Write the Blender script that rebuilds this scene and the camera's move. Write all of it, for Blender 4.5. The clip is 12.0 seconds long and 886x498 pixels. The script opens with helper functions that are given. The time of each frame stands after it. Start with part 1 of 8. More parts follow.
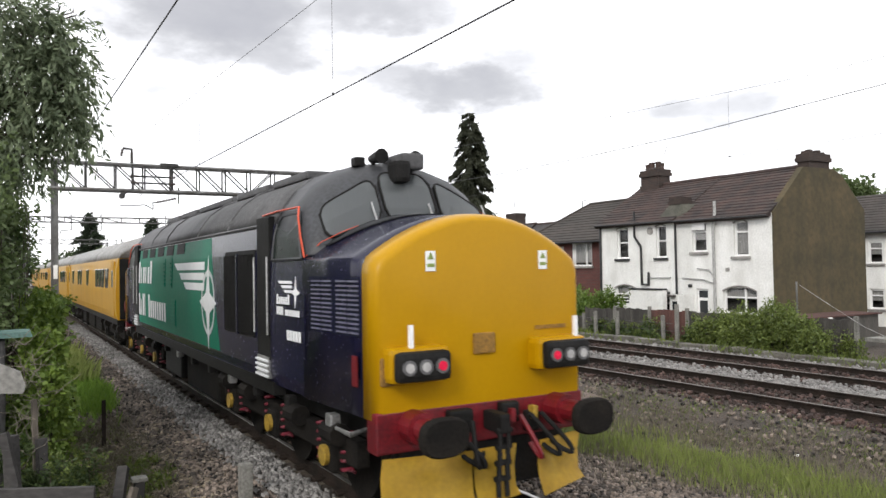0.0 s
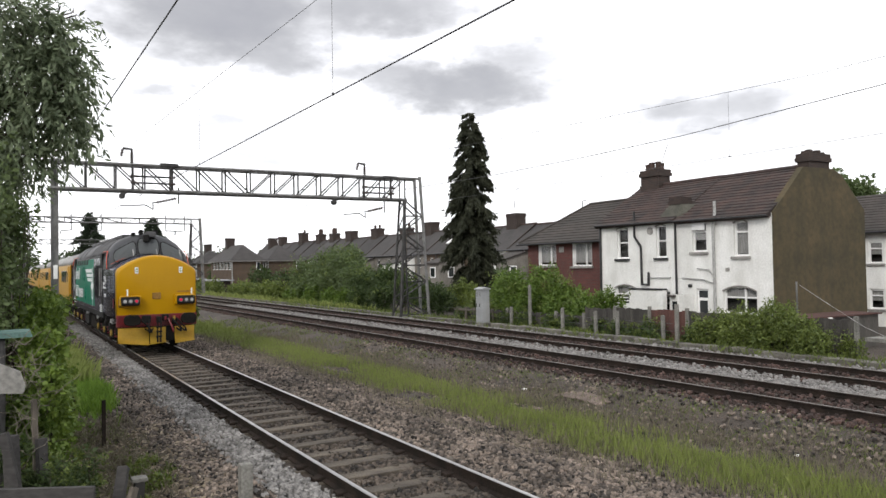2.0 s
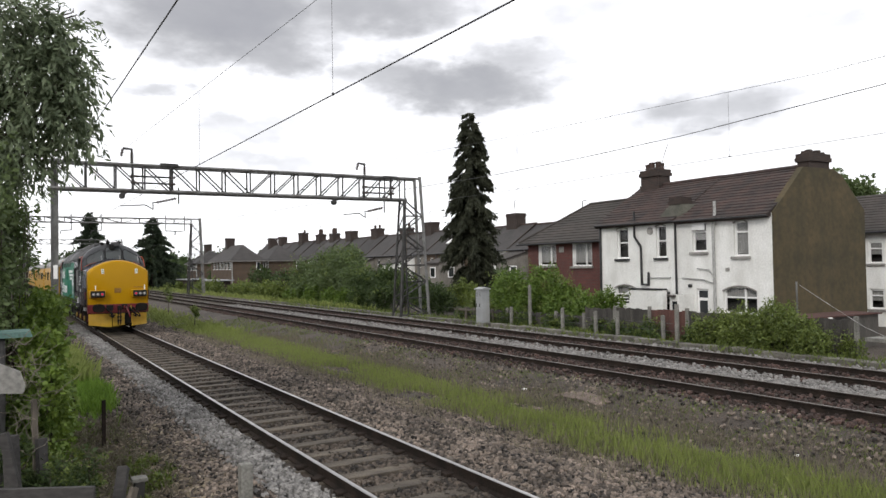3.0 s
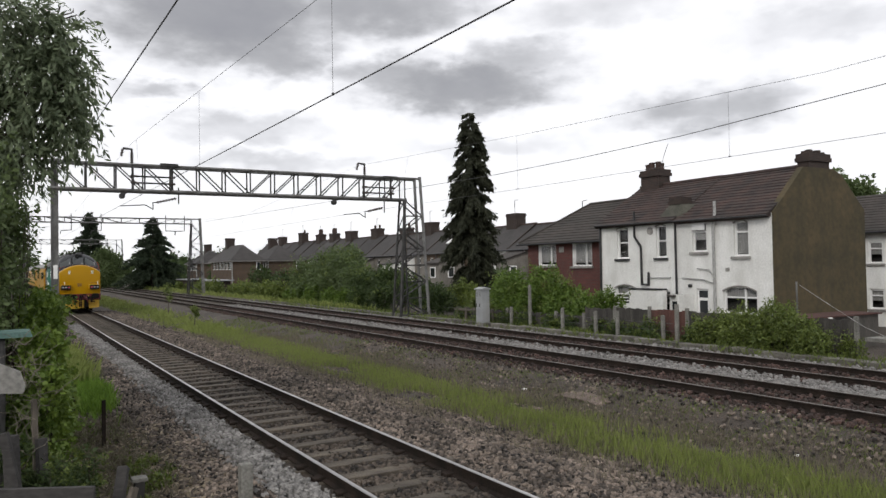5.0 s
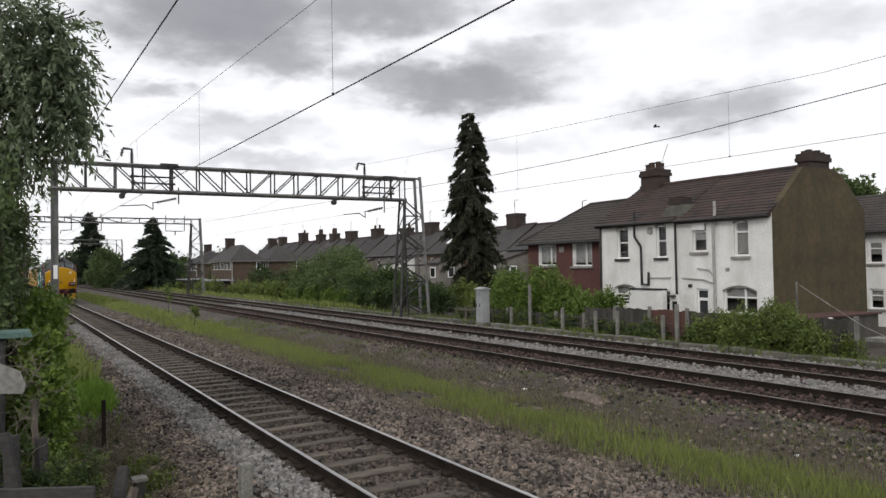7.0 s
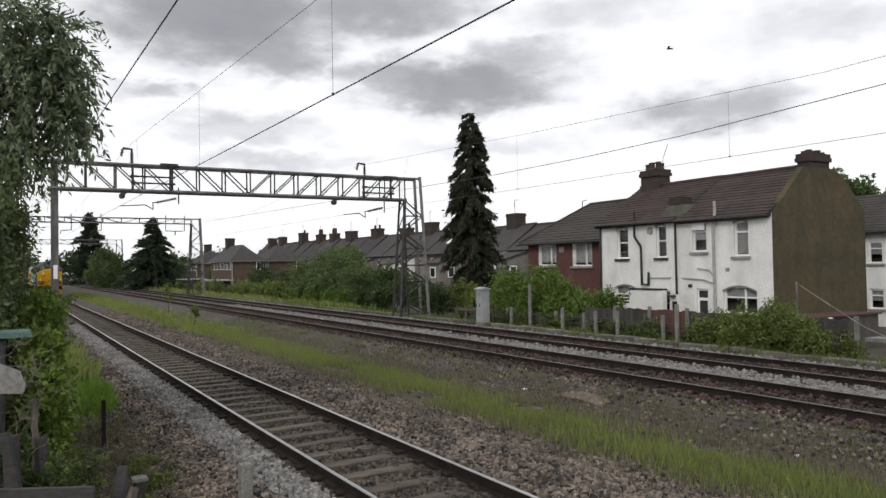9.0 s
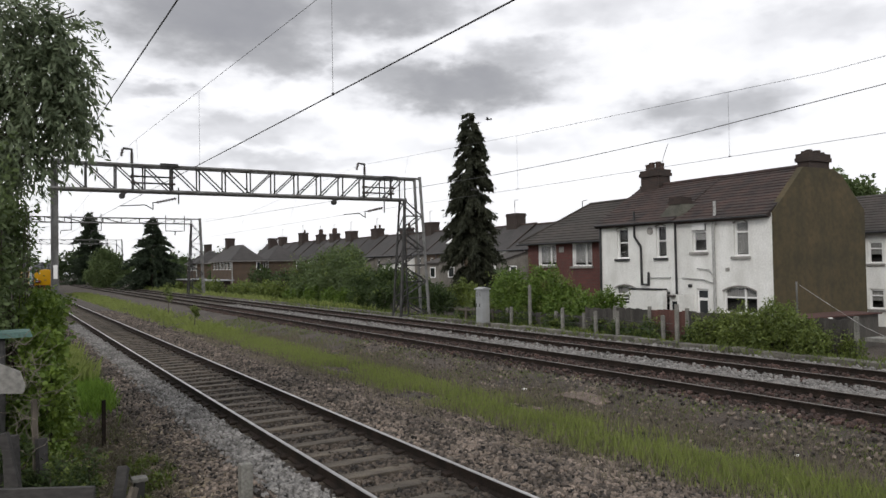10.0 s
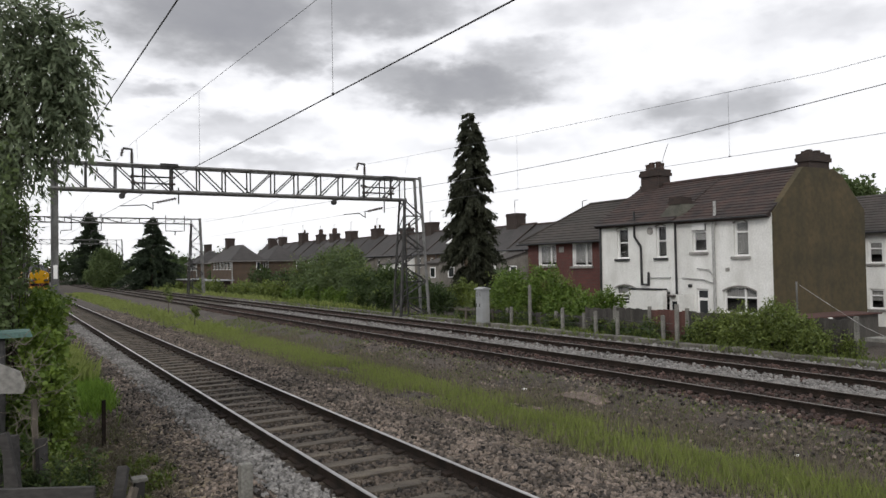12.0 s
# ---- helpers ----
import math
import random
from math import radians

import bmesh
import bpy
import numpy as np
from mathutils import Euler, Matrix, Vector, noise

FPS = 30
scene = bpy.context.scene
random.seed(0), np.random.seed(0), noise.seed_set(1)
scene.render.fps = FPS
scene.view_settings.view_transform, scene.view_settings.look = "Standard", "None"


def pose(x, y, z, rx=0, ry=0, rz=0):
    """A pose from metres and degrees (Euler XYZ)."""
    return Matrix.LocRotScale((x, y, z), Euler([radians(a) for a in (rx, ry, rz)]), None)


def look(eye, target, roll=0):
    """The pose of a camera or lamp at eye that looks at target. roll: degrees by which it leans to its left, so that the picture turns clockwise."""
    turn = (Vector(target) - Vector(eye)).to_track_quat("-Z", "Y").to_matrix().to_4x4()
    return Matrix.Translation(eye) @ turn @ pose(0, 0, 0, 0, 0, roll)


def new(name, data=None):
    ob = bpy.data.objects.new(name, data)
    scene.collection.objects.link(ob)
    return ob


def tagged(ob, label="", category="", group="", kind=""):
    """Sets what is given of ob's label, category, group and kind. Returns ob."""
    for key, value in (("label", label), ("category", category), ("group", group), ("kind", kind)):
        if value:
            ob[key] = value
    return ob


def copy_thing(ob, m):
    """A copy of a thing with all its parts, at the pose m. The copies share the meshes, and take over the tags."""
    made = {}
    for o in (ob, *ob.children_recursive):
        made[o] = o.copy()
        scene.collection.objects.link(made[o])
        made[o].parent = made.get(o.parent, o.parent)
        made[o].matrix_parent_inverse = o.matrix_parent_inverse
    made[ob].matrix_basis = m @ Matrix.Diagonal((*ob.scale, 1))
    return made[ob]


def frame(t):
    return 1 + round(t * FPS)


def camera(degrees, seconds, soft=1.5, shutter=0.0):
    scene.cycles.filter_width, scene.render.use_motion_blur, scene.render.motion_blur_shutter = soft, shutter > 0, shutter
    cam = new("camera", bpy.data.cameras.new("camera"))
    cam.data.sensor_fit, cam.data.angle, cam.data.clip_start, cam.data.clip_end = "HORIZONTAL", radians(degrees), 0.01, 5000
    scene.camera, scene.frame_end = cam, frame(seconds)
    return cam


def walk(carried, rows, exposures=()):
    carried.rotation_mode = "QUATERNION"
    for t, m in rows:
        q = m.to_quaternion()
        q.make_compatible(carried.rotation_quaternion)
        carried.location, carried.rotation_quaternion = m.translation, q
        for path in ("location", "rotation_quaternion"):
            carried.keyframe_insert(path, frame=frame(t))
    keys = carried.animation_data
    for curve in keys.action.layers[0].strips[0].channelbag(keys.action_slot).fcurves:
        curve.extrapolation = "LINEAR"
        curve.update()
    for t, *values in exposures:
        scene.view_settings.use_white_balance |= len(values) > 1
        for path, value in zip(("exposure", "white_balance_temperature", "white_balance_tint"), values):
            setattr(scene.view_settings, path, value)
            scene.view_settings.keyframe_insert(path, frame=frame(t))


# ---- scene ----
# camera on a tripod beside the line: it stands still
EYE = Vector((-4.342, 0.0, 2.5785))
YAW, PITCH = radians(30.27), radians(1.374)
AIM = EYE + Vector((math.sin(YAW) * math.cos(PITCH), math.cos(YAW) * math.cos(PITCH), math.sin(PITCH)))
cam = camera(61.08, 12.0, soft=1.5, shutter=0.12)
walk(cam, [(0.0, look(EYE, AIM, -0.976)), (12.0, look(EYE, AIM, -0.976))], [(0.0, 0.15), (0.8, 0.06), (2.5, -0.14), (4.2, -0.46), (6.0, -0.56), (12.0, -0.56)])


# ---- sky and light: bright broken overcast, soft sun from behind the camera ----
def build_world():
    w = bpy.data.worlds.new("overcast_sky")
    scene.world = w
    w.use_nodes = True
    nt = w.node_tree
    nt.nodes.clear()
    N, L = nt.nodes.new, nt.links.new
    out, bg = N("ShaderNodeOutputWorld"), N("ShaderNodeBackground")

    def op(kind, a, b=0.0, c=0.0):
        m = N("ShaderNodeMath")
        m.operation = kind
        for k, v in enumerate((a, b, c)):
            if isinstance(v, (int, float)):
                m.inputs[k].default_value = v
            else:
                L(v, m.inputs[k])
        return m.outputs[0]

    def cloud_noise(u, v, scale, detail, rough, seed):
        cmb, n = N("ShaderNodeCombineXYZ"), N("ShaderNodeTexNoise")
        L(u, cmb.inputs[0]); L(v, cmb.inputs[1])
        cmb.inputs[2].default_value = seed
        n.inputs["Scale"].default_value, n.inputs["Detail"].default_value, n.inputs["Roughness"].default_value = scale, detail, rough
        L(cmb.outputs[0], n.inputs["Vector"])
        return n.outputs["Fac"]

    sky = N("ShaderNodeTexSky")
    sky.sky_type, sky.sun_disc = "NISHITA", False
    sky.sun_elevation, sky.sun_rotation = radians(32), radians(231)
    tc, sep = N("ShaderNodeTexCoord"), N("ShaderNodeSeparateXYZ")
    L(tc.outputs["Generated"], sep.inputs[0])
    az = op("MULTIPLY", op("ARCTAN2", sep.outputs[0], sep.outputs[1]), 57.2958)
    el = op("MULTIPLY", op("ARCSINE", sep.outputs[2]), 57.2958)
    # clouds are drawn out flat towards the horizon
    flat = op("MULTIPLY", el, 2.1)
    # billows push the banks' outlines about
    az_w = op("MULTIPLY_ADD", op("SUBTRACT", cloud_noise(az, flat, 0.30, 4, 0.55, 2.0), 0.5), 7.0, az)
    el_w = op("MULTIPLY_ADD", op("SUBTRACT", cloud_noise(az, flat, 0.30, 4, 0.55, 9.0), 0.5), 3.4, el)
    total = None
    for a0, e0, ra, re, weight in CLOUDS:
        pa = op("DIVIDE", op("SUBTRACT", az_w, a0), ra)
        pe = op("DIVIDE", op("SUBTRACT", el_w, e0), re)
        q = op("MULTIPLY_ADD", pe, pe, op("MULTIPLY", pa, pa))
        bank = op("MULTIPLY", op("EXPONENT", op("MULTIPLY", op("POWER", q, 1.4), -0.7)), weight)
        total = bank if total is None else op("SMOOTH_MAX", total, bank, 0.12)
    fine = op("MULTIPLY_ADD", cloud_noise(az, flat, 0.20, 6, 0.50, 5.0), 0.44, -0.22)
    dens = op("ADD", total, fine)
    ramp = N("ShaderNodeValToRGB")
    cr = ramp.color_ramp
    cr.interpolation = "B_SPLINE"
    cr.elements[0].position, cr.elements[0].color = 0.10, (1.0, 1.0, 1.0, 1)
    cr.elements[1].position, cr.elements[1].color = 0.98, (0.30, 0.302, 0.325, 1)
    for p, c in ((0.28, 0.84), (0.48, 0.56), (0.70, 0.39)):
        k = cr.elements.new(p)
        k.color = (c, c * 1.004, c * 1.03, 1)
    L(dens, ramp.inputs[0])
    dim = N("ShaderNodeMix"); dim.data_type = "RGBA"; dim.blend_type = "MULTIPLY"; dim.inputs[0].default_value = 1.0
    L(ramp.outputs[0], dim.inputs[6])
    dim.inputs[7].default_value = (SKY_LEVEL, SKY_LEVEL, SKY_LEVEL * 1.02, 1)
    blue = N("ShaderNodeMix"); blue.data_type = "RGBA"; blue.blend_type = "MULTIPLY"; blue.inputs[0].default_value = 1.0
    L(sky.outputs[0], blue.inputs[6]); blue.inputs[7].default_value = (0.1, 0.1, 0.1, 1)
    mixn = N("ShaderNodeMix"); mixn.data_type = "RGBA"; mixn.inputs[0].default_value = 0.94
    L(blue.outputs[2], mixn.inputs[6]); L(dim.outputs[2], mixn.inputs[7])
    L(mixn.outputs[2], bg.inputs[0])
    bg.inputs[1].default_value = 1.0
    L(bg.outputs[0], out.inputs[0])


SKY_LEVEL = 1.62
# azimuth and elevation of each grey bank, its half widths in degrees, and how dark it is
CLOUDS = [(14.3, 18.2, 8.2, 3.2, 0.92), (25.5, 19.4, 8.0, 2.3, 0.72), (18.3, 15.7, 4.4, 1.8, 0.72), (31.8, 13.6, 7.4, 1.9, 0.84), (26.0, 14.6, 4.2, 1.5, 0.6), (36.5, 15.4, 5.0, 1.5, 0.5),
          (8.9, 12.7, 3.0, 0.9, 0.55), (49.8, 10.9, 6.4, 1.7, 0.60), (15.5, 10.4, 6.5, 1.2, 0.40), (18.0, 8.1, 6.0, 0.8, 0.36), (34.0, 9.0, 8.0, 1.0, 0.3), (57.0, 16.0, 7.0, 1.8, 0.33), (42.0, 18.5, 8.0, 1.5, 0.33),
          (12.0, 28.0, 18.0, 5.0, 0.8), (60.0, 30.0, 20.0, 5.0, 0.6), (110.0, 22.0, 26.0, 7.0, 0.8), (165.0, 30.0, 22.0, 8.0, 0.8), (-140.0, 24.0, 24.0, 7.0, 0.6), (-60.0, 26.0, 30.0, 8.0, 0.85), (-25.0, 12.0, 14.0, 3.0, 0.6)]
build_world()
sun = new("sun", bpy.data.lights.new("sun", "SUN"))
sun.data.energy, sun.data.angle, sun.data.color = 1.8, radians(16), (1.0, 0.96, 0.90)
sun.matrix_world = look((-62, -50, 50), (0, 0, 0))


# ---- materials ----
def rgb(c, k=1.0):
    return (c[0] * k, c[1] * k, c[2] * k, 1.0)


def mat(name, c1, c2=None, scale=1.0, fine=30.0, rough=0.8, metal=0.0, bump=0.0, vary=0.0, islands=0.0, streak=None, fine_amount=0.35, emit=None, spec=0.5, stretch=None):
    """Two-scale procedural surface: c1 to c2 in broad patches, fine grain, bump; vary by object or by island."""
    m = bpy.data.materials.new(name)
    m.use_nodes = True
    nt = m.node_tree
    N, L = nt.nodes.new, nt.links.new
    b = nt.nodes["Principled BSDF"]
    b.inputs["Roughness"].default_value, b.inputs["Metallic"].default_value = rough, metal
    b.inputs["Specular IOR Level"].default_value = spec
    c2 = c2 or tuple(x * 0.75 for x in c1)
    tc = N("ShaderNodeTexCoord")
    src = tc.outputs["Object"]
    if stretch:
        mp = N("ShaderNodeMapping"); mp.inputs["Scale"].default_value = stretch
        L(src, mp.inputs[0]); src = mp.outputs[0]
    n1, n2 = N("ShaderNodeTexNoise"), N("ShaderNodeTexNoise")
    n1.inputs["Scale"].default_value, n1.inputs["Detail"].default_value = scale, 5
    n2.inputs["Scale"].default_value, n2.inputs["Detail"].default_value = fine, 4
    L(src, n1.inputs["Vector"]); L(src, n2.inputs["Vector"])
    r = N("ShaderNodeValToRGB")
    r.color_ramp.elements[0].position, r.color_ramp.elements[1].position = 0.35, 0.66
    r.color_ramp.elements[0].color, r.color_ramp.elements[1].color = rgb(c1), rgb(c2)
    L(n1.outputs["Fac"], r.inputs[0])
    mr = N("ShaderNodeMapRange")
    mr.inputs["From Min"].default_value, mr.inputs["From Max"].default_value = 0.3, 0.7
    mr.inputs["To Min"].default_value, mr.inputs["To Max"].default_value = 1 - fine_amount, 1 + fine_amount
    L(n2.outputs["Fac"], mr.inputs["Value"])
    mul = N("ShaderNodeMix"); mul.data_type = "RGBA"; mul.blend_type = "MULTIPLY"; mul.inputs[0].default_value = 1.0
    L(r.outputs[0], mul.inputs[6]); L(mr.outputs[0], mul.inputs[7])
    col = mul.outputs[2]
    if vary or islands:
        src2 = N("ShaderNodeObjectInfo").outputs["Random"] if vary else N("ShaderNodeNewGeometry").outputs["Random Per Island"]
        amt = vary or islands
        vr = N("ShaderNodeMapRange")
        vr.inputs["To Min"].default_value, vr.inputs["To Max"].default_value = 1 - amt, 1 + amt
        L(src2, vr.inputs["Value"])
        mu = N("ShaderNodeMix"); mu.data_type = "RGBA"; mu.blend_type = "MULTIPLY"; mu.inputs[0].default_value = 1.0
        L(col, mu.inputs[6]); L(vr.outputs[0], mu.inputs[7])
        col = mu.outputs[2]
    if streak:
        # dirt that runs down: noise stretched in height
        mp = N("ShaderNodeMapping"); mp.inputs["Scale"].default_value = (1.5, 1.5, 0.32)
        L(tc.outputs["Object"], mp.inputs[0])
        n3 = N("ShaderNodeTexNoise"); n3.inputs["Scale"].default_value, n3.inputs["Detail"].default_value = 1.6, 6
        L(mp.outputs[0], n3.inputs["Vector"])
        r3 = N("ShaderNodeMapRange"); r3.inputs["From Min"].default_value, r3.inputs["From Max"].default_value = 0.48, 0.75
        r3.inputs["To Max"].default_value = streak[1]
        L(n3.outputs["Fac"], r3.inputs["Value"])
        mx = N("ShaderNodeMix"); mx.data_type = "RGBA"
        L(r3.outputs[0], mx.inputs[0]); L(col, mx.inputs[6]); mx.inputs[7].default_value = rgb(streak[0])
        col = mx.outputs[2]
    L(col, b.inputs["Base Color"])
    rr = N("ShaderNodeMapRange")
    rr.inputs["To Min"].default_value, rr.inputs["To Max"].default_value = max(0.02, rough - 0.1), min(1, rough + 0.1)
    L(n2.outputs["Fac"], rr.inputs["Value"]); L(rr.outputs[0], b.inputs["Roughness"])
    if bump:
        bp = N("ShaderNodeBump"); bp.inputs["Strength"].default_value, bp.inputs["Distance"].default_value = min(1, bump), 0.02
        L(n2.outputs["Fac"], bp.inputs["Height"]); L(bp.outputs[0], b.inputs["Normal"])
    if emit:
        b.inputs["Emission Color"].default_value, b.inputs["Emission Strength"].default_value = rgb(emit[0]), emit[1]
    return m


def brick_mat(name, c1, c2, mortar):
    m = bpy.data.materials.new(name)
    m.use_nodes = True
    nt = m.node_tree
    N, L = nt.nodes.new, nt.links.new
    b = nt.nodes["Principled BSDF"]
    b.inputs["Roughness"].default_value = 0.9
    tc, sp, ad, cb = N("ShaderNodeTexCoord"), N("ShaderNodeSeparateXYZ"), N("ShaderNodeMath"), N("ShaderNodeCombineXYZ")
    L(tc.outputs["Object"], sp.inputs[0])
    L(sp.outputs[0], ad.inputs[0]); L(sp.outputs[1], ad.inputs[1])
    L(ad.outputs[0], cb.inputs[0]); L(sp.outputs[2], cb.inputs[1])
    br = N("ShaderNodeTexBrick")
    br.inputs["Color1"].default_value, br.inputs["Color2"].default_value, br.inputs["Mortar"].default_value = rgb(c1), rgb(c2), rgb(mortar)
    br.inputs["Scale"].default_value = 1.0
    br.inputs["Brick Width"].default_value, br.inputs["Row Height"].default_value, br.inputs["Mortar Size"].default_value = 0.225, 0.075, 0.01
    L(cb.outputs[0], br.inputs["Vector"])
    n = N("ShaderNodeTexNoise"); n.inputs["Scale"].default_value, n.inputs["Detail"].default_value = 0.9, 5
    L(tc.outputs["Object"], n.inputs["Vector"])
    mr = N("ShaderNodeMapRange"); mr.inputs["To Min"].default_value, mr.inputs["To Max"].default_value = 0.6, 1.35
    L(n.outputs["Fac"], mr.inputs["Value"])
    mu = N("ShaderNodeMix"); mu.data_type = "RGBA"; mu.blend_type = "MULTIPLY"; mu.inputs[0].default_value = 1.0
    L(br.outputs["Color"], mu.inputs[6]); L(mr.outputs[0], mu.inputs[7])
    L(mu.outputs[2], b.inputs["Base Color"])
    bp = N("ShaderNodeBump"); bp.inputs["Strength"].default_value, bp.inputs["Distance"].default_value = 0.5, 0.01
    bp.invert = True
    L(br.outputs["Fac"], bp.inputs["Height"]); L(bp.outputs[0], b.inputs["Normal"])
    return m


def glass_mat(name, c, rough=0.06, trans=0.0):
    m = bpy.data.materials.new(name)
    m.use_nodes = True
    b = m.node_tree.nodes["Principled BSDF"]
    b.inputs["Base Color"].default_value = rgb(c)
    b.inputs["Roughness"].default_value, b.inputs["Transmission Weight"].default_value = rough, trans
    b.inputs["IOR"].default_value = 1.5
    return m


def leaf_mat(name, c1, c2, rough=0.55):
    """Leaves: two greens by island, a little light through the blade."""
    m = bpy.data.materials.new(name)
    m.use_nodes = True
    nt = m.node_tree
    N, L = nt.nodes.new, nt.links.new
    b = nt.nodes["Principled BSDF"]
    b.inputs["Roughness"].default_value = rough
    b.inputs["Specular IOR Level"].default_value = 0.35
    g, r = N("ShaderNodeNewGeometry"), N("ShaderNodeValToRGB")
    r.color_ramp.elements[0].color, r.color_ramp.elements[1].color = rgb(c1), rgb(c2)
    tc, n = N("ShaderNodeTexCoord"), N("ShaderNodeTexNoise")
    n.inputs["Scale"].default_value = 0.9
    L(tc.outputs["Object"], n.inputs["Vector"])
    mx = N("ShaderNodeMath"); mx.operation = "MULTIPLY_ADD"; mx.inputs[1].default_value = 0.55
    L(g.outputs["Random Per Island"], mx.inputs[0])
    ml = N("ShaderNodeMath"); ml.operation = "MULTIPLY"; ml.inputs[1].default_value = 0.45
    L(n.outputs["Fac"], ml.inputs[0]); L(ml.outputs[0], mx.inputs[2])
    L(mx.outputs[0], r.inputs[0])
    L(r.outputs[0], b.inputs["Base Color"])
    tr, mix = N("ShaderNodeBsdfTranslucent"), N("ShaderNodeMixShader")
    L(r.outputs[0], tr.inputs[0])
    mix.inputs[0].default_value = 0.3
    out = nt.nodes["Material Output"]
    L(b.outputs[0], mix.inputs[1]); L(tr.outputs[0], mix.inputs[2]); L(mix.outputs[0], out.inputs[0])
    return m


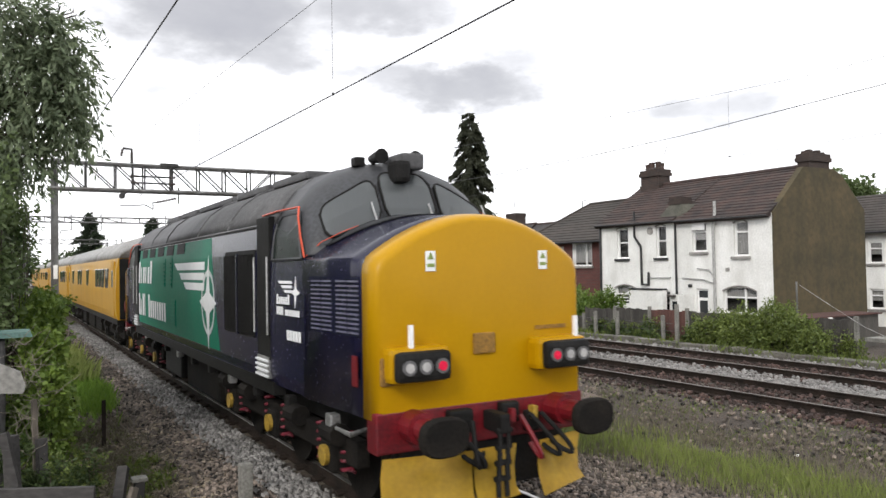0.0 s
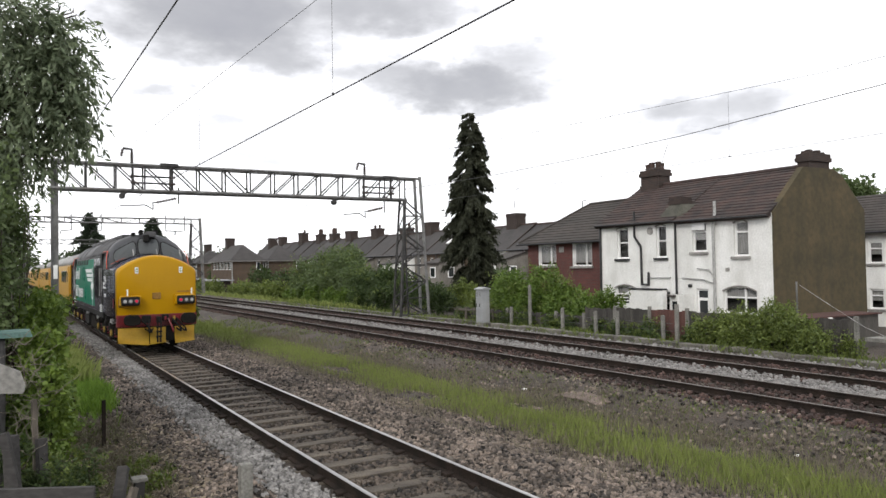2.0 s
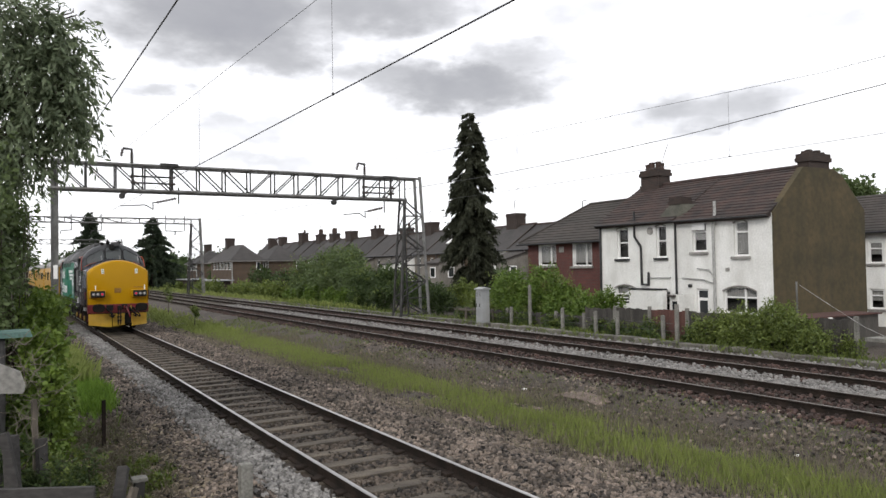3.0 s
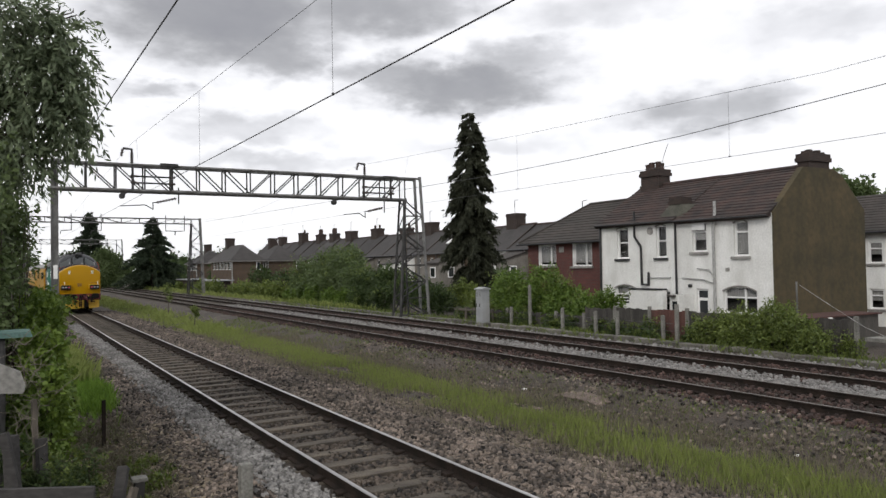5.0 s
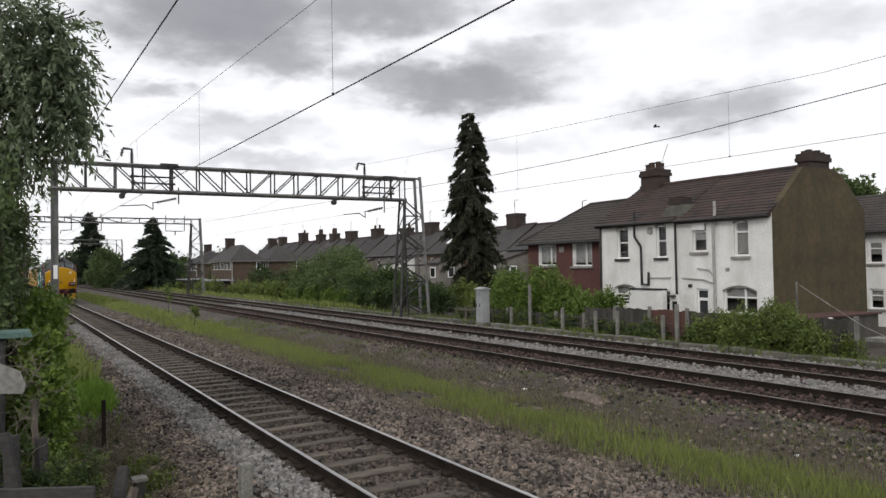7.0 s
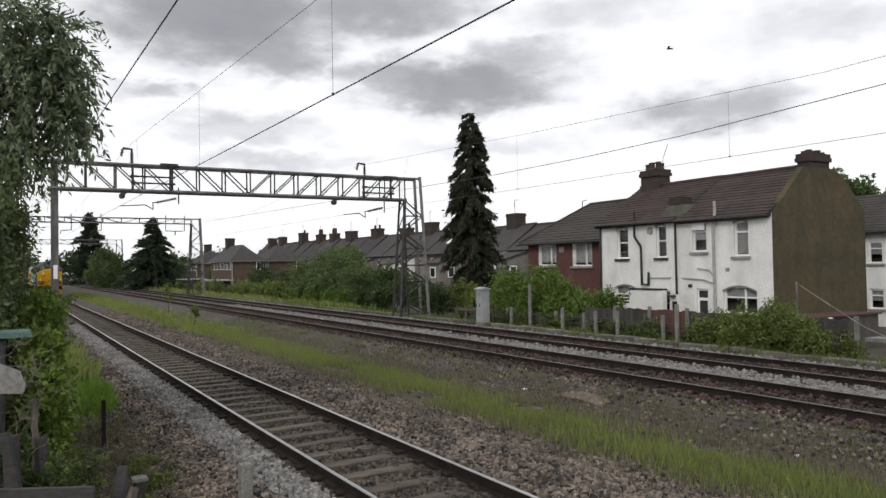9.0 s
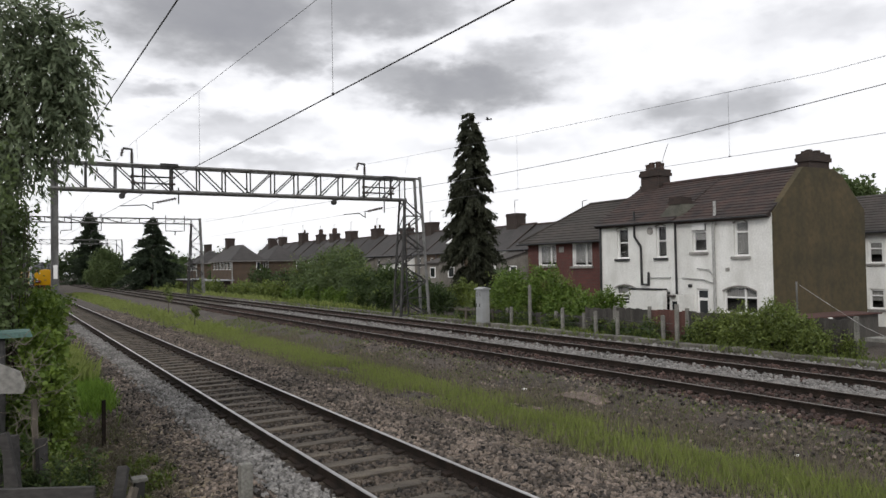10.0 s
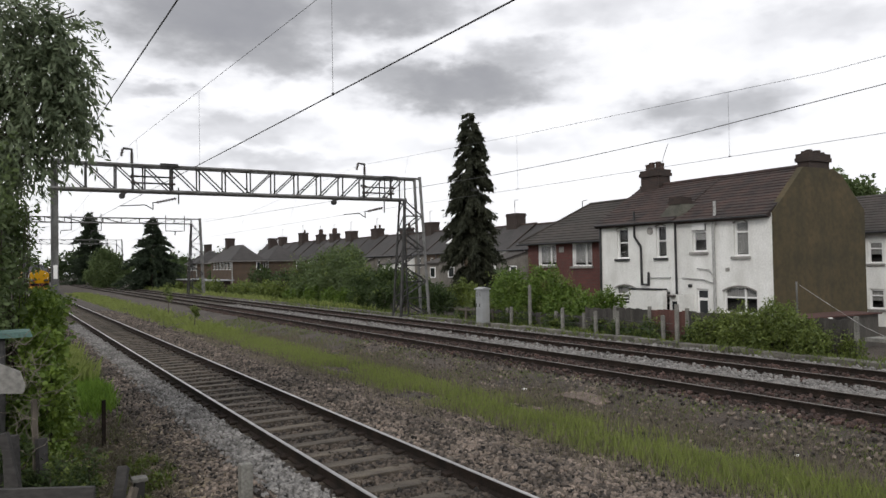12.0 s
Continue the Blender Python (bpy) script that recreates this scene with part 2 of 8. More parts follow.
M = {
    "ballast": mat("ballast_bed", (0.064, 0.050, 0.039), (0.034, 0.027, 0.021), 0.8, 26, 0.95, bump=1.0, fine_amount=0.6),
    "stone_brown": mat("brown_ballast_stone", (0.150, 0.121, 0.099), (0.055, 0.045, 0.037), 1.3, 40, 0.9, islands=0.98),
    "stone_dark": mat("oily_ballast_stone", (0.072, 0.057, 0.045), (0.032, 0.026, 0.021), 1.3, 40, 0.9, islands=0.85),
    "roof_far": mat("dark_slate_roof", (0.040, 0.036, 0.035), (0.026, 0.024, 0.023), 0.7, 12, 0.85, vary=0.25, streak=((0.055, 0.050, 0.044), 0.3)),
    "stone_grey": mat("grey_ballast_stone", (0.23, 0.222, 0.212), (0.13, 0.124, 0.118), 2.0, 40, 0.9, islands=0.4),
    "stone_dust": mat("brake_dust_ballast", (0.068, 0.041, 0.034), (0.036, 0.024, 0.021), 1.3, 40, 0.95, islands=0.6),
    "rail_rust": mat("rusty_rail_side", (0.030, 0.022, 0.018), (0.017, 0.014, 0.012), 3, 40, 0.9, bump=0.3, spec=0.12),
    "rail_head": mat("polished_rail_head", (0.46, 0.45, 0.44), (0.34, 0.33, 0.32), 2, 60, 0.32, metal=0.85, fine_amount=0.1),
    "sleeper": mat("weathered_sleeper", (0.110, 0.092, 0.070), (0.050, 0.041, 0.032), 2.5, 35, 0.92, bump=0.6, vary=0.22),
    "galv": mat("galvanised_steel", (0.21, 0.212, 0.208), (0.12, 0.12, 0.117), 2.0, 30, 0.6, metal=0.35, streak=((0.09, 0.07, 0.055), 0.5)),
    "darksteel": mat("dark_steel", (0.055, 0.054, 0.053), (0.030, 0.029, 0.028), 3, 30, 0.6, metal=0.4),
    "wire": mat("grey_wire", (0.085, 0.085, 0.088), (0.06, 0.06, 0.062), 3, 30, 0.6, metal=0.3),
    "insul": mat("brown_insulator", (0.06, 0.035, 0.028), (0.04, 0.03, 0.025), 6, 40, 0.3),
    "white_render": mat("white_painted_render", (0.76, 0.76, 0.74), (0.65, 0.65, 0.625), 1.1, 14, 0.85, bump=0.2, fine_amount=0.09, streak=((0.44, 0.43, 0.40), 0.38)),
    "brown_render": mat("brown_rendered_gable", (0.078, 0.060, 0.030), (0.052, 0.043, 0.022), 0.8, 5, 0.95, bump=0.35, fine_amount=0.22, streak=((0.036, 0.034, 0.022), 0.5)),
    "roof_tile": mat("brown_roof_tile", (0.054, 0.033, 0.028), (0.027, 0.021, 0.020), 1.6, 16, 0.9, bump=0.4, vary=0.14),
    "roof_grey": mat("grey_brown_roof_tile", (0.052, 0.044, 0.039), (0.035, 0.031, 0.028), 1.2, 22, 0.9, bump=0.4, vary=0.12),
    "brick_red": brick_mat("red_brick", (0.120, 0.034, 0.028), (0.082, 0.028, 0.024), (0.085, 0.06, 0.052)),
    "brick_brown": brick_mat("brown_brick", (0.105, 0.067, 0.040), (0.072, 0.048, 0.031), (0.085, 0.07, 0.058)),
    "brick_dark": brick_mat("sooty_brick", (0.048, 0.030, 0.024), (0.030, 0.021, 0.018), (0.04, 0.034, 0.03)),
    "grey_render": mat("grey_render", (0.20, 0.185, 0.165), (0.14, 0.13, 0.115), 0.8, 15, 0.9, streak=((0.12, 0.11, 0.1), 0.5)),
    "upvc": mat("white_window_frame", (0.80, 0.80, 0.79), (0.72, 0.72, 0.71), 2, 30, 0.4, fine_amount=0.04),
    "pane": glass_mat("dark_window_glass", (0.018, 0.021, 0.024), 0.08),
    "curtain": mat("net_curtain", (0.36, 0.36, 0.355), (0.20, 0.20, 0.198), 5, 60, 0.9, stretch=(6, 6, 0.4)),
    "sill": mat("grey_stone_sill", (0.30, 0.29, 0.27), (0.20, 0.19, 0.18), 3, 30, 0.9),
    "blackpipe": mat("black_pipe", (0.022, 0.022, 0.024), (0.014, 0.014, 0.015), 4, 30, 0.45),
    "greypipe": mat("grey_pipe", (0.36, 0.36, 0.35), (0.26, 0.26, 0.25), 4, 30, 0.6),
    "clay": mat("clay_chimney_pot", (0.06, 0.036, 0.028), (0.04, 0.026, 0.022), 4, 30, 0.85),
    "concrete": mat("weathered_concrete", (0.195, 0.190, 0.172), (0.115, 0.112, 0.10), 2.2, 28, 0.92, bump=0.3, vary=0.15, streak=((0.12, 0.12, 0.09), 0.4)),
    "fence_panel": mat("grey_timber_panel", (0.062, 0.057, 0.050), (0.034, 0.031, 0.028), 2, 30, 0.92, vary=0.3, stretch=(1, 1, 0.2)),
    "fence_red": mat("red_brown_timber", (0.105, 0.045, 0.035), (0.065, 0.032, 0.027), 2, 30, 0.9, vary=0.15),
    "old_wood": mat("old_grey_wood", (0.15, 0.13, 0.105), (0.085, 0.072, 0.058), 3, 25, 0.92, bump=0.5, vary=0.2, stretch=(1, 1, 0.15)),
    "dark_wood": mat("dark_damp_wood", (0.045, 0.042, 0.040), (0.028, 0.026, 0.025), 3, 25, 0.85, bump=0.4, stretch=(0.2, 1, 1)),
    "cabinet": mat("pale_grey_painted_steel", (0.30, 0.31, 0.315), (0.23, 0.24, 0.245), 1.5, 25, 0.55, fine_amount=0.08, streak=((0.22, 0.2, 0.17), 0.45)),
    "plain_white": mat("white_paint", (0.82, 0.82, 0.80), (0.74, 0.74, 0.72), 3, 30, 0.5, fine_amount=0.05),
    "bark": mat("brown_bark", (0.075, 0.06, 0.046), (0.045, 0.037, 0.03), 4, 22, 0.95, bump=0.8, stretch=(1, 1, 0.3)),
    "twig": mat("dry_pale_stem", (0.17, 0.15, 0.12), (0.11, 0.095, 0.075), 6, 30, 0.9),
    "leaf_tree": leaf_mat("grey_green_leaf", (0.044, 0.069, 0.033), (0.25, 0.30, 0.18), 0.5),
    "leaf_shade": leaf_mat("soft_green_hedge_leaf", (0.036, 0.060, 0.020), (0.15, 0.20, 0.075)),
    "leaf_ivy": leaf_mat("ivy_leaf", (0.050, 0.092, 0.014), (0.205, 0.285, 0.048)),
    "leaf_dark": leaf_mat("dark_shrub_leaf", (0.020, 0.038, 0.011), (0.072, 0.108, 0.032)),
    "leaf_bright": leaf_mat("light_green_leaf", (0.038, 0.080, 0.012), (0.155, 0.225, 0.040)),
    "leaf_bramble": leaf_mat("bramble_leaf", (0.032, 0.058, 0.014), (0.20, 0.245, 0.058)),
    "leaf_conifer": leaf_mat("dark_conifer_spray", (0.018, 0.023, 0.014), (0.054, 0.058, 0.033), 0.8),
    "leaf_spruce": leaf_mat("blackish_conifer_spray", (0.014, 0.024, 0.014), (0.048, 0.068, 0.036), 0.8),
    "grass": leaf_mat("grass_blade", (0.105, 0.140, 0.034), (0.29, 0.335, 0.098), 0.7),
    "grass_dark": leaf_mat("lush_grass_blade", (0.08, 0.15, 0.018), (0.19, 0.31, 0.045), 0.7),
    "straw": leaf_mat("dry_grass_blade", (0.10, 0.088, 0.062), (0.23, 0.205, 0.150), 0.8),
}


# ---- building helpers ----
BASE = {}


def thing(name, loc, label, category, group="", kind=""):
    ob = new(name)
    ob.location = loc
    ob.empty_display_size = 0.2
    BASE[ob.name] = Vector(loc)
    return tagged(ob, label, category, group, kind)


def part(name, bm, material, parent, label=""):
    """Link a bmesh, whose verts are in the world, as one mesh under a thing or a part."""
    me = bpy.data.meshes.new(name)
    base = BASE.get(parent.name, Vector()) if parent else Vector()
    if base.length:
        bmesh.ops.translate(bm, vec=-base, verts=bm.verts)
    bm.to_mesh(me)
    bm.free()
    me.materials.append(material)
    ob = new(name, me)
    if parent:
        ob.parent = parent
        BASE[ob.name] = base
    return tagged(ob, label)


def shared(name, me, parent, loc, rot=(0, 0, 0)):
    """One more piece on mesh data that its like share."""
    ob = new(name, me)
    ob.parent = parent
    ob.location = Vector(loc) - BASE.get(parent.name, Vector())
    ob.rotation_euler = rot
    return ob


def mesh_of(name, bm, material):
    me = bpy.data.meshes.new(name)
    bm.to_mesh(me)
    bm.free()
    me.materials.append(material)
    return me


def box(x0, x1, y0, y1, z0, z1, bm=None, bev=0.0):
    own = bm is None
    bm = bm or bmesh.new()
    r = bmesh.ops.create_cube(bm, size=1.0, matrix=Matrix.LocRotScale(((x0 + x1) / 2, (y0 + y1) / 2, (z0 + z1) / 2), None, (abs(x1 - x0), abs(y1 - y0), abs(z1 - z0))))
    if bev:
        es = list({e for v in r["verts"] for e in v.link_edges})
        bmesh.ops.bevel(bm, geom=es, offset=bev, segments=2, affect="EDGES", profile=0.6)
    return bm


def rod(a, b, r, bm=None, n=6, r2=None):
    bm = bm or bmesh.new()
    a, b = Vector(a), Vector(b)
    d = b - a
    m = Matrix.Translation((a + b) / 2) @ d.to_track_quat("Z", "Y").to_matrix().to_4x4()
    bmesh.ops.create_cone(bm, cap_ends=True, segments=n, radius1=r, radius2=r if r2 is None else r2, depth=d.length, matrix=m)
    return bm


def beam(a, b, w, h, bm=None):
    """A square bar from a to b."""
    bm = bm or bmesh.new()
    a, b = Vector(a), Vector(b)
    d = b - a
    m = Matrix.Translation((a + b) / 2) @ d.to_track_quat("Z", "Y").to_matrix().to_4x4()
    bmesh.ops.create_cube(bm, size=1.0, matrix=m @ Matrix.Diagonal((w, h, d.length, 1)))
    return bm


def path_tube(pts, r, bm=None, n=6):
    """One connected tube along a line of points, mitred at the bends."""
    bm = bm or bmesh.new()
    pts = [Vector(p) for p in pts]
    dirs = [(b - a).normalized() for a, b in zip(pts[:-1], pts[1:])]
    side = dirs[0].orthogonal().normalized()
    rings = []
    for i, p in enumerate(pts):
        d = dirs[0] if i == 0 else (dirs[-1] if i == len(dirs) else (dirs[i - 1] + dirs[i]))
        d = d.normalized() if d.length > 1e-6 else dirs[i]
        side = (side - d * side.dot(d))
        side = side.normalized() if side.length > 1e-6 else d.orthogonal().normalized()
        up = d.cross(side)
        k = r / max(0.5, d.dot(dirs[min(i, len(dirs) - 1)]))
        rings.append([bm.verts.new(p + (side * math.cos(j / n * 6.28319) + up * math.sin(j / n * 6.28319)) * k) for j in range(n)])
    fs = [bm.faces.new(rings[0][::-1]), bm.faces.new(rings[-1])]
    for A, B in zip(rings[:-1], rings[1:]):
        for j in range(n):
            fs.append(bm.faces.new((A[j], A[(j + 1) % n], B[(j + 1) % n], B[j])))
    return bm


def prism(poly, axis, lo, hi, bm=None):
    """Extrude a polygon (in the two other axes, in order) along an axis."""
    bm = bm or bmesh.new()
    def at(u, v, w):
        return {0: (w, u, v), 1: (u, w, v), 2: (u, v, w)}[axis]
    A = [bm.verts.new(at(u, v, lo)) for u, v in poly]
    B = [bm.verts.new(at(u, v, hi)) for u, v in poly]
    n = len(poly)
    fs = [bm.faces.new(A), bm.faces.new(B[::-1])]
    for i in range(n):
        fs.append(bm.faces.new((A[i], B[i], B[(i + 1) % n], A[(i + 1) % n])))
    bmesh.ops.recalc_face_normals(bm, faces=fs)
    return bm


def smooth(ob):
    ob.data.polygons.foreach_set("use_smooth", [True] * len(ob.data.polygons))
    return ob


def raw_mesh(name, verts, faces, material, nper):
    """A mesh from arrays: faces all with nper corners."""
    me = bpy.data.meshes.new(name)
    verts, faces = np.asarray(verts, dtype=np.float32), np.asarray(faces, dtype=np.int32)
    me.vertices.add(len(verts))
    me.vertices.foreach_set("co", verts.ravel())
    me.loops.add(faces.size)
    me.loops.foreach_set("vertex_index", faces.ravel())
    me.polygons.add(len(faces))
    me.polygons.foreach_set("loop_start", np.arange(len(faces), dtype=np.int32) * nper)
    me.update(calc_edges=True)
    me.materials.append(material)
    return me
# ---- ground, ballast and tracks (rail top at z = 0) ----
rng = np.random.default_rng(7)
NEAR_X, FAR_X = 0.0, (9.02, 12.42)
BED = -0.20


def ground_z(x, y):
    """Level of the ground: ballast shoulders, a shallow dip between the lines, lower gardens behind the fence."""
    def s(a, b, v):
        t = min(1.0, max(0.0, (v - a) / (b - a)))
        return t * t * (3 - 2 * t)
    z = BED
    z -= 0.16 * s(-1.9, -2.8, x) - 0.10 * s(-3.0, -4.6, x)
    z -= 0.22 * (s(1.7, 3.4, x) - s(5.8, 7.4, x))
    z -= 0.055 * (s(-0.75, -0.6, x) - s(0.6, 0.75, x))
    z += 0.06 * s(14.0, 15.2, x)
    z -= 0.5 * s(15.6, 18.0, x)
    return z


def build_ground():
    xs = sorted(set([-2500, -900, -300, -120, -60, -30, -15, -9] + [round(-6 + 0.4 * i, 2) for i in range(64)] + [-0.75, -0.6, 0.6, 0.75] + [22, 26, 32, 45, 70, 120, 300, 900, 2500]))
    ys = [-2500, -600, -120, -40, -15, -6, 0] + [round(2 + 0.8 * i, 2) for i in range(50)] + [45, 52, 60, 70, 85, 105, 130, 170, 230, 320, 500, 900, 2500]
    V, F = [], []
    for y in ys:
        for x in xs:
            z = ground_z(x, y)
            if -6 < x < 15 and 0 < y < 60:
                z += 0.025 * noise.noise(Vector((x * 0.9, y * 0.9, 0)))
            V.append((x, y, z))
    n = len(xs)
    for j in range(len(ys) - 1):
        for i in range(n - 1):
            a = j * n + i
            F.append((a, a + 1, a + n + 1, a + n))
    ob = new("ground", raw_mesh("ground", V, F, M["ballast"], 4))
    smooth(ob)
    tagged(ob, "brown stony railway ground with ballast and bare earth", "ground", kind="structure")


build_ground()


def stones(name, n, fx, fy, size, material, label, base=0.0):
    """Loose ballast: thousands of small lumps, each a bent block."""
    corner = np.array([(-1, -1, -1), (1, -1, -1), (1, 1, -1), (-1, 1, -1), (-1, -1, 1), (1, -1, 1), (1, 1, 1), (-1, 1, 1)], dtype=float) * 0.5
    quads = np.array([(4, 5, 6, 7), (0, 1, 5, 4), (1, 2, 6, 5), (2, 3, 7, 6), (3, 0, 4, 7)])
    x, y = fx(n), fy(n)
    s = size * rng.uniform(0.5, 1.35, n)
    v = corner[None] * rng.uniform(0.55, 1.25, (n, 8, 3)) * s[:, None, None]
    v[:, :, 2] *= 1.05
    a, t = rng.uniform(0, 6.28, n), rng.uniform(-1.3, 1.3, n)
    ca, sa, ct, st = np.cos(a)[:, None], np.sin(a)[:, None], np.cos(t)[:, None], np.sin(t)[:, None]
    X, Y, Z = v[..., 0], v[..., 1], v[..., 2]
    Y, Z = Y * ct - Z * st, Y * st + Z * ct
    X, Y = X * ca - Y * sa, X * sa + Y * ca
    gz = np.array([ground_z(p, q) for p, q in zip(x, y)]) + base
    P = np.stack([X + x[:, None], Y + y[:, None], Z + (gz + s * (0.1 + 0.55 * rng.random(n) ** 2))[:, None]], -1).reshape(-1, 3)
    F = (quads[None] + (np.arange(n) * 8)[:, None, None]).reshape(-1, 4)
    return tagged(new(name, raw_mesh(name, P, F, material, 4)), label, "ballast", kind="stuff")


def near_y(lo, hi, power=1.9):
    return lambda n: lo + (hi - lo) * rng.random(n) ** power


stones("brown_ballast", 44000, lambda n: -1.45 - 2.2 * rng.random(n), near_y(5.5, 46, 2.3), 0.042, M["stone_brown"], "loose brown ballast stones on the lineside")
stones("grey_ballast", 9000, lambda n: -1.22 + (0.13 + 0.09 * rng.random(n)) * rng.standard_normal(n).clip(-2.2, 1.4), near_y(5.0, 45), 0.045, M["stone_grey"], "fresh pale grey ballast along the rail", 0.03)
stones("four_foot_ballast", 13000, lambda n: rng.uniform(-0.68, 0.68, n), near_y(5.5, 34), 0.047, M["stone_dark"], "dirty brown ballast between the rails", 0.022)
stones("spilled_ballast", 5000, lambda n: 0.66 - 0.42 * rng.random(n) ** 1.7, near_y(5.5, 30), 0.047, M["stone_dark"], "dark ballast spilled over the sleeper ends", 0.04)
stones("six_foot_ballast", 42000, lambda n: 0.85 + 2.7 * rng.random(n) ** 1.15, near_y(3.5, 60, 2.3), 0.044, M["stone_brown"], "loose brown ballast stones beside the track")
stones("verge_ballast", 8000, lambda n: rng.uniform(3.2, 8.0, n), near_y(3.5, 26), 0.045, M["stone_brown"], "scattered brown stones among the grass")
stones("far_line_ballast", 11000, lambda n: 10.72 + 0.42 * rng.standard_normal(n).clip(-2, 2), near_y(5.0, 60, 1.5), 0.06, M["stone_grey"], "pale grey ballast between the two far tracks", 0.04)
stones("far_line_cess_ballast", 3600, lambda n: 14.0 + 0.22 * rng.standard_normal(n).clip(-2, 2), near_y(7.0, 70, 1.4), 0.06, M["stone_grey"], "pale grey ballast at the edge of the far line", 0.03)


for cx in FAR_X:
    stones("dusty_ballast", 8500, lambda n, c=cx: c + 1.45 * (rng.random(n) - 0.5) * 2 * 0.98, near_y(4.0, 60, 1.5), 0.055, M["stone_dust"], "brake-dusty dark ballast along a far track", 0.03)


def rail_profile(w_head=0.07, h=0.159):
    return [(-0.07, -h), (0.07, -h), (0.07, -h + 0.012), (0.012, -h + 0.03), (0.012, -0.045), (w_head / 2, -0.034), (w_head / 2, -0.006), (-w_head / 2, -0.006), (-w_head / 2, -0.034), (-0.012, -0.045), (-0.012, -h + 0.03), (-0.07, -h + 0.012)]


def build_track(cx, name, label, sleepers, y0, y1, spacing):
    tr = thing(name, (cx, 0, 0), label, "railway track", kind="structure")
    for sx in (-1, 1):
        rx = cx + sx * 0.7525
        r = part("rail", prism([(rx + u, v) for u, v in rail_profile()], 1, -30, 420), M["rail_rust"], tr, "rusty steel rail")
        head = prism([(rx - 0.029, -0.006), (rx + 0.029, -0.006), (rx + 0.026, 0.0), (rx - 0.026, 0.0)], 1, -30, 420)
        part("running_surface", head, sleepers[1], r, "bright polished running surface")
    sl = mesh_of("sleeper", box(-1.28, 1.28, -0.125, 0.125, -0.16, 0, bev=0.015), M["sleeper"])
    ch = mesh_of("chair", box(-0.16, 0.16, -0.075, 0.075, 0, 0.05, bev=0.012), M["rail_rust"])
    n = int((y1 - y0) / spacing)
    for i in range(n):
        y = y0 + i * spacing + random.uniform(-0.03, 0.03)
        s = shared("sleeper", sl, tr, (cx + random.uniform(-0.03, 0.03), y, (-0.165 if sleepers[0] else -0.185) + random.uniform(-0.012, 0.004)), (0, 0, random.uniform(-0.012, 0.012)))
        if sleepers[0] and y < 40:
            for sx in (-1, 1):
                c = new("chair", ch)
                c.parent, c.location = s, (sx * 0.7525, 0, 0.0)
    return tr


M["rail_head_dull"] = mat("dull_rail_head", (0.20, 0.185, 0.17), (0.14, 0.125, 0.115), 2, 60, 0.5, metal=0.7, fine_amount=0.1)
build_track(0.0, "track_near", "single track with worn timber sleepers in brown ballast", (True, M["rail_head"]), 3.0, 80, 0.70)
build_track(FAR_X[0], "track_middle", "track of the far line with dark rusty rails", (False, M["rail_head_dull"]), 0.0, 100, 0.70)
build_track(FAR_X[1], "track_far", "second track of the far line with dark rusty rails", (False, M["rail_head_dull"]), 0.0, 100, 0.70)
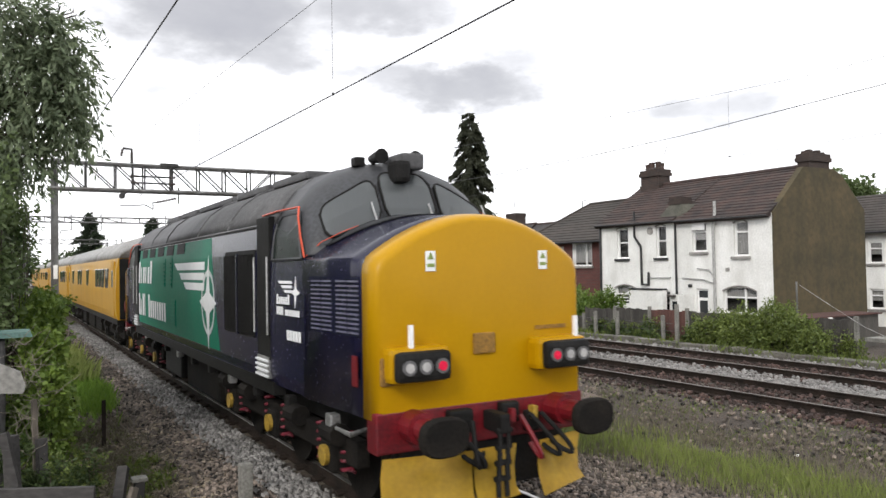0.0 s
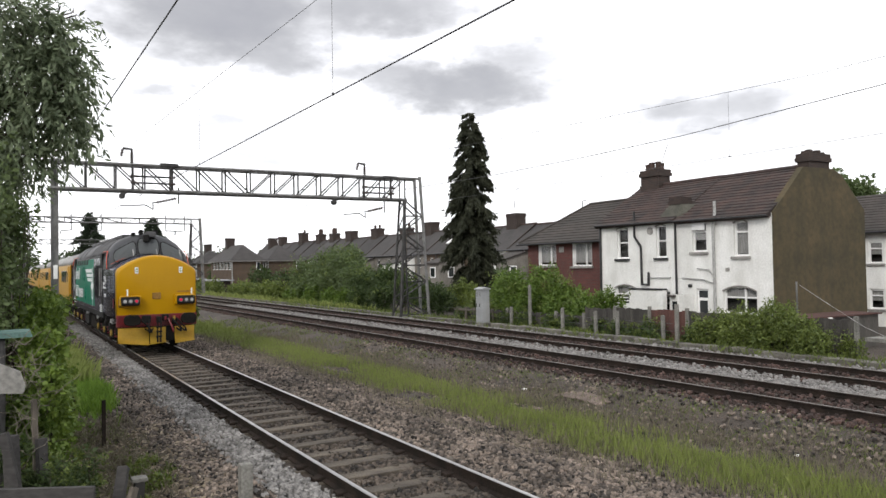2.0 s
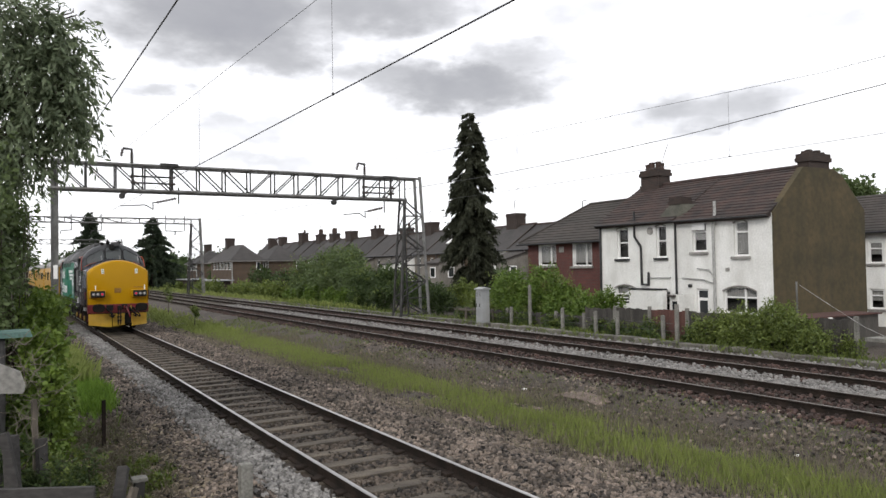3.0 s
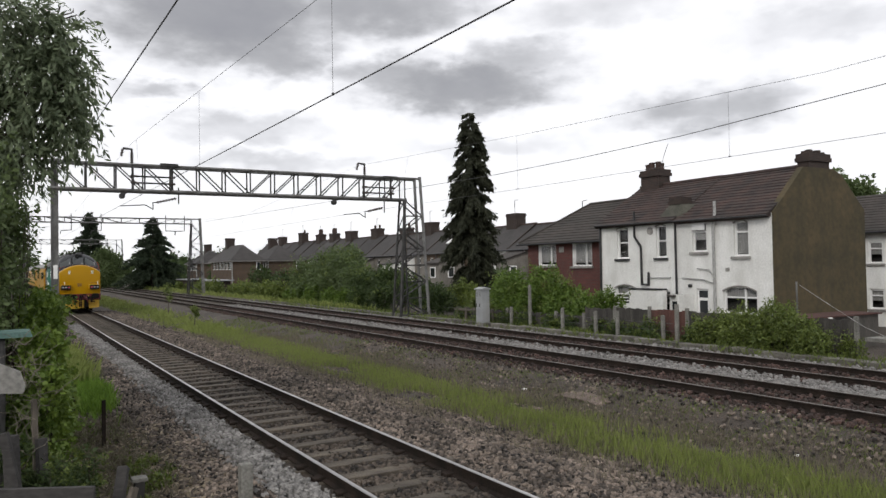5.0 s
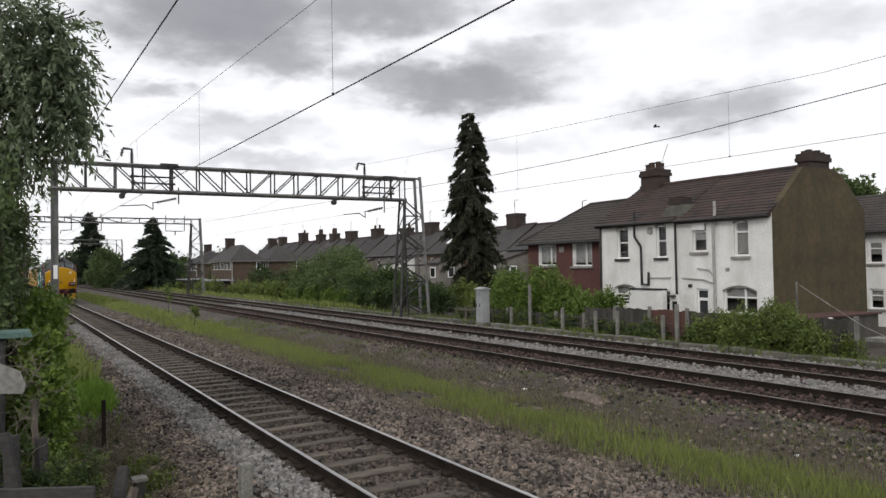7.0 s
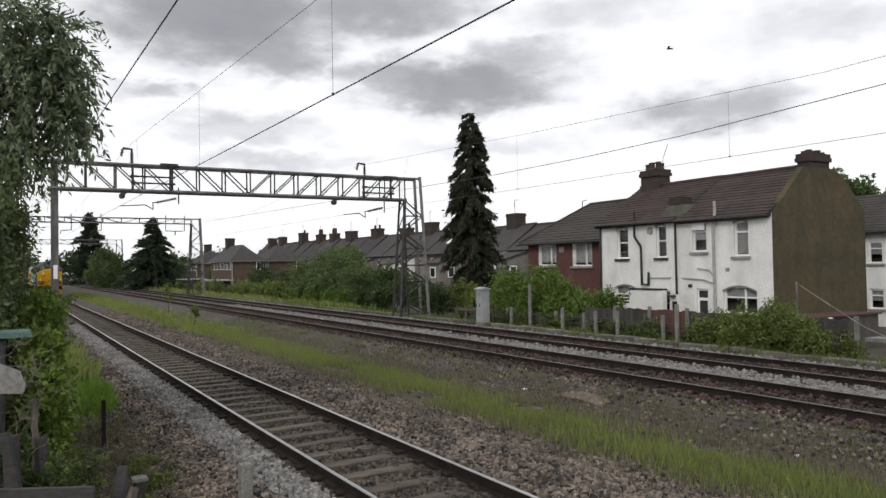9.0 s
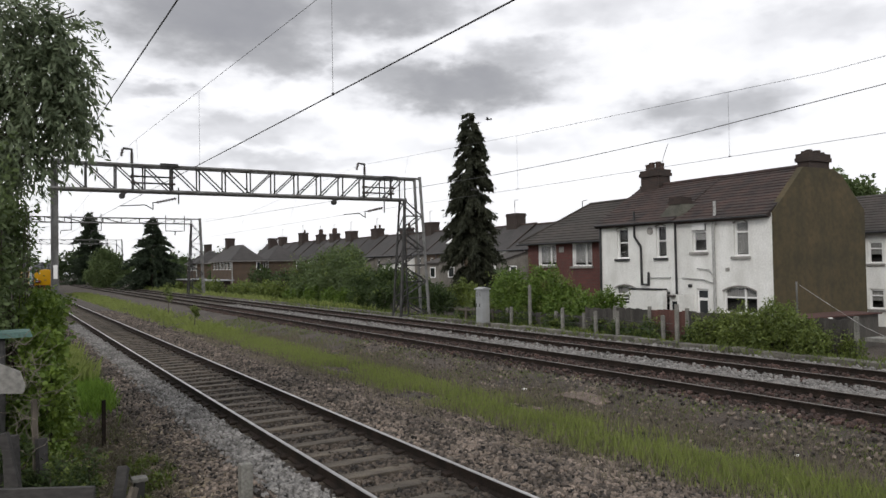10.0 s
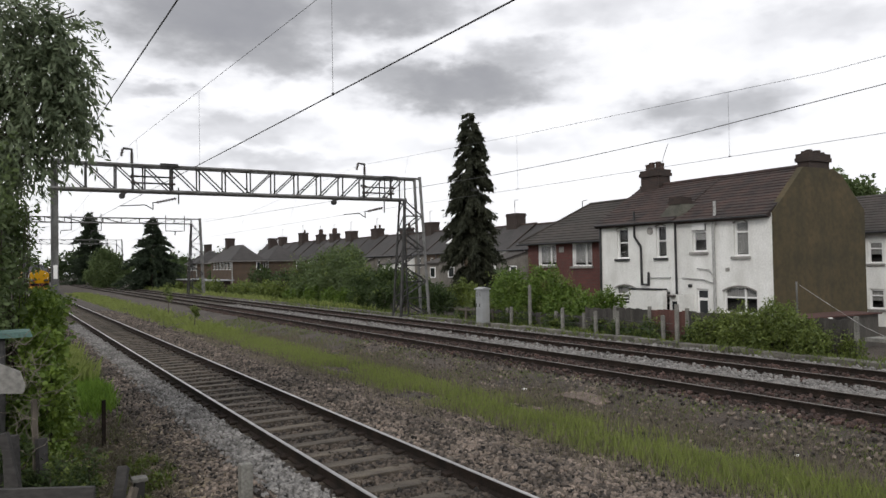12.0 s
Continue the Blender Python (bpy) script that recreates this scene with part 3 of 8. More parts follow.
# ---- overhead line: portals, wires ----
def lattice_portal(y, xl, xr, ztop, depth, detail, label):
    """A portal over the tracks: tubular chords, N-braced boom, a steel post on one side, a braced frame on the other."""
    g = thing("overhead_line_portal", (xl, y, -0.3), label, "overhead line portal", group="portals over the line")
    zb = ztop - depth
    hw = 0.32
    xe = xr - 0.95
    for s in (-1, 1):
        part("top_chord", rod((xl - 0.3, y + s * hw, ztop), (xr, y + s * hw, ztop), 0.065 if detail else 0.055, n=8), M["galv"], g)
        part("bottom_chord", rod((xl - 0.3, y + s * hw, zb), (xe + 0.1, y + s * hw, zb), 0.075 if detail else 0.055, n=8), M["galv"], g)
    n = 14 if detail else 9
    step = (xe - xl) / n
    for i in range(n + 1):
        x = xl + i * step
        for s in (-1, 1):
            part("upright", beam((x, y + s * hw, zb), (x, y + s * hw, ztop), 0.065, 0.05), M["darksteel"], g)
            if i < n:
                a, b = ((x, ztop), (x + step, zb)) if i < n / 2 else ((x, zb), (x + step, ztop))
                part("diagonal", beam((a[0], y + s * hw, a[1]), (b[0], y + s * hw, b[1]), 0.07, 0.05), M["darksteel"], g)
        if detail:
            part("cross_tie", rod((x, y - hw, ztop), (x, y + hw, ztop), 0.025), M["darksteel"], g)
    # post on the near side: rolled section
    post = box(xl - 0.17, xl + 0.13, y - 0.05, y + 0.05, -0.4, ztop + 0.15, bev=0.01)
    box(xl - 0.17, xl - 0.14, y - 0.15, y + 0.15, -0.4, ztop + 0.15, post)
    box(xl + 0.10, xl + 0.13, y - 0.15, y + 0.15, -0.4, ztop + 0.15, post)
    part("post", post, M["galv"], g, "grey steel post streaked with rust")
    # braced leg on the far side
    for s in (-1, 1):
        part("leg", rod((xe, y + s * hw, zb), (xe - 0.45, y + s * hw * 1.5, -0.35), 0.085 if s < 0 else 0.06, n=8), M["darksteel"], g, "dark steel leg")
        part("leg", rod((xr, y + s * hw, ztop + 0.12), (xr + 0.38, y + s * hw * 1.5, -0.35), 0.085, n=8), M["galv"], g)
    def pt(u, z, s):
        t = (ztop - z) / (ztop + 0.35)
        return (xe - 0.45 * t, y + s * hw * (1 + 0.5 * t), z) if u == 0 else (xr + 0.38 * t, y + s * hw * (1 + 0.5 * t), z)
    zs = [zb - (zb - 0.0) * k / 7 for k in range(8)]
    for i in range(7):
        for s in (-1, 1):
            a, b = pt(i % 2, zs[i], s), pt(1 - i % 2, zs[i + 1], s)
            part("leg_brace", beam(a, b, 0.08, 0.06), M["darksteel"], g)
        part("leg_rung", rod(pt(0, zs[i + 1], -1), pt(1, zs[i + 1], -1), 0.035), M["darksteel"], g)
        part("side_brace", rod(pt(0, zs[i], -1), pt(0, zs[i + 1], 1), 0.03), M["darksteel"], g)
    part("down_cable", rod((xe - 0.1, y - hw, zb), (xe + 0.05, y - hw * 1.4, -0.3), 0.05), M["blackpipe"], g, "black cable down the leg")
    # footings
    for x in (xl, xe - 0.45, xr + 0.38):
        part("footing", box(x - 0.35, x + 0.35, y - 0.6, y + 0.6, -0.5, -0.1, bev=0.03), M["concrete"], g, "concrete footing")
    return g


def insulator(a, b, r, parent, n=7):
    a, b = Vector(a), Vector(b)
    bm = rod(a, b, r * 0.45)
    for i in range(n):
        c = a.lerp(b, (i + 0.5) / n)
        d = (b - a).normalized() * 0.018
        rod(c - d, c + d, r, bm, 8)
    return part("insulator", bm, M["insul"], parent, "ribbed brown insulator")


def registration(g, y, xw, x_drop, zb, zc, side):
    """Drop bracket, insulator and bent steady arm that hold the contact wire."""
    part("drop_bracket", rod((x_drop, y, zb + 0.25), (x_drop, y, zc + 0.15), 0.035), M["darksteel"], g)
    insulator((x_drop - 0.1, y, zc + 0.42), (x_drop - 1.0, y, zc + 0.2), 0.075, g)
    xa = x_drop - 1.15
    part("steady_arm", path_tube([(x_drop - 1.0, y, zc + 0.2), (xa, y, zc + 0.2), (xa, y, zc - 0.12), (xa - 0.35, y, zc + 0.08), (xw, y, zc)], 0.024), M["darksteel"], g)


def messenger_post(g, y, x, ztop):
    part("top_bracket", path_tube([(x, y, ztop), (x, y, ztop + 0.75), (x - 0.38, y, ztop + 0.78)], 0.05), M["darksteel"], g)
    insulator((x - 0.38, y, ztop + 0.76), (x - 0.46, y, ztop + 0.4), 0.07, g, 5)
    insulator((x, y, ztop + 0.1), (x, y, ztop + 0.6), 0.09, g, 5)


def cage(g, y, x0, x1, zb, zt):
    """Counterweight frame within the boom."""
    for z in (zb + 0.32, zb + 0.62, zt - 0.12):
        part("cage_rail", rod((x0, y - 0.36, z), (x1, y - 0.36, z), 0.04), M["darksteel"], g)
    for x in (x0, x1 - 0.15):
        part("cage_post", beam((x, y - 0.38, zb), (x, y - 0.38, zt), 0.10, 0.08), M["darksteel"], g)
        for z in (zb + 0.32, zb + 0.62):
            insulator((x - 0.1, y - 0.38, z), (x + 0.22, y - 0.38, z), 0.07, g, 4)
    part("cage_cap", box(x1 - 0.6, x1 + 0.2, y - 0.45, y - 0.3, zt - 0.02, zt + 0.12), M["darksteel"], g)


P1 = lattice_portal(37.0, -2.44, 15.64, 7.50, 1.18, True, "grey lattice steel portal carrying the overhead wires across the tracks")
registration(P1, 37.0, 0.2, 2.78, 6.3, 5.62, 1)
registration(P1, 37.0, 11.2, 13.58, 6.2, 5.45, 1)
messenger_post(P1, 37.0, 0.72, 7.5)
messenger_post(P1, 37.0, 12.43, 7.45)
cage(P1, 37.0, 0.7, 2.5, 6.35, 7.5)
cage(P1, 37.0, 12.2, 13.95, 6.3, 7.45)
for x in (0.25, 10.5):
    part("pulley", rod((x, 36.55, 6.05), (x, 36.75, 6.05), 0.135, n=14), M["darksteel"], P1, "dark round pulley under the boom")
    part("pulley_hanger", rod((x, 36.65, 6.05), (x + 0.35, 36.65, 6.35), 0.04), M["darksteel"], P1)
part("mast_sign", box(-2.52, -2.36, 36.80, 36.84, 2.35, 2.95), M["plain_white"], P1, "small white plate on the post")
P2 = lattice_portal(88.0, -2.6, 14.9, 8.5, 0.55, False, "distant grey lattice portal over the tracks")
for x, way in ((1.7, -1), (4.6, -1), (11.2, 1), (13.2, -1)):
    part("drop_bracket", path_tube([(x, 88, 8.9), (x, 88, 7.15), (x + way * 0.95, 88, 7.1), (x + way * 1.05, 88, 6.7)], 0.045), M["darksteel"], P2)
P3 = lattice_portal(160.0, -2.6, 15.6, 9.0, 0.8, False, "far grey lattice portal over the tracks")
for x in (1.5, 7.0, 13.0):
    part("drop_bracket", path_tube([(x, 160, 9.2), (x, 160, 6.8), (x - 1.3, 160, 6.7)], 0.06), M["darksteel"], P3)


def wire(name, pts, r, label, sag=0.0):
    """A wire through points, with a little sag in each span."""
    pts = [Vector(p) for p in pts]
    line = []
    for a, b in zip(pts[:-1], pts[1:]):
        for i in range(10):
            t = i / 10
            p = a.lerp(b, t)
            p.z -= sag * 4 * t * (1 - t)
            line.append(p)
    line.append(pts[-1])
    cu = bpy.data.curves.new(name, "CURVE")
    cu.dimensions, cu.bevel_depth, cu.bevel_resolution = "3D", r, 1
    sp = cu.splines.new("POLY")
    sp.points.add(len(line) - 1)
    for p, q in zip(sp.points, line):
        p.co = (*q, 1)
    me = bpy.data.meshes.new_from_object(bpy.data.objects.new(name + "_curve", cu))
    me.materials.clear()
    me.materials.append(M["wire"])
    return tagged(new(name, me), label, "overhead wire")


def z_on(pts, y):
    for a, b in zip(pts[:-1], pts[1:]):
        if a[1] <= y <= b[1]:
            t = (y - a[1]) / (b[1] - a[1])
            return a[0] + (b[0] - a[0]) * t, a[2] + (b[2] - a[2]) * t
    return pts[-1][0], pts[-1][2]


near_contact = [(-0.05, -20, 5.1), (0, 6, 5.2), (0, 20, 5.33), (0.2, 37, 5.62), (0, 88, 5.9), (0, 160, 6.3)]
near_cat = [(0, -20, 6.9), (0, 6, 6.72), (0, 11.3, 6.91), (0, 20, 7.24), (0, 31.4, 7.68), (0.3, 37, 8.0), (0, 62, 6.9), (0, 88, 8.3), (0, 124, 7.2), (0, 160, 8.6)]
far_contact = [(12.4, -20, 5.3), (12.4, 9, 5.36), (12.4, 23, 5.47), (11.3, 37, 5.45), (12.4, 88, 5.9), (12.4, 160, 6.3)]
far_cat = [(12.4, -20, 7.6), (12.4, 10.7, 7.03), (12.4, 22.8, 7.49), (12.1, 37, 8.1), (12.4, 62, 7.0), (12.4, 88, 8.3), (12.4, 124, 7.2), (12.4, 160, 8.6)]
wire("contact_wire", near_contact, 0.010, "taut grey contact wire above the near track")
wire("catenary_wire", near_cat, 0.005, "thin catenary wire above the contact wire")
wire("contact_wire", far_contact, 0.0065, "taut grey contact wire above the far track")
wire("catenary_wire", far_cat, 0.0055, "thin catenary wire above the far contact wire")
wire("feeder_wire", [(-2.4, -20, 5.9), (-2.4, 10, 6.1), (-2.42, 20, 6.26), (-2.44, 37, 6.6), (-2.6, 88, 7.6), (-2.6, 160, 8.0)], 0.012, "heavy dark feeder wire along the posts")
wire("feeder_wire", [(15.85, -20, 8.0), (15.85, 11.15, 7.24), (15.85, 13.93, 7.13), (15.85, 18, 6.97), (15.85, 23, 6.91), (15.85, 29.56, 6.93), (15.85, 37, 7.10), (15.3, 88, 8.2), (16.2, 160, 8.6)], 0.013, "heavy dark feeder wire along the far posts")


def droppers(cat, con, ys):
    for y in ys:
        x, z = z_on(cat, y)
        x2, z2 = z_on(con, y)
        bm = rod((x, y, z), (x2, y, z2), 0.0035)
        box(x2 - 0.012, x2 + 0.012, y - 0.02, y + 0.02, z2 - 0.01, z2 + 0.03, bm)
        me = mesh_of("dropper", bm, M["wire"])
        tagged(new("dropper", me), "thin dropper wire between catenary and contact wire", "dropper wire", group="droppers")


droppers(near_cat, near_contact, (4.5, 10.7, 19.8, 30.5, 45, 54, 63, 72))
droppers(far_cat, far_contact, (4.5, 13.4, 23.0, 31.5, 47, 60, 73))
# ---- train: diesel locomotive and yellow coaches (local y runs back from the nose) ----
T = {
    "navy": mat("navy_blue_paint", (0.009, 0.009, 0.030), (0.007, 0.007, 0.022), 1.2, 22, 0.24, fine_amount=0.10, spec=0.5, streak=((0.018, 0.018, 0.025), 0.2)),
    "yellow": mat("warning_yellow_paint", (0.40, 0.215, 0.001), (0.365, 0.195, 0.001), 1.0, 18, 0.34, fine_amount=0.025, spec=0.2, streak=((0.27, 0.145, 0.003), 0.15)),
    "green": mat("turquoise_green_paint", (0.001, 0.150, 0.088), (0.001, 0.125, 0.074), 1.0, 20, 0.45, fine_amount=0.08, spec=0.12, streak=((0.006, 0.08, 0.055), 0.25)),
    "roofgrey": mat("dusty_grey_roof_paint", (0.085, 0.085, 0.088), (0.052, 0.052, 0.055), 1.5, 22, 0.6, streak=((0.03, 0.028, 0.026), 0.4)),
    "cabgrey": mat("dark_grey_cab_paint", (0.040, 0.042, 0.047), (0.030, 0.031, 0.034), 1.5, 22, 0.5, spec=0.35),
    # black and grime: real dirt, darkened further to imitate shadow under the train
    "black": mat("oily_black", (0.013, 0.0125, 0.012), (0.007, 0.0068, 0.0065), 3, 30, 0.6, bump=0.2, spec=0.16),
    "grime": mat("shade_dark_brake_dust", (0.015, 0.013, 0.011), (0.008, 0.0075, 0.007), 3, 28, 0.85, bump=0.3, spec=0.1),
    "red": mat("buffer_beam_red", (0.155, 0.005, 0.010), (0.085, 0.0045, 0.008), 3, 28, 0.45),
    "spring": mat("red_spring", (0.15, 0.008, 0.022), (0.09, 0.007, 0.015), 5, 28, 0.6),
    "orange": mat("orange_red_lining", (0.55, 0.07, 0.025), (0.5, 0.06, 0.02), 2, 28, 0.4, fine_amount=0.05),
    "white": mat("white_vinyl", (0.78, 0.79, 0.80), (0.70, 0.71, 0.72), 3, 28, 0.4, fine_amount=0.05),
    "louvre": mat("pale_louvre_edge", (0.13, 0.13, 0.17), (0.09, 0.09, 0.12), 4, 30, 0.5),
    "sticker": mat("olive_green_print", (0.20, 0.27, 0.06), (0.16, 0.22, 0.05), 6, 30, 0.5),
    "plough": mat("faded_yellow_plough_paint", (0.58, 0.37, 0.035), (0.46, 0.28, 0.025), 2.0, 18, 0.55, fine_amount=0.1, streak=((0.30, 0.18, 0.03), 0.3)),
    "darkglass": glass_mat("dark_side_glass", (0.016, 0.018, 0.021), 0.08),
    "tinted": mat("green_tinted_glass", (0.013, 0.020, 0.016), (0.008, 0.011, 0.010), 1.5, 20, 0.3, spec=0.06),
    "reflector": mat("bright_lamp_reflector", (0.42, 0.41, 0.40), (0.3, 0.3, 0.3), 5, 30, 0.2, fine_amount=0.1),
    "steel": mat("worn_bare_steel", (0.42, 0.42, 0.42), (0.26, 0.26, 0.25), 4, 30, 0.4, metal=0.7),
    # base grey raised to paint in the sky mirrored by the leaning panes
    "glass": glass_mat("sky_toned_glass", (0.135, 0.145, 0.15), 0.16),
    "dirty": mat("brown_brown_box", (0.25, 0.13, 0.02), (0.16, 0.085, 0.016), 6, 30, 0.8),
    "lens": mat("clear_lamp_lens", (0.13, 0.13, 0.135), (0.09, 0.09, 0.09), 5, 30, 0.12, fine_amount=0.1),
    "tail": mat("lit_red_tail_lamp", (0.45, 0.008, 0.03), (0.4, 0.008, 0.03), 5, 30, 0.2, emit=((1.0, 0.03, 0.12), 0.22)),
    "axle": mat("yellow_axle_cover", (0.30, 0.19, 0.02), (0.2, 0.13, 0.02), 5, 30, 0.6),
    "coachyellow": mat("coach_yellow_paint", (0.44, 0.235, 0.004), (0.37, 0.195, 0.004), 0.9, 18, 0.4, fine_amount=0.08, streak=((0.28, 0.16, 0.03), 0.35)),
    "coachroof": mat("pale_grey_coach_roof", (0.33, 0.33, 0.325), (0.24, 0.24, 0.235), 1.0, 20, 0.6, streak=((0.14, 0.13, 0.12), 0.5)),
}


def loft(stations, cap=True, bm=None):
    """Skin through closed sections given as (y, [(x, z), ...])."""
    bm = bm or bmesh.new()
    rings = [[bm.verts.new((x, y, z)) for x, z in pr] for y, pr in stations]
    fs = []
    for A, B in zip(rings[:-1], rings[1:]):
        n = len(A)
        for i in range(n):
            fs.append(bm.faces.new((A[i], A[(i + 1) % n], B[(i + 1) % n], B[i])))
    if cap:
        fs += [bm.faces.new(rings[0][::-1]), bm.faces.new(rings[-1])]
    bmesh.ops.recalc_face_normals(bm, faces=fs)
    return bm


def mirror(half):
    """Closed section from its right half, listed from the bottom up to the middle."""
    return half + [(-x, z) for x, z in reversed(half) if x > 1e-6]


BODY = [(1.31, 1.12), (1.35, 1.28), (1.36, 2.10), (1.34, 2.80), (1.30, 3.16)]
ROOF = [(1.302, 3.16), (1.24, 3.34), (1.06, 3.58), (0.80, 3.77), (0.45, 3.90), (0.0, 3.955)]


def side_x(z):
    for (xa, za), (xb, zb) in zip(BODY[:-1], BODY[1:]):
        if za <= z <= zb:
            return xa + (xb - xa) * (z - za) / (zb - za)
    return 1.3


def decal(name, poly, material, parent, side=-1, lift=0.006, label="", thick=0.004):
    """A thin panel that follows the body side; poly in (y, z)."""
    bm = bmesh.new()
    A = [bm.verts.new((side * (side_x(z) + lift), y, z)) for y, z in poly]
    B = [bm.verts.new((side * (side_x(z) + lift - thick), y, z)) for y, z in poly]
    n = len(poly)
    if name == "green_field":
        h = n // 2
        fs = [bm.faces.new((V[i], V[i + 1], V[n - 2 - i], V[n - 1 - i])) for V in (A[1:] + A[:1], B[1:] + B[:1]) for i in range(h - 1)]
        fs += [bm.faces.new((A[i], B[i], B[(i + 1) % n], A[(i + 1) % n])) for i in range(n)]
    else:
        fs = [bm.faces.new(A), bm.faces.new(B[::-1])] + [bm.faces.new((A[i], B[i], B[(i + 1) % n], A[(i + 1) % n])) for i in range(n)]
    bmesh.ops.recalc_face_normals(bm, faces=fs)
    return part(name, bm, material, parent, label)


def nose_section(w, ztop_side, ztop, zbot, soft=1.0):
    """Upright sides, a corner radius that soft scales, and a crowned top."""
    def crown(x):
        return ztop - (ztop - ztop_side) * (x / w) ** 2
    f, e = soft, w - 0.11 * soft
    half = [(w, zbot), (w, ztop_side - 0.16 * f), (w - 0.012 * f, ztop_side - 0.08 * f), (w - 0.05 * f, ztop_side - 0.005 * f), (e, ztop_side + 0.045 * f)]
    k = ztop_side + 0.045 * f - crown(e)
    for i in range(1, 9):
        x = e * (1 - i / 8)
        half.append((x, crown(x) + k * (x / e) ** 2))
    return mirror(half)


def bogie(parent, yc, wheels, black, axle_mat, spring_mat):
    part("bogie_frame", box(-1.18, -1.02, yc - 2.75, yc + 2.75, 0.52, 0.80, bev=0.03), black, parent)
    part("bogie_frame", box(1.02, 1.18, yc - 2.75, yc + 2.75, 0.52, 0.80, bev=0.03), black, parent)
    for dy in wheels:
        for s in (-1, 1):
            y = yc + dy
            bm = rod((s * 0.70, y, 0.545), (s * 0.83, y, 0.545), 0.545, n=28)
            rod((s * 0.66, y, 0.545), (s * 0.70, y, 0.545), 0.575, bm, 28)
            w = part("wheel", bm, black, parent, "dark steel wheel")
            part("axle_box", box(s * 1.00, s * 1.24, y - 0.20, y + 0.20, 0.36, 0.72, bev=0.05), black, w)
            part("axle_cover", rod((s * 1.23, y, 0.545), (s * 1.29, y, 0.545), 0.115, n=16), axle_mat, w, "yellow axle cover")
            for d in (-0.36, 0.36):
                coil = [(s * 1.12 + 0.075 * math.cos(a * 0.7), y + d + 0.075 * math.sin(a * 0.7), 0.40 + a * 0.0105) for a in range(44)]
                part("coil_spring", path_tube(coil, 0.019, n=5), spring_mat, w, "red coil spring")
    for y in (yc - 2.3, yc - 1.05, yc + 1.05, yc + 2.3):
        for s in (-1, 1):
            part("brake_cylinder", rod((s * 1.24, y - 0.18, 0.83), (s * 1.24, y + 0.18, 0.83), 0.12, n=10), black, parent)


def bars(parent, rows, side, material, name):
    """Lettering reduced to plain bars: (y0, y1, z0, z1)."""
    for y0, y1, z0, z1 in rows:
        decal(name, [(y0, z0), (y1, z0), (y1, z1), (y0, z1)], material, parent, side, lift=0.022)


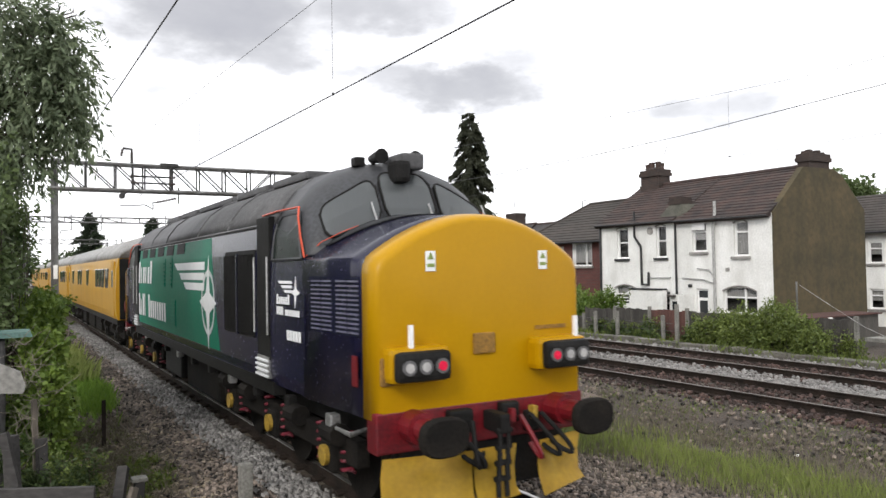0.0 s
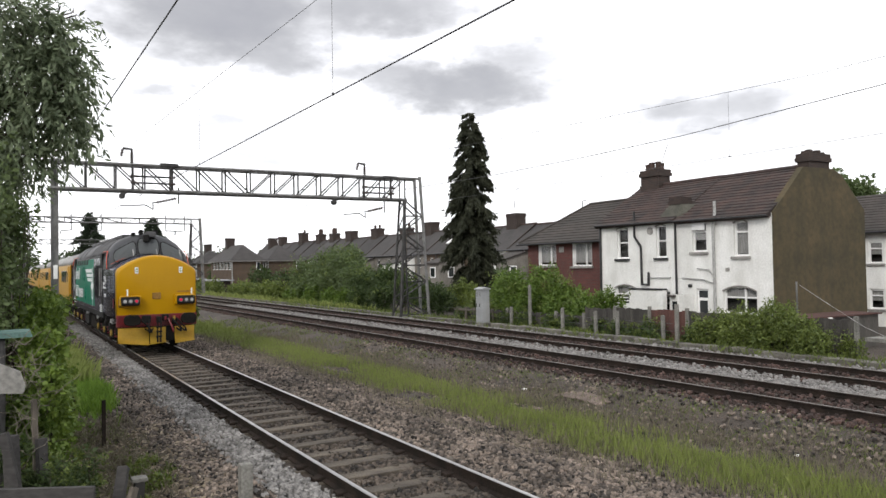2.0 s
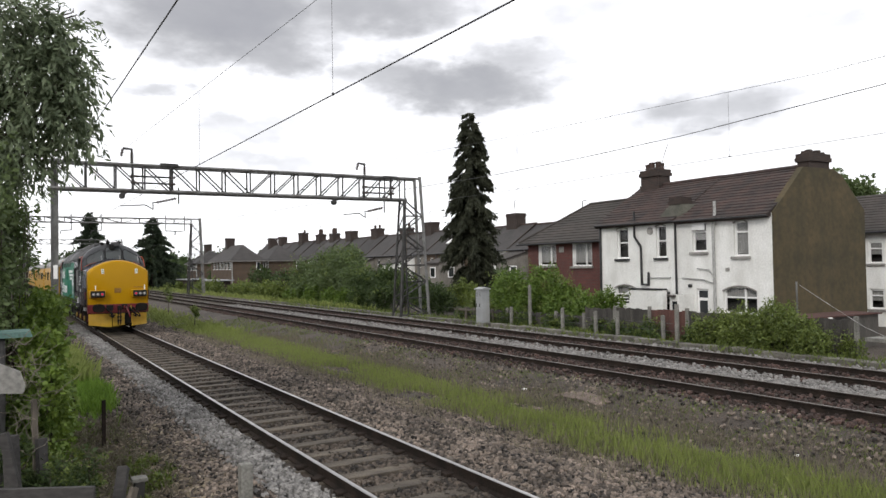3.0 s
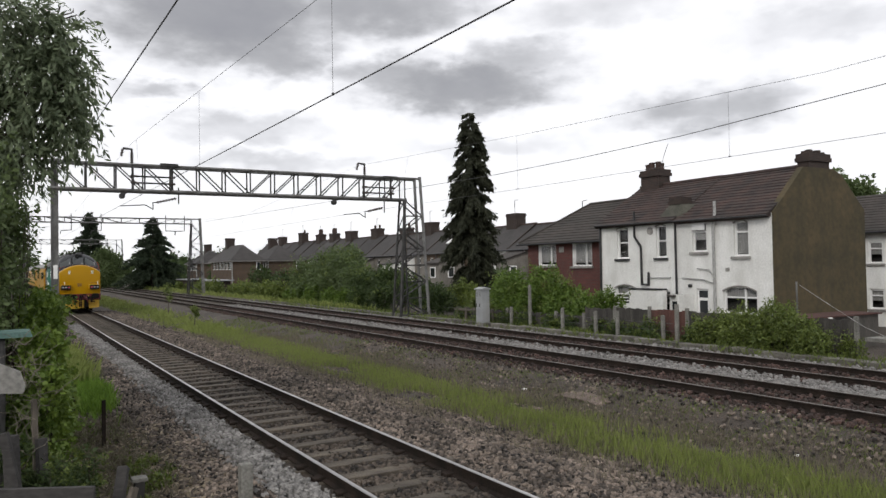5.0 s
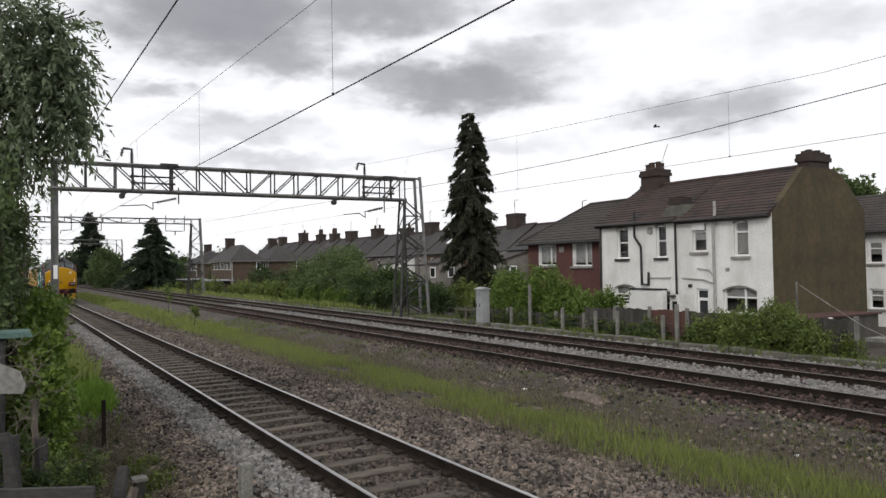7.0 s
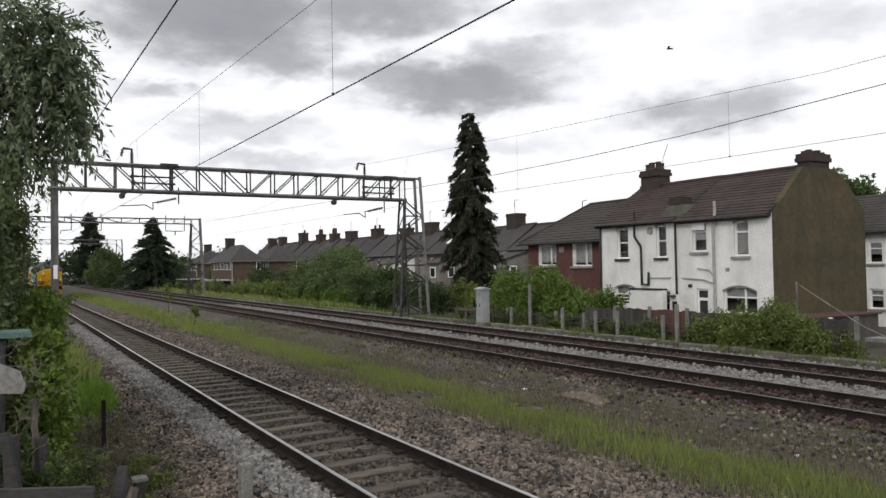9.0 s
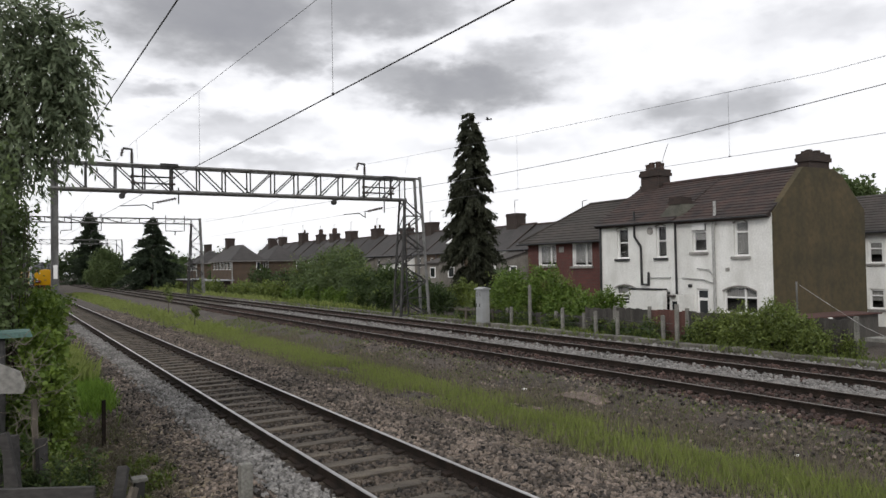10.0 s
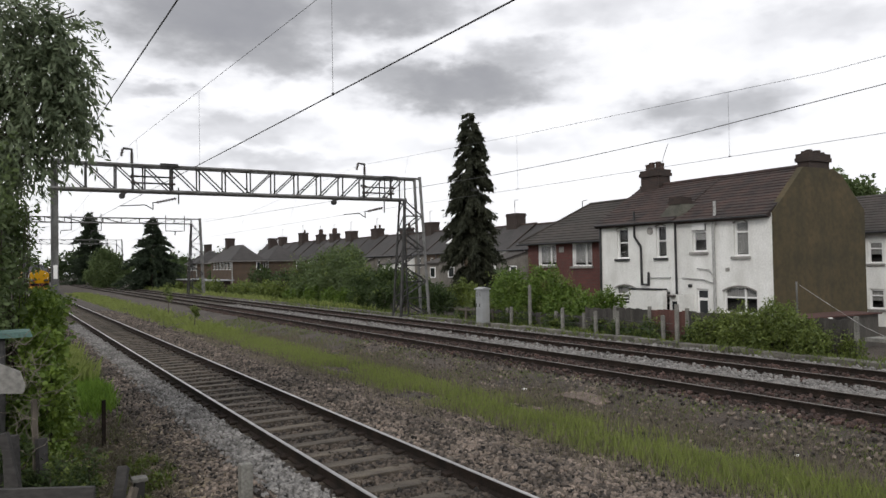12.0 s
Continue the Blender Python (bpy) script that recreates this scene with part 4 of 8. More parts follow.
def loco_end(loco, flip):
    """Nose, windscreens, lamps and buffer gear of one end; flip turns it to the other end."""
    made = []
    def P(name, bm, material, parent=None, label=""):
        if flip:
            bmesh.ops.rotate(bm, verts=bm.verts, cent=(0, 9.05, 0), matrix=Matrix.Rotation(math.pi, 3, "Z"))
        ob = part(name, bm, material, parent or loco, label)
        made.append(ob)
        return ob
    W = 1.255
    # nose: yellow front shell with rounded rim, navy sides behind it
    yel = loft([(0.0, nose_section(W - 0.075, 2.585, 3.04, 1.20)), (0.012, nose_section(W - 0.045, 2.62, 3.075, 1.16)), (0.04, nose_section(W - 0.02, 2.65, 3.10, 1.13)), (0.10, nose_section(W - 0.004, 2.68, 3.125, 1.12)), (0.27, nose_section(W + 0.004, 2.695, 3.14, 1.12))])
    nose = smooth(P("nose_front", yel, T["yellow"], None, "yellow painted warning panel of the nose"))
    ns = loft([(0.272, nose_section(W, 2.69, 3.135, 1.12, 0.8)), (0.55, nose_section(W + 0.019, 2.695, 3.15, 1.12, 0.35)), (1.0, nose_section(W + 0.052, 2.70, 3.18, 1.12, 0.25)), (1.72, nose_section(W + 0.10, 2.72, 3.22, 1.12, 0.25))])
    smooth(P("nose_body", ns, T["navy"], None, "navy blue bonnet behind the yellow front"))
    # cab: windscreen wall leaning back, hooded roof
    P("cab_side", loft([(y, mirror(BODY[:3] + [(1.342, 2.72), (0.6, 2.73), (0, 2.73)])) for y in (1.66, 2.92)]), T["navy"], None, "navy blue cab side")
    lower = [(1.30, 2.722), (1.338, 2.735), (1.335, 2.75)]
    def cab(top):
        k = (top - 2.75) / (3.955 - 2.75)
        h = list(lower)
        for x, z in [(1.30, 3.10), (1.20, 3.36), (1.02, 3.60), (0.76, 3.78), (0.42, 3.90), (0, 3.955)]:
            h.append((x, 2.75 + (z - 2.75) * k))
        return mirror(h)
    scr = loft([(1.50, cab(2.95)), (1.66, cab(3.34)), (1.84, cab(3.66)), (2.04, cab(3.87)), (2.30, cab(3.945)), (2.9, cab(3.957))])
    P("windscreen_surround", smooth_bm(scr), T["cabgrey"], None, "dark grey windscreen surround and cab roof")
    # grey apron lying on the bonnet before the windscreens
    ap = bmesh.new()
    cols = []
    for i in range(17):
        x = -1.16 + 2.32 * i / 16
        col = []
        for j in range(4):
            y = 1.02 + 0.36 * (abs(x) / 1.16) ** 1.5
            y += (1.60 - y) * j / 3
            w, zs_, zt_ = W + (y - 0.272) * 0.069, 2.695 + (y - 0.272) * 0.018, 3.14 + (y - 0.272) * 0.057
            e = w - 0.0275
            k = zs_ + 0.011 - (zt_ - (zt_ - zs_) * (e / w) ** 2)
            col.append(ap.verts.new((x, y, zt_ - (zt_ - zs_) * (x / w) ** 2 + k * (x / e) ** 2 + 0.012)))
        cols.append(col)
    for A, B in zip(cols[:-1], cols[1:]):
        for j in range(3):
            ap.faces.new((A[j], B[j], B[j + 1], A[j + 1]))
    bmesh.ops.solidify(ap, geom=ap.faces[:], thickness=0.02)
    P("windscreen_apron", smooth_bm(ap), T["cabgrey"], None, "dark grey apron below the windscreens")
    # three windscreen panes lying on the surround
    def sy(z):
        pts = [(2.95, 1.50), (3.34, 1.66), (3.66, 1.84), (3.87, 2.04)]
        for (za, ya), (zb, yb) in zip(pts[:-1], pts[1:]):
            if z <= zb:
                return ya + (yb - ya) * (z - za) / (zb - za)
        return 2.04
    def skin_y(x, z):
        """Where the leaning windscreen wall stands at (x, z)."""
        prof = [(0, 3.955), (0.42, 3.90), (0.76, 3.78), (1.02, 3.60), (1.20, 3.36), (1.30, 3.10)]
        zp = 3.1
        for (xa, za), (xb, zb_) in zip(prof[:-1], prof[1:]):
            if abs(x) <= xb:
                zp = za + (zb_ - za) * (abs(x) - xa) / (xb - xa)
                break
        return sy(2.75 + (z - 2.75) / (zp - 2.75) * 1.205)
    for x0, x1, zt0, zt1 in ((-0.345, 0.345, 3.76, 3.76), (-1.13, -0.41, 3.30, 3.70), (0.41, 1.13, 3.70, 3.30)):
        bm = bmesh.new()
        nx = 14
        grid = []
        for i in range(nx + 1):
            u = -math.cos(math.pi * i / nx)
            x = (x0 + x1) / 2 + (x1 - x0) / 2 * u
            zt = zt0 + (zt1 - zt0) * (u + 1) / 2
            zb = 3.15 - 0.22 * (x / 1.06) ** 2
            # corners rounded off
            k = max(0.55, (1 - abs(u) ** 7) ** (1 / 3))
            zm, hz = (zt + zb) / 2, (zt - zb) / 2 * k
            grid.append([bm.verts.new((x, skin_y(x, zm + hz * (j / 2 - 1)) - 0.035, zm + hz * (j / 2 - 1))) for j in range(5)])
        for i in range(nx):
            for j in range(4):
                bm.faces.new((grid[i][j], grid[i + 1][j], grid[i + 1][j + 1], grid[i][j + 1]))
        bmesh.ops.solidify(bm, geom=bm.faces[:], thickness=0.02)
        pane = P("windscreen_pane", bm, T["glass"], None, "windscreen glass with the sky's reflection put into its grey")
        # black rubber seal round the pane
        edge = []
        for i in range(nx + 1):
            u = -math.cos(math.pi * i / nx)
            x = (x0 + x1) / 2 + (x1 - x0) / 2 * u
            zt, zb = zt0 + (zt1 - zt0) * (u + 1) / 2, 3.15 - 0.22 * (x / 1.06) ** 2
            k = max(0.55, (1 - abs(u) ** 7) ** (1 / 3))
            edge.append((x, (zt + zb) / 2, (zt - zb) / 2 * k))
        loop = [(x, skin_y(x, zm - h) - 0.03, zm - h) for x, zm, h in edge] + [(x, skin_y(x, zm + h) - 0.03, zm + h) for x, zm, h in reversed(edge)]
        P("pane_seal", path_tube(loop + loop[:1], 0.016, n=5), T["black"], pane, "black rubber seal")
        cx = (x0 + x1) / 2
        P("wiper", rod((cx + 0.26, sy(3.15) - 0.09, 3.12), (cx + 0.24, sy(3.40) - 0.08, 3.36), 0.012), T["steel"], pane)
    # marker box, horns
    P("headlamp_box", box(-0.06, 0.25, 1.72, 2.30, 3.80, 4.00, bev=0.03), T["roofgrey"], None, "grey marker light box above the windscreen")
    P("lamp_hood", box(-0.17, 0.03, 1.64, 1.95, 3.62, 3.90, bev=0.06), T["black"], None, "black hooded lamp above the middle pane")
    for s in (-1, 1):
        bm = rod((0.03 + s * 0.24, 2.30, 3.98), (0.03 + s * 0.24, 1.98, 3.98), 0.05, r2=0.095, n=14)
        rod((0.03 + s * 0.24, 2.25, 3.86), (0.03 + s * 0.24, 2.25, 3.98), 0.03, bm)
        P("horn", bm, T["black"], None, "black air horn on the cab roof")
    P("roof_rail", box(-0.50, -0.36, 2.15, 2.3, 3.86, 3.98, bev=0.02), T["black"])
    # light clusters: yellow pod, black bezel, two clear lenses and a red one
    for s in (-1, 1):
        P("lamp_pod", box(s * 0.53, s * 1.17, -0.19, 0.06, 1.48, 1.82, bev=0.06), T["yellow"], nose)
        bz = P("lamp_housing", box(s * 0.57, s * 1.15, -0.29, -0.16, 1.50, 1.79, bev=0.06), T["black"], None, "black lamp housing")
        for i in range(3):
            xx = s * (0.685 + 0.175 * i)
            P("lamp_lens", rod((xx, -0.305, 1.645), (xx, -0.27, 1.645), 0.072, n=18), T["lens"], bz, "round lamp lens")
            P("lamp_bulb", rod((xx, -0.31, 1.645), (xx, -0.30, 1.645), 0.046, n=16), T["tail"] if i == 0 else T["reflector"], bz, "lit red tail lamp" if i == 0 else "bright lamp reflector")
        P("lamp_bracket", box(0.06 + s * 1.0 - 0.02, 0.06 + s * 1.0 + 0.02, -0.16, -0.12, 1.80, 2.03), T["white"], None, "white upright lamp bracket")
        st = P("warning_sticker", box(0.05 + s * 0.69 - 0.055, 0.05 + s * 0.69 + 0.055, -0.012, -0.004, 2.54, 2.74), T["white"], None, "white and green overhead line warning label")
        P("sticker_mark", prism([(0.05 + s * 0.69 - 0.038, 2.655), (0.05 + s * 0.69 + 0.038, 2.655), (0.05 + s * 0.69, 2.725)], 1, -0.016, -0.011), T["sticker"], st)
        P("sticker_bar", box(0.05 + s * 0.69 - 0.042, 0.05 + s * 0.69 + 0.042, -0.016, -0.011, 2.58, 2.615), T["sticker"], st)
    P("centre_socket", box(-0.16, 0.10, -0.03, 0.02, 1.69, 1.90, bev=0.015), T["dirty"], None, "rusty brown socket box in the middle of the nose")
    P("side_socket", box(-1.20, -1.06, -0.03, 0.06, 1.45, 1.72, bev=0.02), T["dirty"])
    P("number_bar", box(0.62, 1.04, -0.010, -0.002, 1.90, 1.94), T["dirty"], None, "dark number bar on the nose")
    # buffer beam with buffers
    P("buffer_beam", box(-1.25, 1.25, 0.0, 0.22, 0.80, 1.20, bev=0.02), T["red"], None, "red buffer beam")
    for s in (-1, 1):
        x = s * 0.865
        bm = rod((x, 0.0, 1.05), (x, -0.22, 1.05), 0.16, n=14)
        rod((x, -0.22, 1.05), (x, -0.60, 1.05), 0.115, bm, 14)
        b = P("buffer", bm, T["red"], None, "red buffer housing")
        half = []
        for i in range(24):
            a = i / 24 * 2 * math.pi
            c_, s_ = math.cos(a), math.sin(a)
            half.append((x + 0.25 * math.copysign(abs(c_) ** 0.75, c_), 1.05 + 0.18 * math.copysign(abs(s_) ** 0.75, s_)))
        P("buffer_head", loft([(-0.68, [(x + (u - x) * 0.9, 1.05 + (v - 1.05) * 0.9) for u, v in half]), (-0.655, half), (-0.59, half)]), T["grime"], b, "dark oval buffer head")
    # coupling and hoses
    hook = box(-0.06, 0.06, -0.34, 0.0, 0.92, 1.12, bev=0.03)
    P("draw_hook", hook, T["black"], None, "black draw hook")
    bm = bmesh.new()
    for i in range(4):
        z = 0.95 - i * 0.16
        for s in (-1, 1):
            rod((s * 0.05, -0.30 + 0.015 * i, z), (s * 0.05, -0.31 + 0.015 * i, z - 0.18), 0.026, bm)
        rod((-0.09, -0.30 + 0.015 * i, z), (0.09, -0.30 + 0.015 * i, z), 0.03, bm)
    P("screw_coupling", bm, T["black"], None, "hanging screw coupling")
    for x, m_, sway in ((-0.55, T["black"], 0.25), (-0.28, T["black"], -0.1), (0.30, T["red"], 0.08), (0.42, T["black"], 0.2), (0.56, T["black"], 0.22)):
        pts = []
        for i in range(11):
            t = i / 10
            pts.append((x + sway * math.sin(t * math.pi) + 0.12 * t, -0.16 - 0.16 * math.sin(t * math.pi), 1.05 - 0.42 * math.sin(t * math.pi * 0.75)))
        P("brake_hose", path_tube(pts, 0.026, n=8), m_, None, "hanging rubber brake hose")
    for x0, x1, z0, z1 in ((-0.50, -0.22, 0.92, 1.16), (0.12, 0.34, 0.96, 1.18), (0.44, 0.60, 0.84, 1.06)):
        P("pipe_block", box(x0, x1, -0.10, 0.02, z0, z1, bev=0.03), T["black"], None, "black pipe connection block")
    for x in (0.22, 0.50):
        P("cock_handle", box(x - 0.03, x + 0.03, -0.16, -0.06, 0.98, 1.12, bev=0.01), T["red"] if x < 0.3 else T["axle"])
    # three yellow plough blades below
    for x0, x1, dy in ((-1.22, -0.30, 0.10), (-0.27, 0.22, -0.04), (0.50, 1.16, 0.10)):
        y0a, y1a = (-0.06, -0.22) if x0 < 0 else (-0.22, -0.06)
        if x0 == -0.27:
            y0a = y1a = -0.2
        zb0, zb1 = (0.30, 0.20) if x0 < -0.3 else (0.22, 0.28)
        bm = bmesh.new()
        rows = []
        for z0, z1, bow in ((0.78, 0.78, 0.0), (0.58, 0.56, 0.05), (0.40, 0.36, 0.03), (zb0, zb1, -0.06)):
            rows.append([bm.verts.new((x0, y0a + bow, z0)), bm.verts.new(((x0 + x1) / 2, (y0a + y1a) / 2 + bow, (z0 + z1) / 2)), bm.verts.new((x1, y1a + bow, z1))])
        for a, b in zip(rows[:-1], rows[1:]):
            for i in range(2):
                bm.faces.new((a[i], a[i + 1], b[i + 1], b[i]))
        bmesh.ops.solidify(bm, geom=bm.faces[:], thickness=0.025)
        P("plough_blade", smooth_bm(bm), T["plough"], None, "yellow snowplough blade below the buffer beam")
    P("plough_bracket", box(-1.0, 1.0, 0.05, 0.2, 0.30, 0.80, bev=0.02), T["black"])
    # side louvres on the bonnet, foot steps, cab window, door
    for s in (-1, 1):
        def wx(y):
            return W + (y - 0.272) * 0.069
        fr = P("louvre_panel", prism([(s * (wx(0.31) - 0.01), 0.31), (s * (wx(0.31) + 0.006), 0.31), (s * (wx(1.52) + 0.006), 1.52), (s * (wx(1.52) - 0.01), 1.52)], 2, 1.90, 2.50), T["navy"])
        for col in (0.335, 0.60, 0.955, 1.225):
            for i in range(12):
                z = 1.925 + i * 0.047
                P("louvre", prism([(s * wx(col), col), (s * (wx(col) + 0.018), col), (s * (wx(col + 0.23) + 0.018), col + 0.23), (s * wx(col + 0.23), col + 0.23)], 2, z, z + 0.017), T["louvre"], fr)
        def cab_x(z):
            return 1.342 - 0.11 * max(0.0, z - 2.72) - 0.62 * max(0.0, z - 3.06) ** 1.4
        gl = bmesh.new()
        ring = [(1.75, 2.70), (2.30, 2.70), (2.84, 2.70), (2.84, 3.00), (2.84, 3.16), (2.74, 3.25), (2.40, 3.26), (2.10, 3.25), (1.98, 3.14), (1.86, 2.92)]
        o_ = [gl.verts.new((s * (cab_x(z) + 0.014), y, z)) for y, z in ring]
        i_ = [gl.verts.new((s * (cab_x(z) - 0.05), y, z)) for y, z in ring]
        c0, c1 = gl.verts.new((s * (cab_x(2.98) + 0.014), 2.36, 2.98)), gl.verts.new((s * (cab_x(2.98) - 0.05), 2.36, 2.98))
        for k in range(10):
            q = (k + 1) % 10
            gl.faces.new((c0, o_[k], o_[q])); gl.faces.new((c1, i_[q], i_[k])); gl.faces.new((o_[k], i_[k], i_[q], o_[q]))
        bmesh.ops.recalc_face_normals(gl, faces=gl.faces)
        cw = P("cab_side_window", gl, T["tinted"], None, "dark green-tinted cab side window")
        P("window_frame", path_tube([(s * (cab_x(z) + 0.016), y, z) for y, z in ring + ring[:1]], 0.018, n=6), T["cabgrey"], cw)
        P("window_lining", path_tube([(s * 1.352, 1.66, 2.71), (s * 1.345, 1.80, 2.96), (s * 1.325, 1.93, 3.19), (s * 1.27, 2.06, 3.32), (s * 1.265, 2.90, 3.33), (s * 1.27, 3.55, 3.31)], 0.012), T["orange"], None, "orange-red line round the cab window")
        P("bonnet_lining", path_tube([(s * 1.345, 1.62, 2.73), (s * 1.22, 1.47, 2.88), (s * 1.0, 1.45, 2.985), (s * 0.78, 1.44, 3.07)], 0.005), T["orange"], None, "thin orange-red line below the windscreen")
        # no recess is cut: a flush black panel paints the door recess's shade
        dr = P("door_recess_shade", box(s * 1.29, s * 1.366, 2.96, 3.52, 1.42, 3.27, bev=0.01), T["black"], None, "flush black panel imitating the shaded recess of the cab door")
        P("handrail", rod((s * 1.40, 2.95, 1.75), (s * 1.40, 2.95, 2.75), 0.016), T["steel"])
        P("handrail", rod((s * 1.40, 3.54, 1.75), (s * 1.40, 3.54, 2.75), 0.016), T["steel"])
        stp = P("foot_step", box(s * 1.30, s * 1.375, 3.0, 3.52, 1.18, 1.46), T["steel"], None, "bare metal step below the cab door")
        for i in range(4):
            P("tread", box(s * 1.37, s * 1.40, 3.0, 3.52, 1.20 + i * 0.065, 1.225 + i * 0.065), T["white"], stp)
        P("marker_plate", box(s * 1.30, s * 1.315, 0.30, 0.42, 1.42, 1.72), T["red"])
        P("step_rail", path_tube([(s * 1.1, 0.55, 0.95), (s * 1.3, 0.5, 0.92), (s * 1.3, 0.9, 0.92)], 0.018), T["steel"])
    return made


def smooth_bm(bm):
    for f in bm.faces:
        f.smooth = True
    return bm


def build_loco():
    loco = thing("diesel_locomotive", (0, 0, 0), "dark blue and green diesel locomotive with a yellow nose", "locomotive")
    shell = [(y, mirror(BODY + [(1.0, 3.20), (0, 3.22)])) for y in (2.9, 15.2)]
    part("bodyshell", loft(shell), T["navy"], loco, "navy blue painted bodyside")
    roof = loft([(2.9, mirror([(1.29, 3.162)] + ROOF)), (15.2, mirror([(1.29, 3.162)] + ROOF))])
    rf = part("roof", smooth_bm(roof), T["roofgrey"], loco, "dusty grey curved roof")
    loco_end(loco, False)
    loco_end(loco, True)
    # roof fittings
    for y0, y1 in ((3.6, 5.2), (5.5, 7.4), (7.7, 10.6), (10.9, 12.6), (12.9, 14.6)):
        part("roof_hatch", box(-0.62, 0.62, y0, y1, 3.86, 3.975, bev=0.03), T["roofgrey"], rf)
    for y in (5.35, 7.55, 10.75, 12.75):
        part("roof_rib", path_tube([(s * x, y, z + 0.01) for s, x, z in [(-1, x, z) for x, z in ROOF] + [(1, x, z) for x, z in reversed(ROOF[:-1])]], 0.02), T["roofgrey"], rf)
    part("exhaust", box(-0.35, 0.35, 8.6, 9.5, 3.95, 4.03, bev=0.03), T["black"], rf, "black exhaust outlet")
    for s in (-1, 1):
        part("gutter", path_tube([(s * 1.315, 3.6, 3.17), (s * 1.315, 14.6, 3.17)], 0.022), T["roofgrey"], loco)
        # green field with its slanting edge
        decal("green_field", [(5.7, 1.30), (14.4, 1.30), (14.4, 2.10), (14.4, 2.80), (14.4, 3.13), (6.4, 3.13), (6.25, 2.80), (6.0, 2.10)], T["green"], loco, s, 0.004, "turquoise green field on the bodyside")
        # big radiator grille
        gr = decal("radiator_grille", [(3.66, 1.66), (5.30, 1.66), (5.30, 2.86), (3.66, 2.86)], T["black"], loco, s, 0.016, "black radiator grille with upright slats", 0.02)
        for i in range(22):
            y = 3.69 + i * 0.073
            part("grille_slat", box(s * (1.372), s * (1.392), y, y + 0.022, 1.69, 2.80), T["black"], gr)
        part("grille_divider", box(s * 1.372, s * 1.405, 4.44, 4.50, 1.66, 2.82), T["navy"], gr)
        # cantrail vents
        for i in range(5):
            y = 8.6 + i * 1.15
            decal("cantrail_vent", [(y, 2.92), (y + 0.75, 2.92), (y + 0.75, 3.13), (y, 3.13)], T["black"], loco, s, 0.012, "dark air vent under the roof edge", 0.012)
        # side doors and grilles on the green field
        for y0, y1, z0, z1 in ((9.75, 10.35, 2.25, 2.85), (10.55, 11.45, 2.25, 2.85), (9.35, 9.95, 1.45, 2.0)):
            pn = decal("bodyside_panel", [(y0, z0), (y1, z0), (y1, z1), (y0, z1)], T["green"], loco, s, 0.018, "", 0.016)
            for i in range(6):
                z = z0 + 0.05 + i * (z1 - z0 - 0.08) / 6
                part("panel_slat", box(s * 1.368, s * 1.385, y0 + 0.04, y1 - 0.04, z, z + 0.03), T["green"], pn)
        part("solebar", box(s * 1.18, s * 1.34, 2.9, 15.2, 0.98, 1.15), T["black"], loco)
        # white wing and star emblem as plain shapes
        yc, zc = 6.45, 2.05
        star = [(0.0, 0.78), (0.13, 0.17), (0.62, 0.0), (0.13, -0.17), (0.0, -0.78), (-0.13, -0.17), (-0.62, 0.0), (-0.13, 0.17)]
        em = decal("star_emblem", [(yc + a, zc + b) for a, b in star], T["white"], loco, s, 0.016, "white compass star emblem")
        ring = bmesh.new()
        for i in range(28):
            a0, a1 = i / 28 * 6.2832, (i + 1) / 28 * 6.2832
            q = [(yc + r * 0.50 * math.sin(a), zc + r * 0.55 * math.cos(a)) for r, a in ((1, a0), (1, a1), (0.84, a1), (0.84, a0))]
            ring.faces.new([ring.verts.new((s * (side_x(z) + 0.013), y, z)) for y, z in q])
        bmesh.ops.solidify(ring, geom=ring.faces[:], thickness=0.002)
        part("emblem_ring", ring, T["white"], em)
        for z0, z1, e0, e1 in ((2.60, 2.74, 9.2, 9.5), (2.42, 2.55, 8.75, 9.0), (2.24, 2.37, 8.3, 8.55)):
            decal("wing_bar", [(yc + 0.30, z0), (e0, z0), (e1, z1), (yc + 0.30, z1)], T["white"], loco, s, 0.012, "white wing stripe")
        # lettering as plain bars
        rows = []
        for start, pitch, z0, tall in ((14.35, 0.36, 2.30, "100001"), (14.30, 0.305, 1.50, "1011 10000000")):
            for i, c in enumerate(tall):
                if c == " ":
                    continue
                w = pitch * (0.34 if i in (1, 3) else 0.62)
                y = start - i * pitch
                rows.append((y - w, y, z0, z0 + (0.54 if c == "1" else 0.40)))
        if s > 0:
            rows = [(24.6 - y1, 24.6 - y0, z0, z1) for y0, y1, z0, z1 in rows]
        bars(loco, rows, s, T["white"], "lettering_bar")
        # small cab emblem, bars and number
        decal("cab_emblem", [(1.95 + a * 0.26, 2.31 + b * 0.24) for a, b in star], T["white"], loco, s, 0.012, "small white star emblem on the cab side")
        for k in range(3):
            decal("cab_wing_bar", [(2.08, 2.41 - 0.055 * k), (2.56 - 0.12 * k, 2.41 - 0.055 * k), (2.62 - 0.12 * k, 2.445 - 0.055 * k), (2.08, 2.445 - 0.055 * k)], T["white"], loco, s, 0.012)
        bars(loco, [(2.56 - i * 0.085, 2.62 - i * 0.085, 2.16, 2.25 if 0 < i < 5 else 2.28) for i in range(6)] + [(2.565 - i * 0.066, 2.615 - i * 0.066, 2.03, 2.10 if i > 4 else 2.13) for i in range(13) if i != 4], s, T["white"], "cab_lettering_bar")
        bars(loco, [(2.16 - i * 0.105, 2.24 - i * 0.105, 1.74, 1.86) for i in range(5)], s, T["white"], "number_bar")
    # underframe
    bogie(loco, 3.40, (-2.05, 0.0, 2.05), T["grime"], T["axle"], T["spring"])
    bogie(loco, 14.70, (-2.05, 0.0, 2.05), T["grime"], T["axle"], T["spring"])
